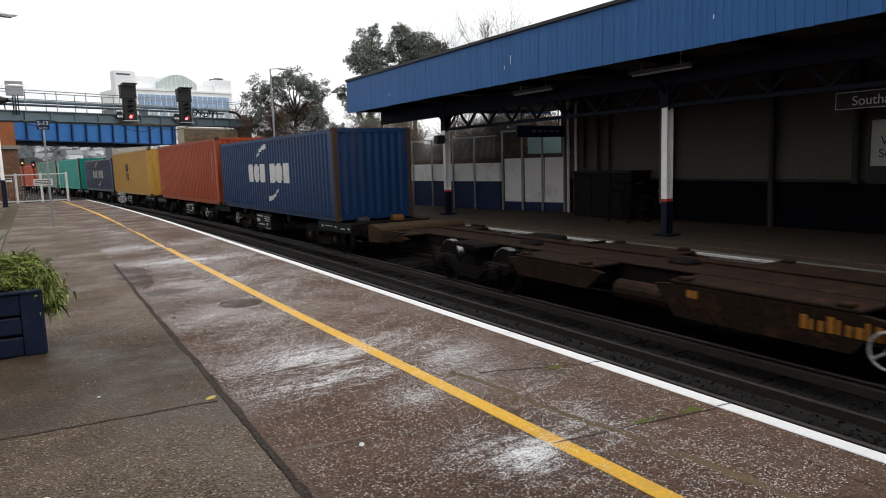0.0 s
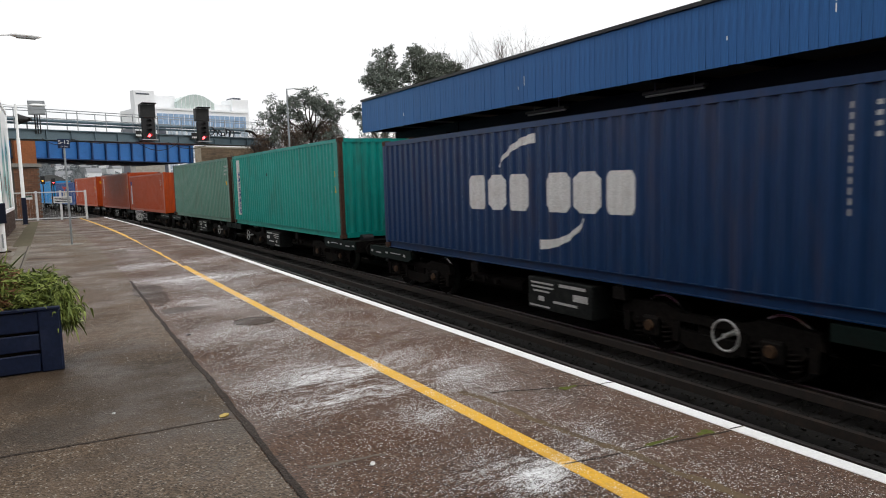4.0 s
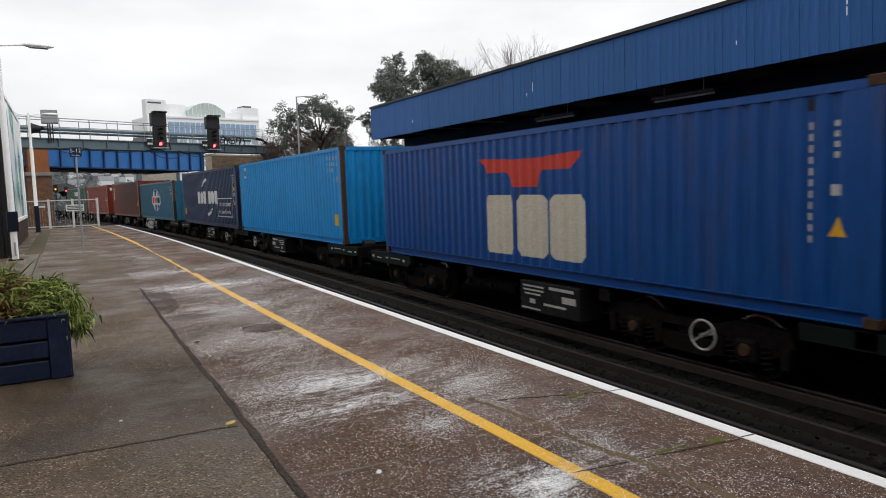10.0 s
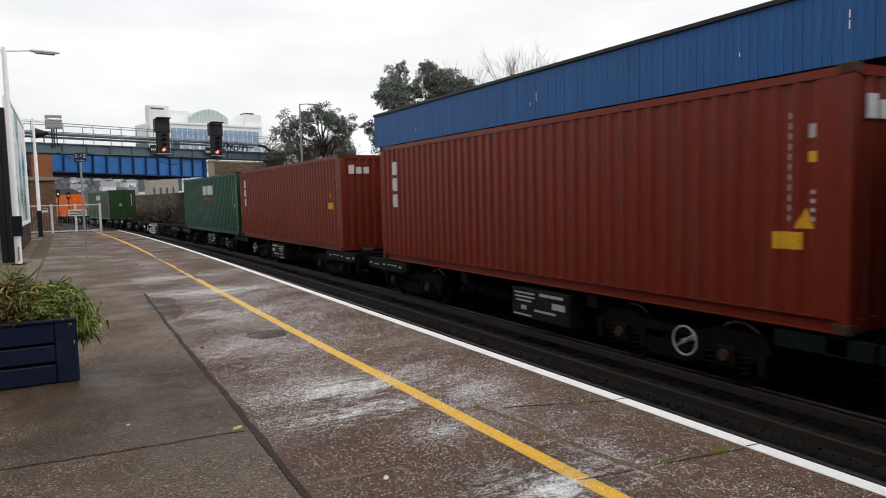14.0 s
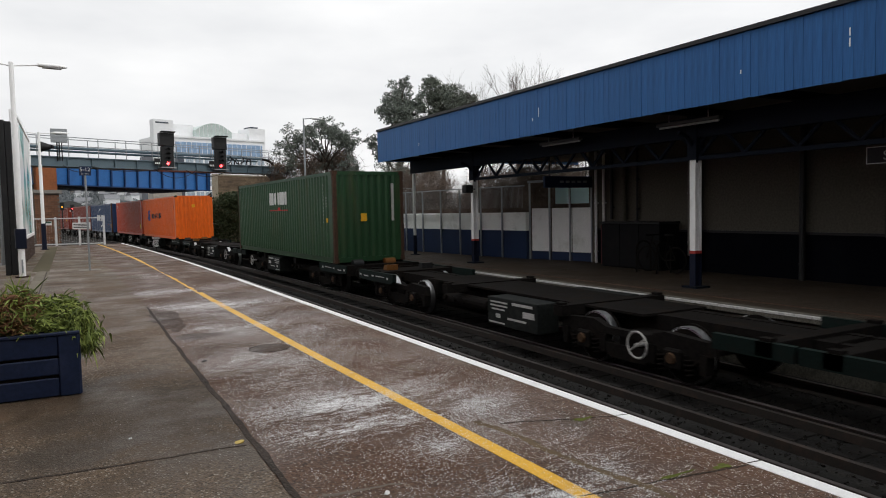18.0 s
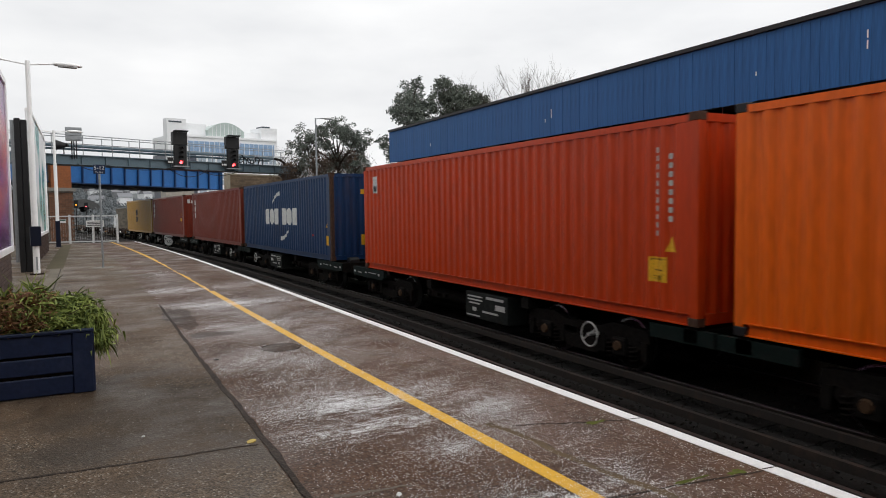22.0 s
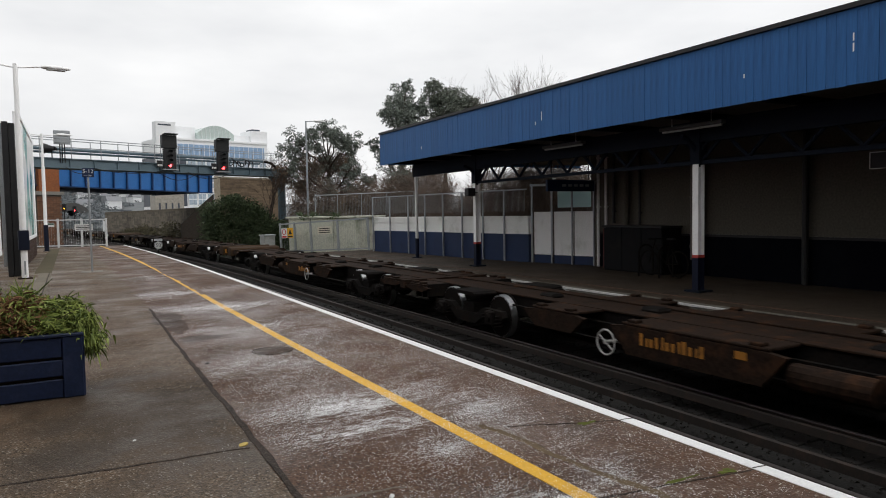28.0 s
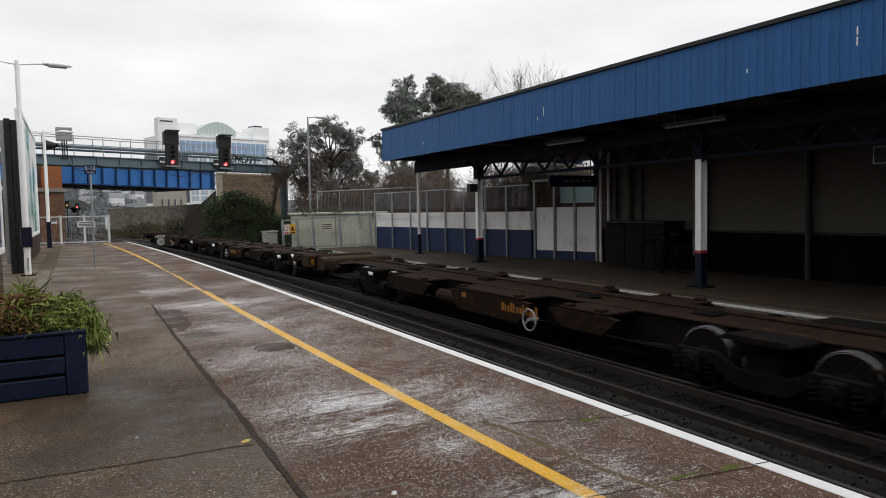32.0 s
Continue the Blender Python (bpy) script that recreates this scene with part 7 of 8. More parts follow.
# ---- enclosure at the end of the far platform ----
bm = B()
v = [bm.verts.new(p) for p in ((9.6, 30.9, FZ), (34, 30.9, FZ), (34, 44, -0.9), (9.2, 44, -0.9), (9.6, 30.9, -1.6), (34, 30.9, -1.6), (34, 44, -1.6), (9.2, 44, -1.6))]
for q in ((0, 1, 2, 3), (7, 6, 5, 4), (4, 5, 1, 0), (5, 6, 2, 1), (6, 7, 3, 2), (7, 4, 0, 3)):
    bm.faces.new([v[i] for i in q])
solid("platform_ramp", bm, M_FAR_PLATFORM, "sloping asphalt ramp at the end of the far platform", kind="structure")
# the ramp above shares the far platform's shade-darkened asphalt
M_HUT = material("mossy_concrete", (0.58, 0.58, 0.48), 0.85, 0, (0.15, 0.17, 0.10), 0.7, 1.2, 12, 0.4)
hut = thing("concrete_hut", "low mossy concrete relay hut behind a steel fence", "hut")
HM = along_beam((10.35, 36.6, -0.5), (12.75, 32.6, -0.5))
for i in range(3):
    bm = B()
    box(bm, i * 1.55 + 0.02, i * 1.55 + 1.53, 0.0, 2.2, 0, 1.95, HM)
    part("wall_panel", bevelled(bm, 0.02), M_HUT, hut)
bm = B()
box(bm, -0.1, 4.8, -0.12, 2.3, 1.953, 2.06, HM)
part("roof_slab", bevelled(bm, 0.02), M_HUT, hut)
ef = thing("enclosure_fence", "galvanised frame fence with warning signs around the hut", "fence", kind="structure")
EM = along_beam((9.86, 36.3, -0.40), (12.62, 30.7, -0.12))
for x in (0, 1.1, 2.3, 4.2, 6.2):
    bm = B()
    box(bm, x - 0.045, x + 0.045, -0.045, 0.045, -0.1, 1.62, EM)
    part("post", bm, M_GALV, ef)
for z in (0.12, 1.56):
    bm = B()
    box(bm, 0, 6.24, -0.03, 0.03, z - 0.035, z + 0.035, EM)
    part("rail", bm, M_GALV, ef)
for i in range(52):
    bm = B()
    a = EM @ Vector((0.12 + i * 0.12, 0, 0.12))
    rod(bm, a, a + Vector((0, 0, 1.44)), 0.004, n=3)
    part("mesh_wire", bm, M_GALV, ef)
for k, (x0, mt) in enumerate(((0.16, M_WHITE), (0.62, M_YELLOW))):
    bm = B()
    box(bm, x0, x0 + 0.42, -0.07, -0.05, 0.82, 1.34, EM)
    sg = solid("warning_sign", bm, mt, "yellow electrical danger sign on the fence" if k else "white prohibition sign on the fence", "sign")
    bm = B()
    if k:
        a, b, c = EM @ Vector((x0 + 0.06, -0.073, 1.0)), EM @ Vector((x0 + 0.36, -0.073, 1.0)), EM @ Vector((x0 + 0.21, -0.073, 1.28))
        bm.faces.new([bm.verts.new(p) for p in (a, b, c)])
    else:
        ring(bm, EM @ Vector((x0 + 0.21, -0.073, 1.14)), EM.to_3x3() @ Vector((0, 1, 0)), 0.13, 0.02, 20, 6)
    part("symbol", bm, M_BLACK if k else M_RED_MARK, sg)
    bm = B()
    box(bm, x0 + 0.04, x0 + 0.38, -0.075, -0.0705, 0.85, 0.93, EM)
    part("text_bar", bm, M_BLACK if k else M_RED_MARK, sg)
bm = B()
box(bm, 2.85, 3.85, -0.07, -0.05, 0.92, 1.30, EM)
pb = solid("notice", bm, M_CREAM, "pale notice plate on the enclosure fence", "notice")
bm = B()
for z in (1.0, 1.1, 1.2):
    box(bm, 2.95, 3.75, -0.075, -0.0705, z - 0.02, z + 0.02, EM)
part("text_bar", bm, M_STEEL_DARK, pb)
cab = thing("trackside_cabinet", "grey steel trackside equipment cabinet", "cabinet", at=pose(9.78, 38.9, -0.75, 0, 0, 10))
bm = B()
box(bm, -0.33, 0.33, -0.3, 0.3, 0, 1.25)
part("body", bevelled(bm, 0.02), material("cabinet_grey", (0.36, 0.37, 0.35), 0.6, 0, (0.16, 0.15, 0.13), 0.5, 2), cab)
bm = B()
box(bm, -0.37, 0.37, -0.36, 0.36, 1.25, 1.32)
part("lid", bevelled(bm, 0.015), M_GALV, cab)
bm = B()
box(bm, -0.28, 0.28, -0.312, -0.302, 0.08, 1.18)
part("door", bm, material("cabinet_door", (0.34, 0.35, 0.33), 0.6, 0, (0.14, 0.13, 0.12), 0.5, 3), cab)
# tall mesh panels behind the hut
for i in range(4):
    bm = B()
    x0, y0 = 12.2 + i * 0.72, 37.6 - i * 1.7
    x1, y1 = 12.2 + (i + 1) * 0.72, 37.6 - (i + 1) * 1.7
    ob = thing("mesh_panel", "tall galvanised mesh panel behind the hut", "fence panel", "mesh panels behind the hut")
    for a, b in (((x0, y0, -0.6), (x0, y0, 2.75)), ((x1, y1, -0.6), (x1, y1, 2.75)), ((x0, y0, 2.73), (x1, y1, 2.73)), ((x0, y0, 1.2), (x1, y1, 1.2))):
        bm = B()
        rod(bm, a, b, 0.022, n=6)
        part("frame_tube", bm, M_GALV, ob)
    for k in range(1, 16):
        bm = B()
        q = k / 16
        p = Vector((x0 + (x1 - x0) * q, y0 + (y1 - y0) * q, 1.2))
        rod(bm, p, p + Vector((0, 0, 1.5)), 0.004, n=3)
        part("mesh_wire", bm, M_GALV, ob)

# ---- an unseen block added at the back of the near platform to cut sky light ----
bm = B()
box(bm, -12, -3.4, -60, 20, -1.4, 4.4)
solid("wall_back_building", bm, M_BRICK, "plain brick station building along the back of the platform", kind="structure")

# unseen roof on posts, added to shade the foreground and nearest containers
near_canopy = thing("near_canopy", "dark boarded canopy over the near platform", "canopy", kind="structure")
bm = B()
box(bm, -3.4, 3.3, -45, 1.0, 4.0, 4.3)
part("roof", bm, M_BLACK, near_canopy)
bm = B()
box(bm, 3.3, 3.4, -45, 1.0, 3.5, 4.5)
part("fascia", bm, M_BLUE, near_canopy)
bm = B()
box(bm, -3.4, 3.4, 1.0, 1.1, 3.5, 4.5)
part("end_fascia", bm, M_BLUE, near_canopy)
for y in (-7.0, -16.0, -25.0):
    bm = B()
    rod(bm, (1.6, y, 0.0), (1.6, y, 4.0), 0.1, n=12)
    part("post", bm, M_COLW, near_canopy)


# ---- trees, bushes and the town behind ----
M_BARK = material("dark_bark", (0.055, 0.042, 0.032), 0.9, 0, (0.03, 0.025, 0.02), 0.6, 4, 20, 0.4)
M_TWIG = material("winter_twigs", (0.085, 0.060, 0.048), 0.9, 0, (0.05, 0.04, 0.03), 0.5, 4, 20, 0.2)


M_EVERGREEN = foliage_material("dark_evergreen_leaf", (0.070, 0.084, 0.073), (0.20, 0.225, 0.19))
M_EVERGREEN2 = foliage_material("grey_green_leaf", (0.075, 0.088, 0.073), (0.19, 0.21, 0.17))
M_BROWNLEAF = foliage_material("brown_winter_leaf", (0.10, 0.068, 0.050), (0.20, 0.145, 0.10))
M_BROWNTWIG = foliage_material("brown_twig_haze", (0.055, 0.040, 0.031), (0.14, 0.10, 0.075))
M_IVY = foliage_material("ivy_leaf", (0.026, 0.042, 0.020), (0.085, 0.115, 0.052))
M_SCRUB = foliage_material("scrub_leaf", (0.06, 0.052, 0.032), (0.12, 0.11, 0.06))


def leaf_mesh(name, clumps, per, size, mat, seed, squash=0.8):
    """Many small leaf cards gathered in clumps; each clump is (x, y, z, radius)."""
    rnd = np.random.RandomState(seed)
    vs, fs = [], []
    for cx, cy, cz, r in clumps:
        n = int(per * r * r) + 6
        d = rnd.normal(size=(n, 3))
        d /= np.linalg.norm(d, axis=1)[:, None]
        rad = r * (0.15 + 0.95 * rnd.rand(n) ** 0.55)
        c = d * rad[:, None] * np.array([1, 1, squash]) + np.array([cx, cy, cz])
        a = rnd.normal(size=(n, 3))
        a /= np.linalg.norm(a, axis=1)[:, None]
        b = np.cross(a, rnd.normal(size=(n, 3)))
        b /= np.linalg.norm(b, axis=1)[:, None]
        s = size * (0.6 + 0.8 * rnd.rand(n))[:, None]
        base = len(vs)
        quad = np.stack([c - a * s - b * s * 0.45, c + a * s * 0.2 - b * s * 0.5, c + a * s, c - a * s * 0.1 + b * s * 0.5], 1)
        for k in range(n):
            i = base + 4 * k
            fs.append((i, i + 1, i + 2, i + 3))
        vs.extend(quad.reshape(-1, 3).tolist())
    me = bpy.data.meshes.new(name)
    me.from_pydata(vs, [], fs)
    me.materials.append(mat)
    return me


def limb(bm, a, b, r0, r1, rnd, bend=0.12, n=4):
    a, b = Vector(a), Vector(b)
    prev, rp = a, r0
    L = (b - a).length
    for k in range(1, n + 1):
        q = k / n
        p = a.lerp(b, q)
        if k < n:
            p += Vector((rnd.uniform(-1, 1), rnd.uniform(-1, 1), rnd.uniform(-0.5, 0.5))) * L * bend * 0.5
        r = r0 + (r1 - r0) * q
        rod(bm, prev, p, rp, r, n=6, caps=False)
        prev, rp = p, r


def twig_mesh(name, clumps, per, length, mat, seed, width=0.009, up=0.5):
    """Fine bare twigs as thin three-sided slivers gathered in clumps."""
    rnd = np.random.RandomState(seed)
    vs, fs = [], []
    for cx, cy, cz, r in clumps:
        n = int(per * r * r) + 4
        d = rnd.normal(size=(n, 3)) + np.array([0, 0, up])
        d /= np.linalg.norm(d, axis=1)[:, None]
        o = rnd.normal(size=(n, 3)) * r * 0.45 + np.array([cx, cy, cz])
        L = length * (0.5 + rnd.rand(n))[:, None]
        u = np.cross(d, rnd.normal(size=(n, 3)))
        u /= np.linalg.norm(u, axis=1)[:, None]
        v = np.cross(d, u)
        w = width * (0.5 + rnd.rand(n))[:, None]
        bend = rnd.normal(size=(n, 3)) * 0.12 * L
        base = len(vs)
        tri = np.stack([o - d * L / 2 + u * w, o - d * L / 2 - u * w * 0.5 + v * w, o - d * L / 2 - u * w * 0.5 - v * w, o + d * L / 2 + bend], 1)
        for k in range(n):
            i = base + 4 * k
            fs.extend(((i, i + 1, i + 3), (i + 1, i + 2, i + 3), (i + 2, i, i + 3)))
        vs.extend(tri.reshape(-1, 3).tolist())
    me = bpy.data.meshes.new(name)
    me.from_pydata(vs, [], fs)
    me.materials.append(mat)
    return me


def evergreen(x, y, z0, clumps, label, mat, seed, per=720, size=0.062, trunk=0.22, brown=None):
    """A tapered trunk with limbs that reach each tuft of the crown. Tufts are (x, z, radius) in the world."""
    rnd = random.Random(seed)
    t = thing("tree", label, "tree", "trees behind the station", at=Matrix.Translation((x, y, z0)))

    def local(c):
        return (c[0] - x, rnd.uniform(-1.3, 1.3), c[1] - z0, c[2] * 1.18)

    tufts = [local(c) for c in clumps]
    top = max(c[2] for c in tufts)
    lean = sum(c[0] for c in tufts) / len(tufts)
    bm = B()
    limb(bm, (0, 0, 0), (lean * 0.5, 0.1, top * 0.5), trunk, trunk * 0.6, rnd, 0.05, 5)
    limb(bm, (lean * 0.5, 0.1, top * 0.5), (lean, 0, top * 0.9), trunk * 0.6, 0.04, rnd, 0.08, 4)
    part("trunk", bm, M_BARK, t)
    for c in tufts:
        bm = B()
        q = max(0.15, min(0.85, c[2] / top - 0.22))
        limb(bm, (lean * q, 0.05, top * q), c[:3], trunk * 0.3, 0.02, rnd)
        part("limb", bm, M_BARK, t)
    sub = []
    for cx, cy, cz, r in tufts:
        for _ in range(24):
            d = Vector((rnd.gauss(0, 1), rnd.gauss(0, 1), rnd.gauss(0, 1))).normalized() * rnd.uniform(0.35, 1.0)
            sub.append((cx + d.x * r, cy + d.y * r, cz + d.z * r * 0.95, r * rnd.uniform(0.20, 0.42)))
    part("crown", leaf_mesh("crown", sub, per, size, mat, seed), None, t)
    tagged(part("twig_haze", twig_mesh("twigs", [(a, b, c, r * 0.8) for a, b, c, r in tufts], 40, 0.4, M_BARK, seed + 2), None, t), kind="stuff")
    if brown:
        low = [local(c) for c in brown]
        tagged(part("brown_brush", twig_mesh("twigs", low, 600, 0.75, M_BROWNTWIG, seed + 3), None, t), kind="stuff")
        sub = []
        for cx, cy, cz, r in low:
            for _ in range(9):
                d = Vector((rnd.gauss(0, 1), rnd.gauss(0, 1), rnd.gauss(0, 1))).normalized() * rnd.uniform(0.3, 1.1)
                sub.append((cx + d.x * r, cy + d.y * r, cz + d.z * r, r * rnd.uniform(0.18, 0.35)))
        tagged(part("brown_leafage", leaf_mesh("leaves", sub, 430, 0.065, M_BROWNLEAF, seed + 4), None, t), kind="stuff")
    return t


def bare_tree(x, y, z0, H, spread, label, seed, fork=0.25, depth=5, r0=0.16):
    rnd = random.Random(seed)
    t = thing("bare_tree", label, "tree", "trees behind the station", at=Matrix.Translation((x, y, z0)))
    trunk, twigs = B(), B()

    def grow(a, d, L, r, k):
        b = a + d * L
        rod(trunk if k < 2 else twigs, a, b, r, r * 0.68, n=5 if k < 2 else 4, caps=False)
        if k >= depth:
            return
        for _ in range(3 if k else 4):
            nd = (d + Vector((rnd.gauss(0, spread), rnd.gauss(0, spread), rnd.uniform(-0.02, 0.3)))).normalized()
            grow(a + d * L * rnd.uniform(0.6, 1.0), nd, L * rnd.uniform(0.6, 0.8), r * 0.55, k + 1)

    grow(Vector((0, 0, 0)), Vector((0, 0, 1)), H * fork, r0, 0)
    part("trunk", trunk, M_BARK, t)
    tagged(part("twig_crown", twigs, M_TWIG, t), kind="stuff")
    return t


evergreen(16.9, 48, -1.4, [(16.24, 7.56, 0.85), (17.3, 7.77, 0.75), (14.5, 7.0, 0.8), (13.97, 6.2, 0.7), (18.73, 7.14, 0.75), (18.5, 6.3, 0.75), (17.45, 6.6, 0.6), (15.7, 6.5, 0.7),
                            (15.0, 5.9, 0.6), (20.0, 4.1, 0.65), (19.2, 4.9, 0.45), (16.8, 7.0, 0.6), (14.2, 5.0, 0.7), (15.2, 7.3, 0.5), (15.6, 4.6, 0.7), (16.6, 5.4, 0.7), (17.9, 4.9, 0.75), (16.3, 3.4, 0.7), (18.3, 3.5, 0.7), (14.8, 3.8, 0.6)],
          "tall feathery evergreen tree with gaps of sky in its crown", M_EVERGREEN, 5,
          brown=[(15.0, 5.0, 0.9), (16.5, 4.9, 1.0), (18.1, 4.6, 1.0), (15.6, 3.7, 1.0), (17.35, 3.2, 1.0), (14.7, 3.2, 0.9), (13.9, 4.4, 0.9), (19.0, 3.2, 0.9), (17.4, 5.6, 0.8), (18.6, 5.5, 0.6), (16.0, 2.0, 1.1), (18.0, 2.0, 1.1), (14.2, 2.0, 1.0)])
evergreen(18.8, 40, -0.6, [(18.0, 8.13, 0.75), (19.4, 9.1, 0.8), (17.6, 7.6, 0.6), (19.8, 7.5, 0.75), (18.5, 6.9, 0.75), (17.2, 5.2, 0.45), (17.4, 6.1, 0.5), (18.0, 3.8, 0.85), (19.2, 3.7, 0.85),
                            (19.3, 9.7, 0.4), (18.9, 8.3, 0.65), (19.9, 8.5, 0.6), (19.4, 6.6, 0.8), (18.3, 5.3, 0.8), (20.2, 5.3, 0.9), (18.9, 7.7, 0.5)],
          "tall feathery evergreen tree rising above the canopy", M_EVERGREEN, 8, brown=[(20.4, 4.2, 0.9), (19.6, 2.6, 1.0), (18.2, 2.4, 0.9), (21.2, 3.2, 1.0)])
evergreen(22.5, 41, -0.6, [(21.9, 9.6, 0.85), (21.5, 8.7, 0.75), (23.3, 9.5, 0.75), (23.9, 8.8, 0.65), (22.5, 8.7, 1.0), (21.85, 7.9, 0.8), (23.3, 7.8, 0.85), (21.9, 10.2, 0.45), (22.6, 9.5, 0.7), (23.0, 8.6, 0.8),
                            (22.4, 7.2, 0.9), (24.1, 8.0, 0.6), (22.0, 6.2, 0.9), (23.4, 6.6, 0.9)],
          "broad rounded evergreen tree behind the canopy", M_EVERGREEN2, 12, per=860, brown=[(25.1, 8.8, 0.5), (24.9, 8.2, 0.5)])
bare_tree(27.9, 40, -0.8, 13.6, 0.33, "tall bare winter tree with fine upright twigs", 21, 0.36, 6, 0.12)
bare_tree(24.9, 40.5, -0.8, 12.2, 0.36, "bare winter tree with spreading twigs", 23, 0.36, 6, 0.11)
bare_tree(13.3, 52, -1.4, 10.5, 0.42, "small bare tree beside the signal gantry", 31, 0.30, 6, 0.1)
rs = random.Random(76)
for i, (x, y, h) in enumerate(((16.2, 36, 5.6), (18.4, 33, 5.4), (20.8, 31, 5.6), (17.6, 28, 5.4), (20.0, 26, 5.6), (22.5, 27, 6.0), (24.5, 30, 6.2), (15.0, 42, 5.6), (16.0, 31, 5.0), (19.0, 23.5, 5.4), (17.0, 24.5, 4.8))):
    b_ = bare_tree(x, y, -0.7, h, 0.6, "brown bushy winter shrub behind the wall", 40 + i, 0.24, 5, 0.06)
    cl = [(rs.uniform(-1.3, 1.3), rs.uniform(-1.2, 1.2), rs.uniform(0.4, 4.2), rs.uniform(0.6, 1.0)) for _ in range(13)]
    tagged(part("brown_brush", twig_mesh("twigs", cl, 380, 0.8, M_BROWNTWIG, 140 + i), None, b_), kind="stuff")
scr = []
rs = random.Random(77)
for _ in range(70):
    q = rs.random()
    scr.append((14.4 + q * 9 + rs.uniform(-0.2, 2.5), 40 - q * 17 + rs.uniform(-1, 1), rs.uniform(-0.2, 2.6), rs.uniform(0.5, 1.0)))
tagged(part("winter_scrub", leaf_mesh("winter_scrub", scr, 90, 0.08, M_BROWNLEAF, 78), None), "brown winter scrub behind the fence", "shrubs", kind="stuff")
tagged(part("winter_brush", twig_mesh("winter_brush", scr, 420, 0.8, M_BROWNTWIG, 79), None), "tangled brown winter brushwood behind the fence", "shrubs", kind="stuff")

# ivy-covered bank by the bridge
ivy = []
rs = random.Random(9)
for _ in range(310):
    q = rs.random()
    top = (1.5 + 2.0 * math.sin(math.pi * min(1, q * 1.15 + 0.12)) ** 0.6)
    ivy.append((9.0 + q * 5.6 + rs.uniform(-0.25, 0.25), 54.4 - q * 3.0 + rs.uniform(-1.0, 1.0), -1.3 + (top + 0.8) * rs.random() ** 0.7, rs.uniform(0.4, 0.75)))
hedge = thing("ivy_bank", "dark green ivy and bramble bank beside the bridge", "bush")
bm = B()
rs2 = random.Random(10)
for k in range(14):
    p = Vector((10.0 + k * 0.28, 55.2 - k * 0.28, -1.45))
    limb(bm, p, p + Vector((rs2.uniform(-0.5, 0.5), rs2.uniform(-0.5, 0.5), rs2.uniform(1.5, 2.8))), 0.05, 0.015, rs2)
part("stem", bm, M_BARK, hedge)
part("foliage", leaf_mesh("leaves", ivy, 330, 0.075, M_IVY, 9), None, hedge)
low = []
for _ in range(170):
    s = 64 + 44 * rs.random()
    p, _a = along(11.4 + rs.uniform(-0.5, 0.6), s)
    hump = 1.4 * math.exp(-((s - 70) / 5) ** 2) + 0.9 * math.exp(-((s - 84) / 9) ** 2)
    low.append((p.x, p.y, -1.3 + (0.7 + 1.25 * hump) * rs.random(), rs.uniform(0.35, 0.7)))
for _ in range(14):
    low.append((rs.uniform(9.4, 10.4), rs.uniform(39.5, 47), rs.uniform(-1.3, -0.9), rs.uniform(0.25, 0.45)))
tagged(part("bramble_scrub", leaf_mesh("bramble_scrub", low, 140, 0.10, M_SCRUB, 91), None), "brown-green brambles along the retaining wall", "shrubs", kind="stuff")
weeds = []
for _ in range(26):
    weeds.append((rs.uniform(10.6, 12.6), rs.uniform(33.5, 37.5), rs.uniform(1.45, 1.7), rs.uniform(0.1, 0.28)))
tagged(part("ivy_fringe", leaf_mesh("ivy_fringe", weeds, 300, 0.06, M_IVY, 92), None), "ivy fringe over the hut roof", "ivy", kind="stuff")

# ---- office block ----
M_OFFICE = material("office_white_cladding", (0.86, 0.87, 0.88), 0.5, 0, (0.72, 0.73, 0.74), 0.3, 0.1, 2, 0.0, 0.96)
M_OFFICE_B = material("office_blue_glazing", (0.30, 0.44, 0.64), 0.35, 0, (0.24, 0.36, 0.54), 0.4, 0.3, 2, 0.02)
M_OFFICE_D = material("office_dark_band", (0.075, 0.085, 0.11), 0.4, 0, (0.06, 0.07, 0.08), 0.4, 0.2, 2, 0.02)
M_OFFICE_G = material("office_window_glass", (0.42, 0.50, 0.58), 0.15, 0, (0.30, 0.37, 0.45), 0.4, 0.2, 2, 0.0)
off = thing("office_building", "white and blue office block with a curved roof behind the bridge", "building")
OM = pose(16.2, 154, -1.4, 0, 0, 14)


def obox(name, mat, x0, x1, y0, y1, z0, z1, parent=None):
    bm = B()
    box(bm, x0, x1, y0, y1, z0, z1, OM)
    return part(name, bm, mat, parent or off)


obox("wall", M_OFFICE, 0, 25.8, 0, 8, 0, 16.2)
obox("upper_storey", M_OFFICE, 0, 25.2, 0, 8, 16.2, 19.3)
obox("blue_band", M_OFFICE_B, 4.6, 24.6, -0.12, -0.003, 15.9, 18.5)
for k in range(17):
    obox("mullion", M_OFFICE, 5.7 + 1.15 * k, 5.78 + 1.15 * k, -0.17, -0.125, 15.9, 18.5)
obox("parapet", M_OFFICE, 3.9, 25.4, -0.25, 8, 19.3, 19.75)
obox("stair_tower", M_OFFICE, 0.1, 4.2, -0.3, 1.8, 0, 22.9)
obox("tower_mark", M_OFFICE_D, 0.5, 3.2, -0.34, -0.305, 22.1, 22.4)
obox("roof_house", M_OFFICE, 4.2, 9.4, 2, 8, 19.75, 22.4)
obox("roof_house", M_OFFICE, 17.6, 22.4, 1.5, 8, 19.75, 21.2)
obox("lift_tower", M_OFFICE, 21.8, 25.8, 0.6, 6, 16, 22.4)
obox("lift_cap", M_OFFICE_D, 22.3, 24.2, 1.0, 4, 22.4, 22.8)
bm = B()
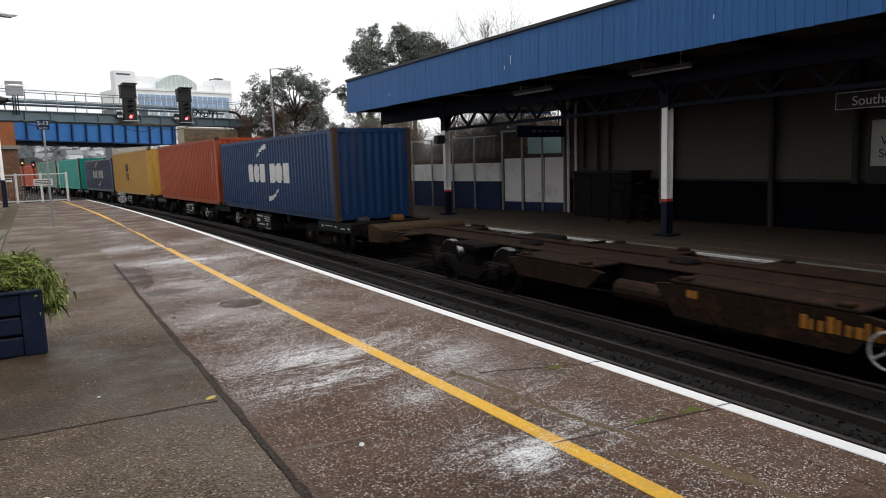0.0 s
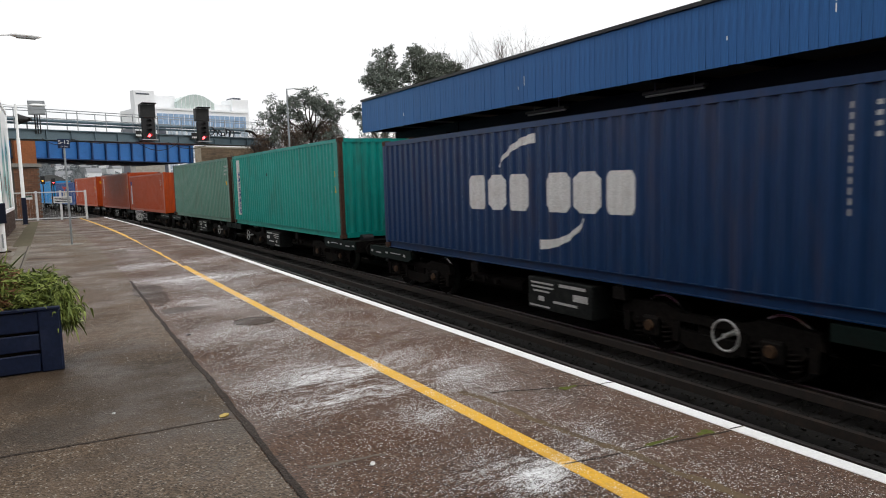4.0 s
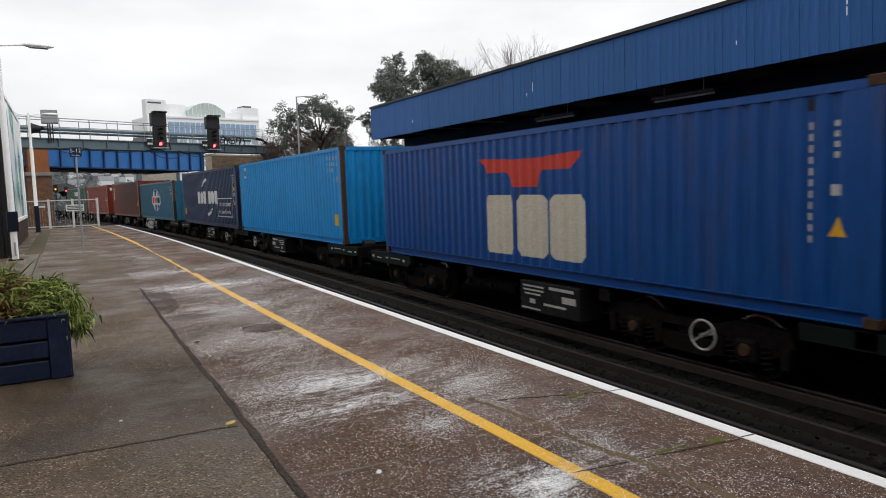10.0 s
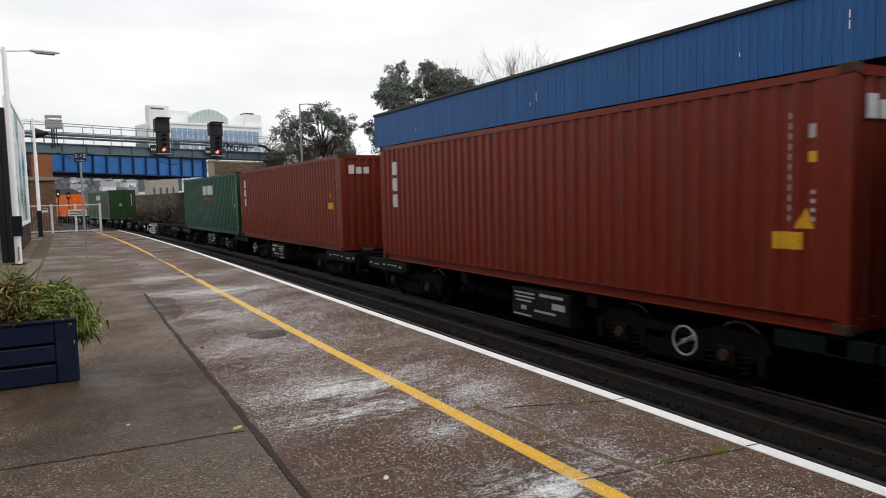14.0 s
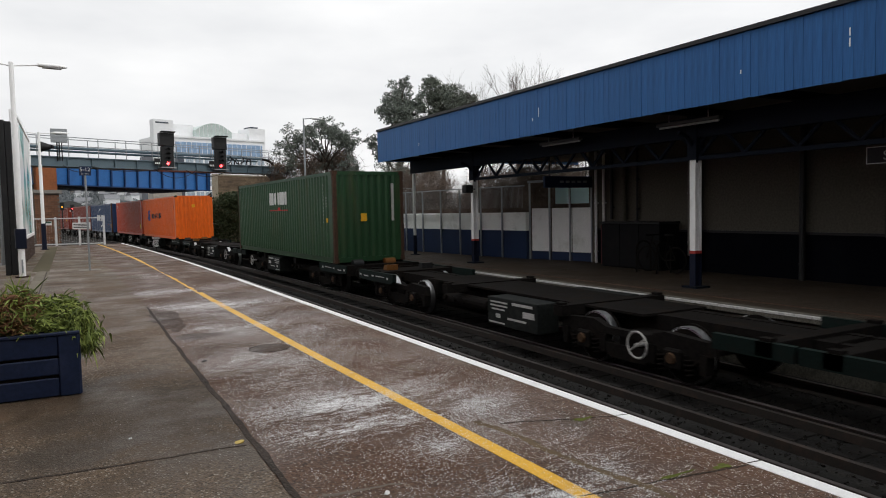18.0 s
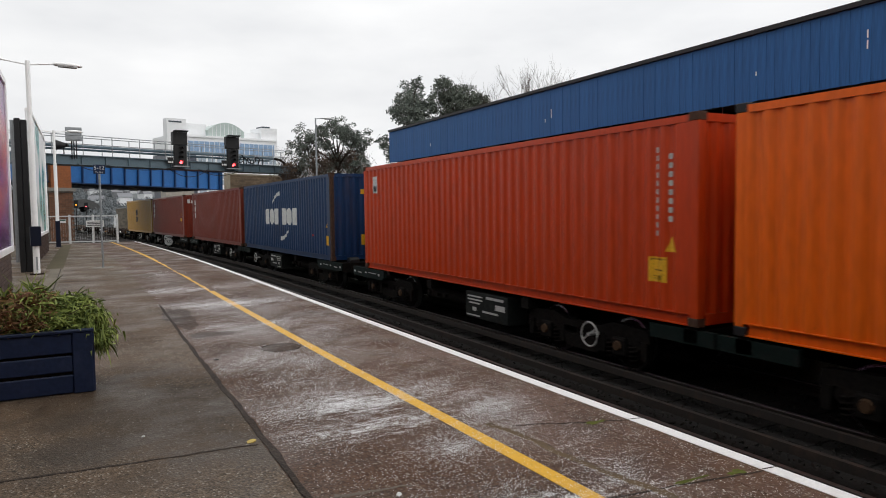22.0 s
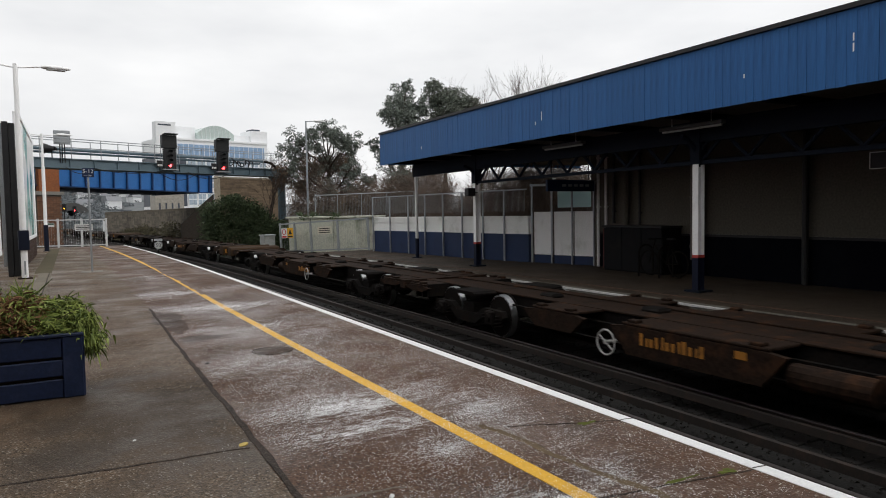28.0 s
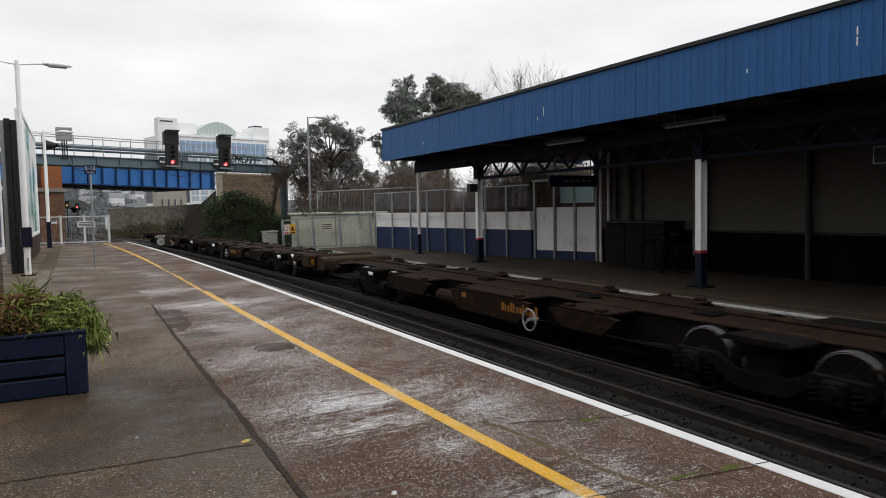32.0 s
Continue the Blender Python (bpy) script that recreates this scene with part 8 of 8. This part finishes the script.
prof = [(9.3 + 0.83 * k, 19.75 + 3.2 * math.sin(math.pi * (0.12 + 0.76 * k / 10)) ** 0.8) for k in range(11)]
prof = [(9.3, 19.75)] + prof + [(17.6, 19.75)]
a = [bm.verts.new(OM @ Vector((x, 0.6, z))) for x, z in prof]
b = [bm.verts.new(OM @ Vector((x, 8.0, z))) for x, z in prof]
bm.faces.new(a)
bm.faces.new(b[::-1])
for i in range(len(prof) - 1):
    bm.faces.new((a[i], a[i + 1], b[i + 1], b[i]))
part("curved_roof", bm, material("pale_green_glazing", (0.55, 0.64, 0.61), 0.3), off, "pale curved glazed roof")
for k in range(1, 9):
    x = 9.3 + 0.92 * k
    obox("roof_bar", M_OFFICE, x - 0.04, x + 0.04, 0.52, 0.595, 19.75, 19.7 + 3.1 * math.sin(math.pi * (0.12 + 0.76 * k * 0.92 / 8.3)) ** 0.8)
for row in range(4):
    z = 14.0 - row * 3.6
    obox("dark_band", M_OFFICE_D, -0.06, -0.004, 0.3, 7.9, z - 1.5, z + 1.5)
    obox("dark_band", M_OFFICE_D, 4.4, 6.2, -0.2, -0.13, z - 1.5, z + 1.5)
    for i in range(9):
        x = 6.5 + i * 2.08
        bm = B()
        box(bm, x, x + 1.9, -0.16, -0.02, z - 1.35, z + 1.3, OM)
        win = part("window", bm, M_OFFICE, off)
        for k in range(2):
            for r_ in range(2):
                bm = B()
                box(bm, x + 0.14 + k * 0.86, x + 0.92 + k * 0.86, -0.2, -0.165, z - 1.2 + r_ * 1.25, z - 0.1 + r_ * 1.25, OM)
                part("pane", bm, M_OFFICE_G, win)
# pale flat-roofed block and low buildings past the retaining wall
blk = thing("apartment_block", "pale beige block with narrow windows beyond the retaining wall", "building")
bm = B()
box(bm, 12.1, 16.4, 118, 126, -1.4, 6.0)
part("wall", bm, material("pale_beige_wall", (0.40, 0.37, 0.32), 0.8, 0, (0.3, 0.28, 0.24), 0.5, 0.3, 3, 0.1), blk)
for i in range(4):
    for j in range(2):
        bm = B()
        box(bm, 12.6 + i * 0.95, 12.85 + i * 0.95, 117.93, 117.997, 0.9 + j * 1.8, 2.1 + j * 1.8)
        part("window", bm, M_OFFICE_D, blk)
for x, y, w, h, mt in ((7.2, 122, 1.6, 4.1, M_OFFICE), (8.9, 124, 2.2, 3.2, M_BRICK), (5.6, 130, 1.4, 2.9, M_OFFICE)):
    lh = thing("low_building", "small low building beyond the retaining wall", "building", at=pose(x, y, -1.42, 0, 0, 8))
    bm = B()
    box(bm, 0, w, 0, 4, 0, h)
    part("wall", bm, mt, lh)
    bm = B()
    box(bm, -0.1, w + 0.1, -0.1, 4.1, h, h + 0.15)
    part("roof", bm, M_OFFICE_D, lh)

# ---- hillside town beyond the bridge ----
# distance haze is mixed into the hill's grey base colour
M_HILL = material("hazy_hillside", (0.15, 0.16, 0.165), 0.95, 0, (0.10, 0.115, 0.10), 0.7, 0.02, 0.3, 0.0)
bm = B()
rows = []
for j in range(9):
    row = []
    for i in range(41):
        x = -140 + i * 10
        y = 230 + j * 45
        z = -1.5 + 26 * (j / 8) ** 1.1 * (0.8 + 0.35 * math.sin(x * 0.021 + 1.2)) + 1.2 * math.sin(x * 0.11 + j)
        row.append(bm.verts.new((x, y, z if j else -1.6)))
    rows.append(row)
for p_, q_ in zip(rows, rows[1:]):
    for i in range(40):
        bm.faces.new((p_[i], p_[i + 1], q_[i + 1], q_[i]))
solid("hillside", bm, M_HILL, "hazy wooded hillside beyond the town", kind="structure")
M_HOUSE = [material("far_house_white", (0.78, 0.79, 0.80), 0.8), material("far_house_grey", (0.22, 0.23, 0.24), 0.8), material("far_house_brick", (0.22, 0.17, 0.15), 0.8)]
M_FROOF = material("far_roof", (0.24, 0.245, 0.26), 0.8)


def hill_z(x, y):
    j = (y - 230) / 45
    return -1.5 + 26 * max(0, j / 8) ** 1.1 * (0.8 + 0.35 * math.sin(x * 0.021 + 1.2))


rs = random.Random(5)
house_me = {}
for k in range(110):
    y = rs.uniform(330, 585)
    x = rs.uniform(0.01, 0.19) * y
    kind = rs.randrange(3)
    big = rs.random() < 0.2
    w, d, h = (rs.uniform(6, 9), 5, rs.uniform(3, 4.5)) if big else (rs.uniform(3.5, 6), 5, rs.uniform(2.5, 4))
    hz = hill_z(x, y) - 0.8
    hs_ = thing("town_house", "small far-off house on the hazy hillside", "house", "houses on the hillside", at=pose(x, y, hz, 0, 0, rs.uniform(-25, 25)))
    bm = B()
    box(bm, -w / 2, w / 2, -d / 2, d / 2, 0, h)
    part("wall", bm, M_HOUSE[kind], hs_)
    bm = B()
    prism(bm, [(-d / 2 - 0.3, h), (d / 2 + 0.3, h), (0, h + d * (0.1 if big else 0.42))], -w / 2 - 0.2, w / 2 + 0.2)
    part("roof", bm, M_FROOF, hs_)
wood = []
for k in range(420):
    y = rs.uniform(240, 590)
    left = rs.random() < 0.6
    x = (rs.uniform(-0.07, 0.035) if left else rs.uniform(0.03, 0.2)) * y
    wood.append((x, y, max(-1.0, hill_z(x, y)) + (1.0 if left else 0.2), rs.uniform(2.0, 4.0) if left else rs.uniform(1.0, 2.2)))
for k in range(60):
    y = rs.uniform(125, 190)
    x = rs.uniform(-0.06, 0.035) * y
    wood.append((x, y, rs.uniform(-1.0, 2.2), rs.uniform(0.8, 1.8)))
# leaf colours paled and greyed to imitate haze
tagged(part("hillside_wood", leaf_mesh("hillside_wood", wood, 22, 0.38, foliage_material("haze_toned_wood_leaf", (0.125, 0.140, 0.148), (0.175, 0.190, 0.198)), 17), None), "hazy winter woodland on the far hillside", "trees", kind="stuff")
# the tunnel mouth at the foot of the hill
tun = thing("tunnel_portal", "dark hazy tunnel mouth at the foot of the hill", "tunnel", kind="structure")
# portal stone greyed for haze; the mouth's colour stands for its inner gloom
M_PORTAL = material("haze_toned_portal_stone", (0.10, 0.10, 0.098), 0.9, 0, (0.07, 0.07, 0.068), 0.6, 0.3, 3, 0.3)
M_TUNNEL = material("tunnel_shade_colour", (0.036, 0.043, 0.055), 0.9)
arch_in = [(0.6 + 2.55 * math.cos(math.radians(a)), 1.9 + 1.95 * math.sin(math.radians(a))) for a in range(0, 181, 15)]
arch_out = [(0.6 + 4.6 * math.cos(math.radians(a)), 1.6 + 4.2 * math.sin(math.radians(a))) for a in range(0, 181, 15)]
arch_in = [(3.15, -1.6)] + arch_in + [(-1.95, -1.6)]
arch_out = [(5.2, -1.6)] + arch_out + [(-4.0, -1.6)]
bm = B()
rings = [[bm.verts.new((x, y, z)) for x, z in o] for o, y in ((arch_in, 205), (arch_out, 205), (arch_out, 212), (arch_in, 212))]
for p_, q_ in zip(rings, rings[1:] + rings[:1]):
    for i in range(len(p_) - 1):
        bm.faces.new((p_[i], p_[i + 1], q_[i + 1], q_[i]))
part("portal_arch", bm, M_PORTAL, tun)
# flat dark sheet in place of the shade inside the tunnel
bm = B()
box(bm, -3.0, 4.2, 212.02, 212.4, -1.6, 4.6)
part("tunnel_shade_sheet", bm, M_TUNNEL, tun)
# colour lights beyond the bridge
for x, y, c, z in ((-0.51, 92, M_AMBER, 2.84), (0.59, 100, M_RED_LIGHT, 2.7)):
    sg = thing("distant_signal", "distant colour-light signal beyond the bridge", "signal", "distant signals", at=Matrix.Translation((x, y, -1.42)))
    bm = B()
    rod(bm, (0, 0.05, 0), (0, 0.05, z + 1.42 + 0.3), 0.06, n=8)
    part("post", bm, M_BLACK, sg)
    bm = B()
    box(bm, -0.22, 0.22, -0.12, 0.1, z + 1.05, z + 1.95)
    part("head", bm, M_BLACK, sg)
    bm = B()
    rod(bm, (0, -0.12, z + 1.42), (0, -0.14, z + 1.42), 0.075, n=14)
    part("lens", bm, c, sg)

# ---- marks and litter on the near platform ----
M_TAR = wet_asphalt("black_tar_seam", (0.034, 0.026, 0.021), 0.12, 0.3, (0.06, 0.05, 0.04))
M_PATCH = wet_asphalt("dark_worn_patch", (0.048, 0.031, 0.023), 0.15)
M_PATCH_LIGHT = material("pale_mortar_patch", (0.15, 0.125, 0.10), 0.8, 0, (0.08, 0.07, 0.06), 0.6, 3, 50, 0.3)
M_TAN = material("faded_old_line", (0.13, 0.088, 0.045), 0.75, 0, (0.065, 0.05, 0.04), 0.9, 5, 60, 0.3)
rs = random.Random(4)


def wavy_strip(name, mat, label, p0, p1, w0, w1, z=0.0045, n=40, wander=0.015, t=0.003):
    p0, p1 = Vector(p0), Vector(p1)
    d = (p1 - p0).normalized()
    s = Vector((-d.y, d.x))
    bm = B()
    rows, off_ = [], 0.0
    for k in range(n + 1):
        q = k / n
        off_ = off_ * 0.8 + rs.uniform(-wander, wander)
        c = p0.lerp(p1, q) + s * off_
        w = (w0 + (w1 - w0) * q) * rs.uniform(0.7, 1.25) / 2
        rows.append([bm.verts.new((*(c + s * e), zz)) for e, zz in ((-w, z - t), (-w * 0.7, z), (w * 0.7, z), (w, z - t))])
    for a, b in zip(rows, rows[1:]):
        for i in range(3):
            bm.faces.new((a[i], a[i + 1], b[i + 1], b[i]))
    return solid(name, bm, mat, label, kind="structure")


wavy_strip("tar_seam", M_TAR, "black tar seam along the platform", (1.03, -3), (1.19, 13.4), 0.062, 0.045, z=0.0075, n=120, wander=0.006)
wavy_strip("tar_seam", M_TAR, "black tar seam across the platform", (-2.8, 5.12), (1.05, 4.90), 0.035, 0.026, z=0.0075, n=40)
wavy_strip("old_line", M_TAN, "faded remains of an older painted line", (3.05, 1.6), (2.73, 4.5), 0.075, 0.06, n=40)
wavy_strip("old_line", M_TAN, "thin crack line beside the painted line", (3.12, 6.2), (2.70, 8.3), 0.022, 0.018, n=40)
wavy_strip("slab_joint", M_TAR, "joint across the platform edge", (2.5, 3.0), (3.72, 2.83), 0.016, 0.016, n=20, wander=0.006)
wavy_strip("slab_joint", M_TAR, "joint across the platform edge", (2.85, 4.35), (3.74, 4.02), 0.016, 0.016, n=20, wander=0.006)
wavy_strip("edge_gap", M_TAR, "gap in the painted edge line", (3.73, 2.835), (3.85, 2.82), 0.018, 0.018, z=0.0066, n=6, wander=0.002)
wavy_strip("edge_gap", M_TAR, "gap in the painted edge line", (3.73, 4.03), (3.85, 4.0), 0.018, 0.018, z=0.0066, n=6, wander=0.002)
wavy_strip("scrape", M_PATCH_LIGHT, "pale scrape in the asphalt", (1.24, 3.79), (1.71, 3.68), 0.05, 0.02, n=16)


def blotch(name, mat, label, x, y, rx, ry, z=0.0052, n=28, rough=0.25):
    bm = B()
    ph = [rs.uniform(0, math.tau) for _ in range(4)]
    vs = []
    for k in range(n):
        a = k * math.tau / n
        r = 1 + rough * (0.5 * math.sin(3 * a + ph[0]) + 0.35 * math.sin(5 * a + ph[1]) + 0.3 * math.sin(9 * a + ph[2]))
        vs.append(bm.verts.new((x + rx * r * math.cos(a), y + ry * r * math.sin(a), z)))
    c = bm.verts.new((x, y, z + 0.0006))
    for k in range(n):
        bm.faces.new((vs[k], vs[(k + 1) % n], c))
    return solid(name, bm, mat, label, kind="structure")


for x, y, rx, ry in ((1.32, 11.6, 0.22, 1.2), (1.5, 9.75, 0.30, 0.22)):
    blotch("worn_patch", M_PATCH, "dark worn patch in the asphalt", x, y, rx, ry)
for x, y, rx, ry in ((0.9, 21.5, 0.35, 0.18), (1.5, 20.2, 0.25, 0.3), (0.8, 28.5, 0.5, 0.4), (2.0, 17.5, 0.25, 0.12)):
    blotch("repair_patch", M_PATCH_LIGHT, "pale repair patch in the platform", x, y, rx, ry, z=0.0056)
# manhole
p = thing("manhole_cover", "rusty round manhole cover set in the platform", "manhole cover")
bm = B()
ring(bm, (2.10, 8.33, 0.002), (0, 0, 1), 0.24, 0.006, 30, 6)
part("rim", bm, M_TAR, p)
bm = B()
rod(bm, (2.10, 8.33, 0.0), (2.10, 8.33, 0.006), 0.225, n=30)
part("lid", bm, M_PATCH, p)
# concrete kerb blocks, then a mossy channel, along the back strip
kerb_ = thing("drain_kerb", "flush concrete kerb blocks in front of the hoardings", "kerb", kind="structure")
M_KERB = material("pale_kerb_concrete", (0.17, 0.145, 0.108), 0.85, 0, (0.09, 0.08, 0.05), 0.7, 1.5, 30, 0.3, islands=0.12)
for k in range(7):
    bm = B()
    box(bm, -0.885, -0.635, 12.2 + k * 1.72, 13.905 + k * 1.72, 0.0, 0.014)
    part("kerb_block", bevelled(bm, 0.005), M_KERB, kerb_)
    bm = B()
    box(bm, -0.605, -0.555, 12.2 + k * 1.72, 13.905 + k * 1.72, 0.0, 0.011)
    part("kerb_edging", bm, M_KERB, kerb_)
bm = B()
box(bm, -0.634, -0.606, 12.2, 24.23, 0.0, 0.0055)
part("kerb_joint", bm, M_TAR, kerb_)
bm = B()
box(bm, -1.03, -0.56, 24.26, 43.4, 0.0, 0.009)
solid("drain_channel", bm, material("mossy_drain", (0.082, 0.066, 0.032), 0.9, 0, (0.045, 0.045, 0.02), 0.7, 2, 20, 0.4), "mossy drain channel along the kerb", kind="structure")
wavy_strip("stain_band", M_PATCH, "dark damp band across the platform", (-0.52, 19.5), (0.55, 19.2), 0.55, 0.2, n=24, wander=0.03)
wavy_strip("stain_band", M_PATCH, "dark damp line beside the sign post", (-0.36, 23.2), (0.36, 23.5), 0.22, 0.18, n=20, wander=0.03)
wavy_strip("old_line", material("pale_pink_wear", (0.15, 0.105, 0.085), 0.8, 0, (0.08, 0.055, 0.042), 0.8, 2.5, 40, 0.3), "pale worn strip beside the yellow line", (2.36, 28.4), (2.45, 15.2), 0.13, 0.17, n=60, wander=0.02)
wavy_strip("scrape", M_PATCH_LIGHT, "pale scrape across the asphalt", (0.9, 20.85), (2.02, 20.4), 0.10, 0.22, n=24)
wavy_strip("scrape", M_PATCH_LIGHT, "pale scraped repair in the asphalt", (1.55, 24.9), (2.03, 24.6), 0.75, 0.6, n=14)
# fallen leaf, litter and moss
M_YLEAF = material("yellow_leaf", (0.55, 0.40, 0.10), 0.6, 0, (0.4, 0.25, 0.06), 0.5, 20)
for x, y, s, a, mt, lab in ((1.024, 4.986, 0.042, 0.5, M_YLEAF, "fallen yellow leaf on the platform"), (1.574, 3.606, 0.024, 1.0, M_WHITE, "small white scrap of litter on the platform"), (-0.02, 3.9, 0.03, 2.0, M_WHITE, "small pale scrap of litter on the platform"), (0.34, 5.5, 0.014, 0.3, M_WHITE, "tiny pale scrap on the platform"), (1.28, 8.0, 0.03, 0.0, M_BLACK, "dark stone lying on the platform")):
    bm = B()
    pts = [(s * (1 + 0.15 * math.sin(3 * k)) * math.cos(k * math.tau / 9), 0.6 * s * (1 + 0.2 * math.cos(2 * k)) * math.sin(k * math.tau / 9)) for k in range(9)]
    lo = [bm.verts.new((u * math.cos(a) - v * math.sin(a), u * math.sin(a) + v * math.cos(a), 0.0)) for u, v in pts]
    hi = [bm.verts.new((u * math.cos(a) - v * math.sin(a), u * math.sin(a) + v * math.cos(a), 0.006 + 0.004 * math.sin(k))) for k, (u, v) in enumerate(pts)]
    bm.faces.new(lo[::-1])
    bm.faces.new(hi)
    for k in range(9):
        bm.faces.new((lo[k], lo[(k + 1) % 9], hi[(k + 1) % 9], hi[k]))
    solid("fallen_leaf" if mt is M_YLEAF else "litter_scrap", bm, mt, lab, "leaf" if mt is M_YLEAF else "litter", at=Matrix.Translation((x, y, 0.005)))
M_MOSS = material("moss", (0.10, 0.12, 0.015), 0.9, 0, (0.06, 0.07, 0.01), 0.6, 20, 80, 0.5)
for x, y, rx, ry in ((3.55, 2.88, 0.07, 0.03), (3.45, 4.1, 0.09, 0.03), (3.2, 2.93, 0.15, 0.015)):
    blotch("moss_tuft", M_MOSS, "small patch of green moss in a joint", x, y, rx, ry, z=0.006, rough=0.5)

# ---- road salt scattered over the platform ----
M_SALT = material("road_salt", (0.92, 0.92, 0.92), 0.6, bump=0.0)
rng = np.random.RandomState(12)
DRIFTS = [  # x, y, spread x, spread y, grains
    (2.07, 5.52, 0.32, 0.20, 5200), (1.95, 4.85, 0.33, 0.12, 3600), (2.2, 4.2, 0.12, 0.10, 500), (2.27, 2.98, 0.15, 0.15, 4200),
    (2.5, 12.8, 0.42, 0.40, 3400), (1.75, 13.0, 0.35, 0.22, 1200), (1.75, 15.9, 0.50, 0.22, 1800), (2.1, 10.4, 0.55, 0.45, 3000),
    (2.7, 9.4, 0.3, 0.5, 1300), (1.7, 20.3, 0.25, 0.5, 500), (2.95, 5.3, 0.22, 0.45, 1500), (3.0, 4.4, 0.2, 0.6, 1700), (2.9, 3.0, 0.14, 0.3, 1400),
    (1.7, 7.4, 0.35, 0.8, 2600), (2.35, 7.6, 0.5, 0.9, 3000), (2.1, 11.6, 0.2, 0.2, 500)]


def clumps_noise(x, y, n=26):
    """Smooth streaky noise between about -1 and 1; the streaks run across the platform."""
    v = np.zeros(len(x))
    r = np.random.RandomState(31)
    for k in range(n):
        f = 2.0 * 1.16 ** k
        a = r.normal(0, 0.35)
        v += np.sin(f * (0.9 * x * math.sin(a * 3) + 1.25 * y * math.cos(a * 3)) + r.uniform(0, 6.28)) / n ** 0.5
    return v


gx, gy = [], []
for x, y, sx, sy, n in DRIFTS:
    n = int(n * 7.5)
    gx.append(x + 1.12 * sx * rng.standard_t(5, n))
    gy.append(y + 1.12 * sy * rng.standard_t(5, n))
gx.append(rng.uniform(1.2, 3.72, 80000))
gy.append(1.8 + 15 * rng.rand(80000) ** 1.4)
gx.append(rng.uniform(-1.2, 1.15, 2600))
gy.append(2.0 + 9 * rng.rand(2600))
gx, gy = np.concatenate(gx), np.concatenate(gy)
odds = np.clip(0.42 + 0.34 * clumps_noise(gx, gy), 0.08, 1)
keep = (gx < 3.74) & ((gx > 1.16) | (rng.rand(len(gx)) < 0.2)) & (gy > 1) & (rng.rand(len(gx)) < odds)
gx, gy = gx[keep], gy[keep]
n = len(gx)
sz = (0.0016 + 0.0038 * rng.rand(n) ** 2.2) * (1 + gy * 0.035)
an = rng.uniform(0, math.tau, n)
vs = np.empty((n, 4, 3))
for k in range(3):
    vs[:, k, 0] = gx + sz * np.cos(an + k * math.tau / 3)
    vs[:, k, 1] = gy + sz * np.sin(an + k * math.tau / 3)
    vs[:, k, 2] = 0.0035
vs[:, 3, 0], vs[:, 3, 1], vs[:, 3, 2] = gx, gy, 0.0035 + sz * 0.35
i4 = np.arange(n)[:, None] * 4
fs = np.concatenate([i4 + np.array([[0, 1, 3]]), i4 + np.array([[1, 2, 3]]), i4 + np.array([[2, 0, 3]])]).tolist()
me = bpy.data.meshes.new("road_salt")
me.from_pydata(vs.reshape(-1, 3).tolist(), [], fs)
me.materials.append(M_SALT)
tagged(part("road_salt", me, None), "white road salt scattered in drifts over the platform", "road salt", kind="stuff")


motions()
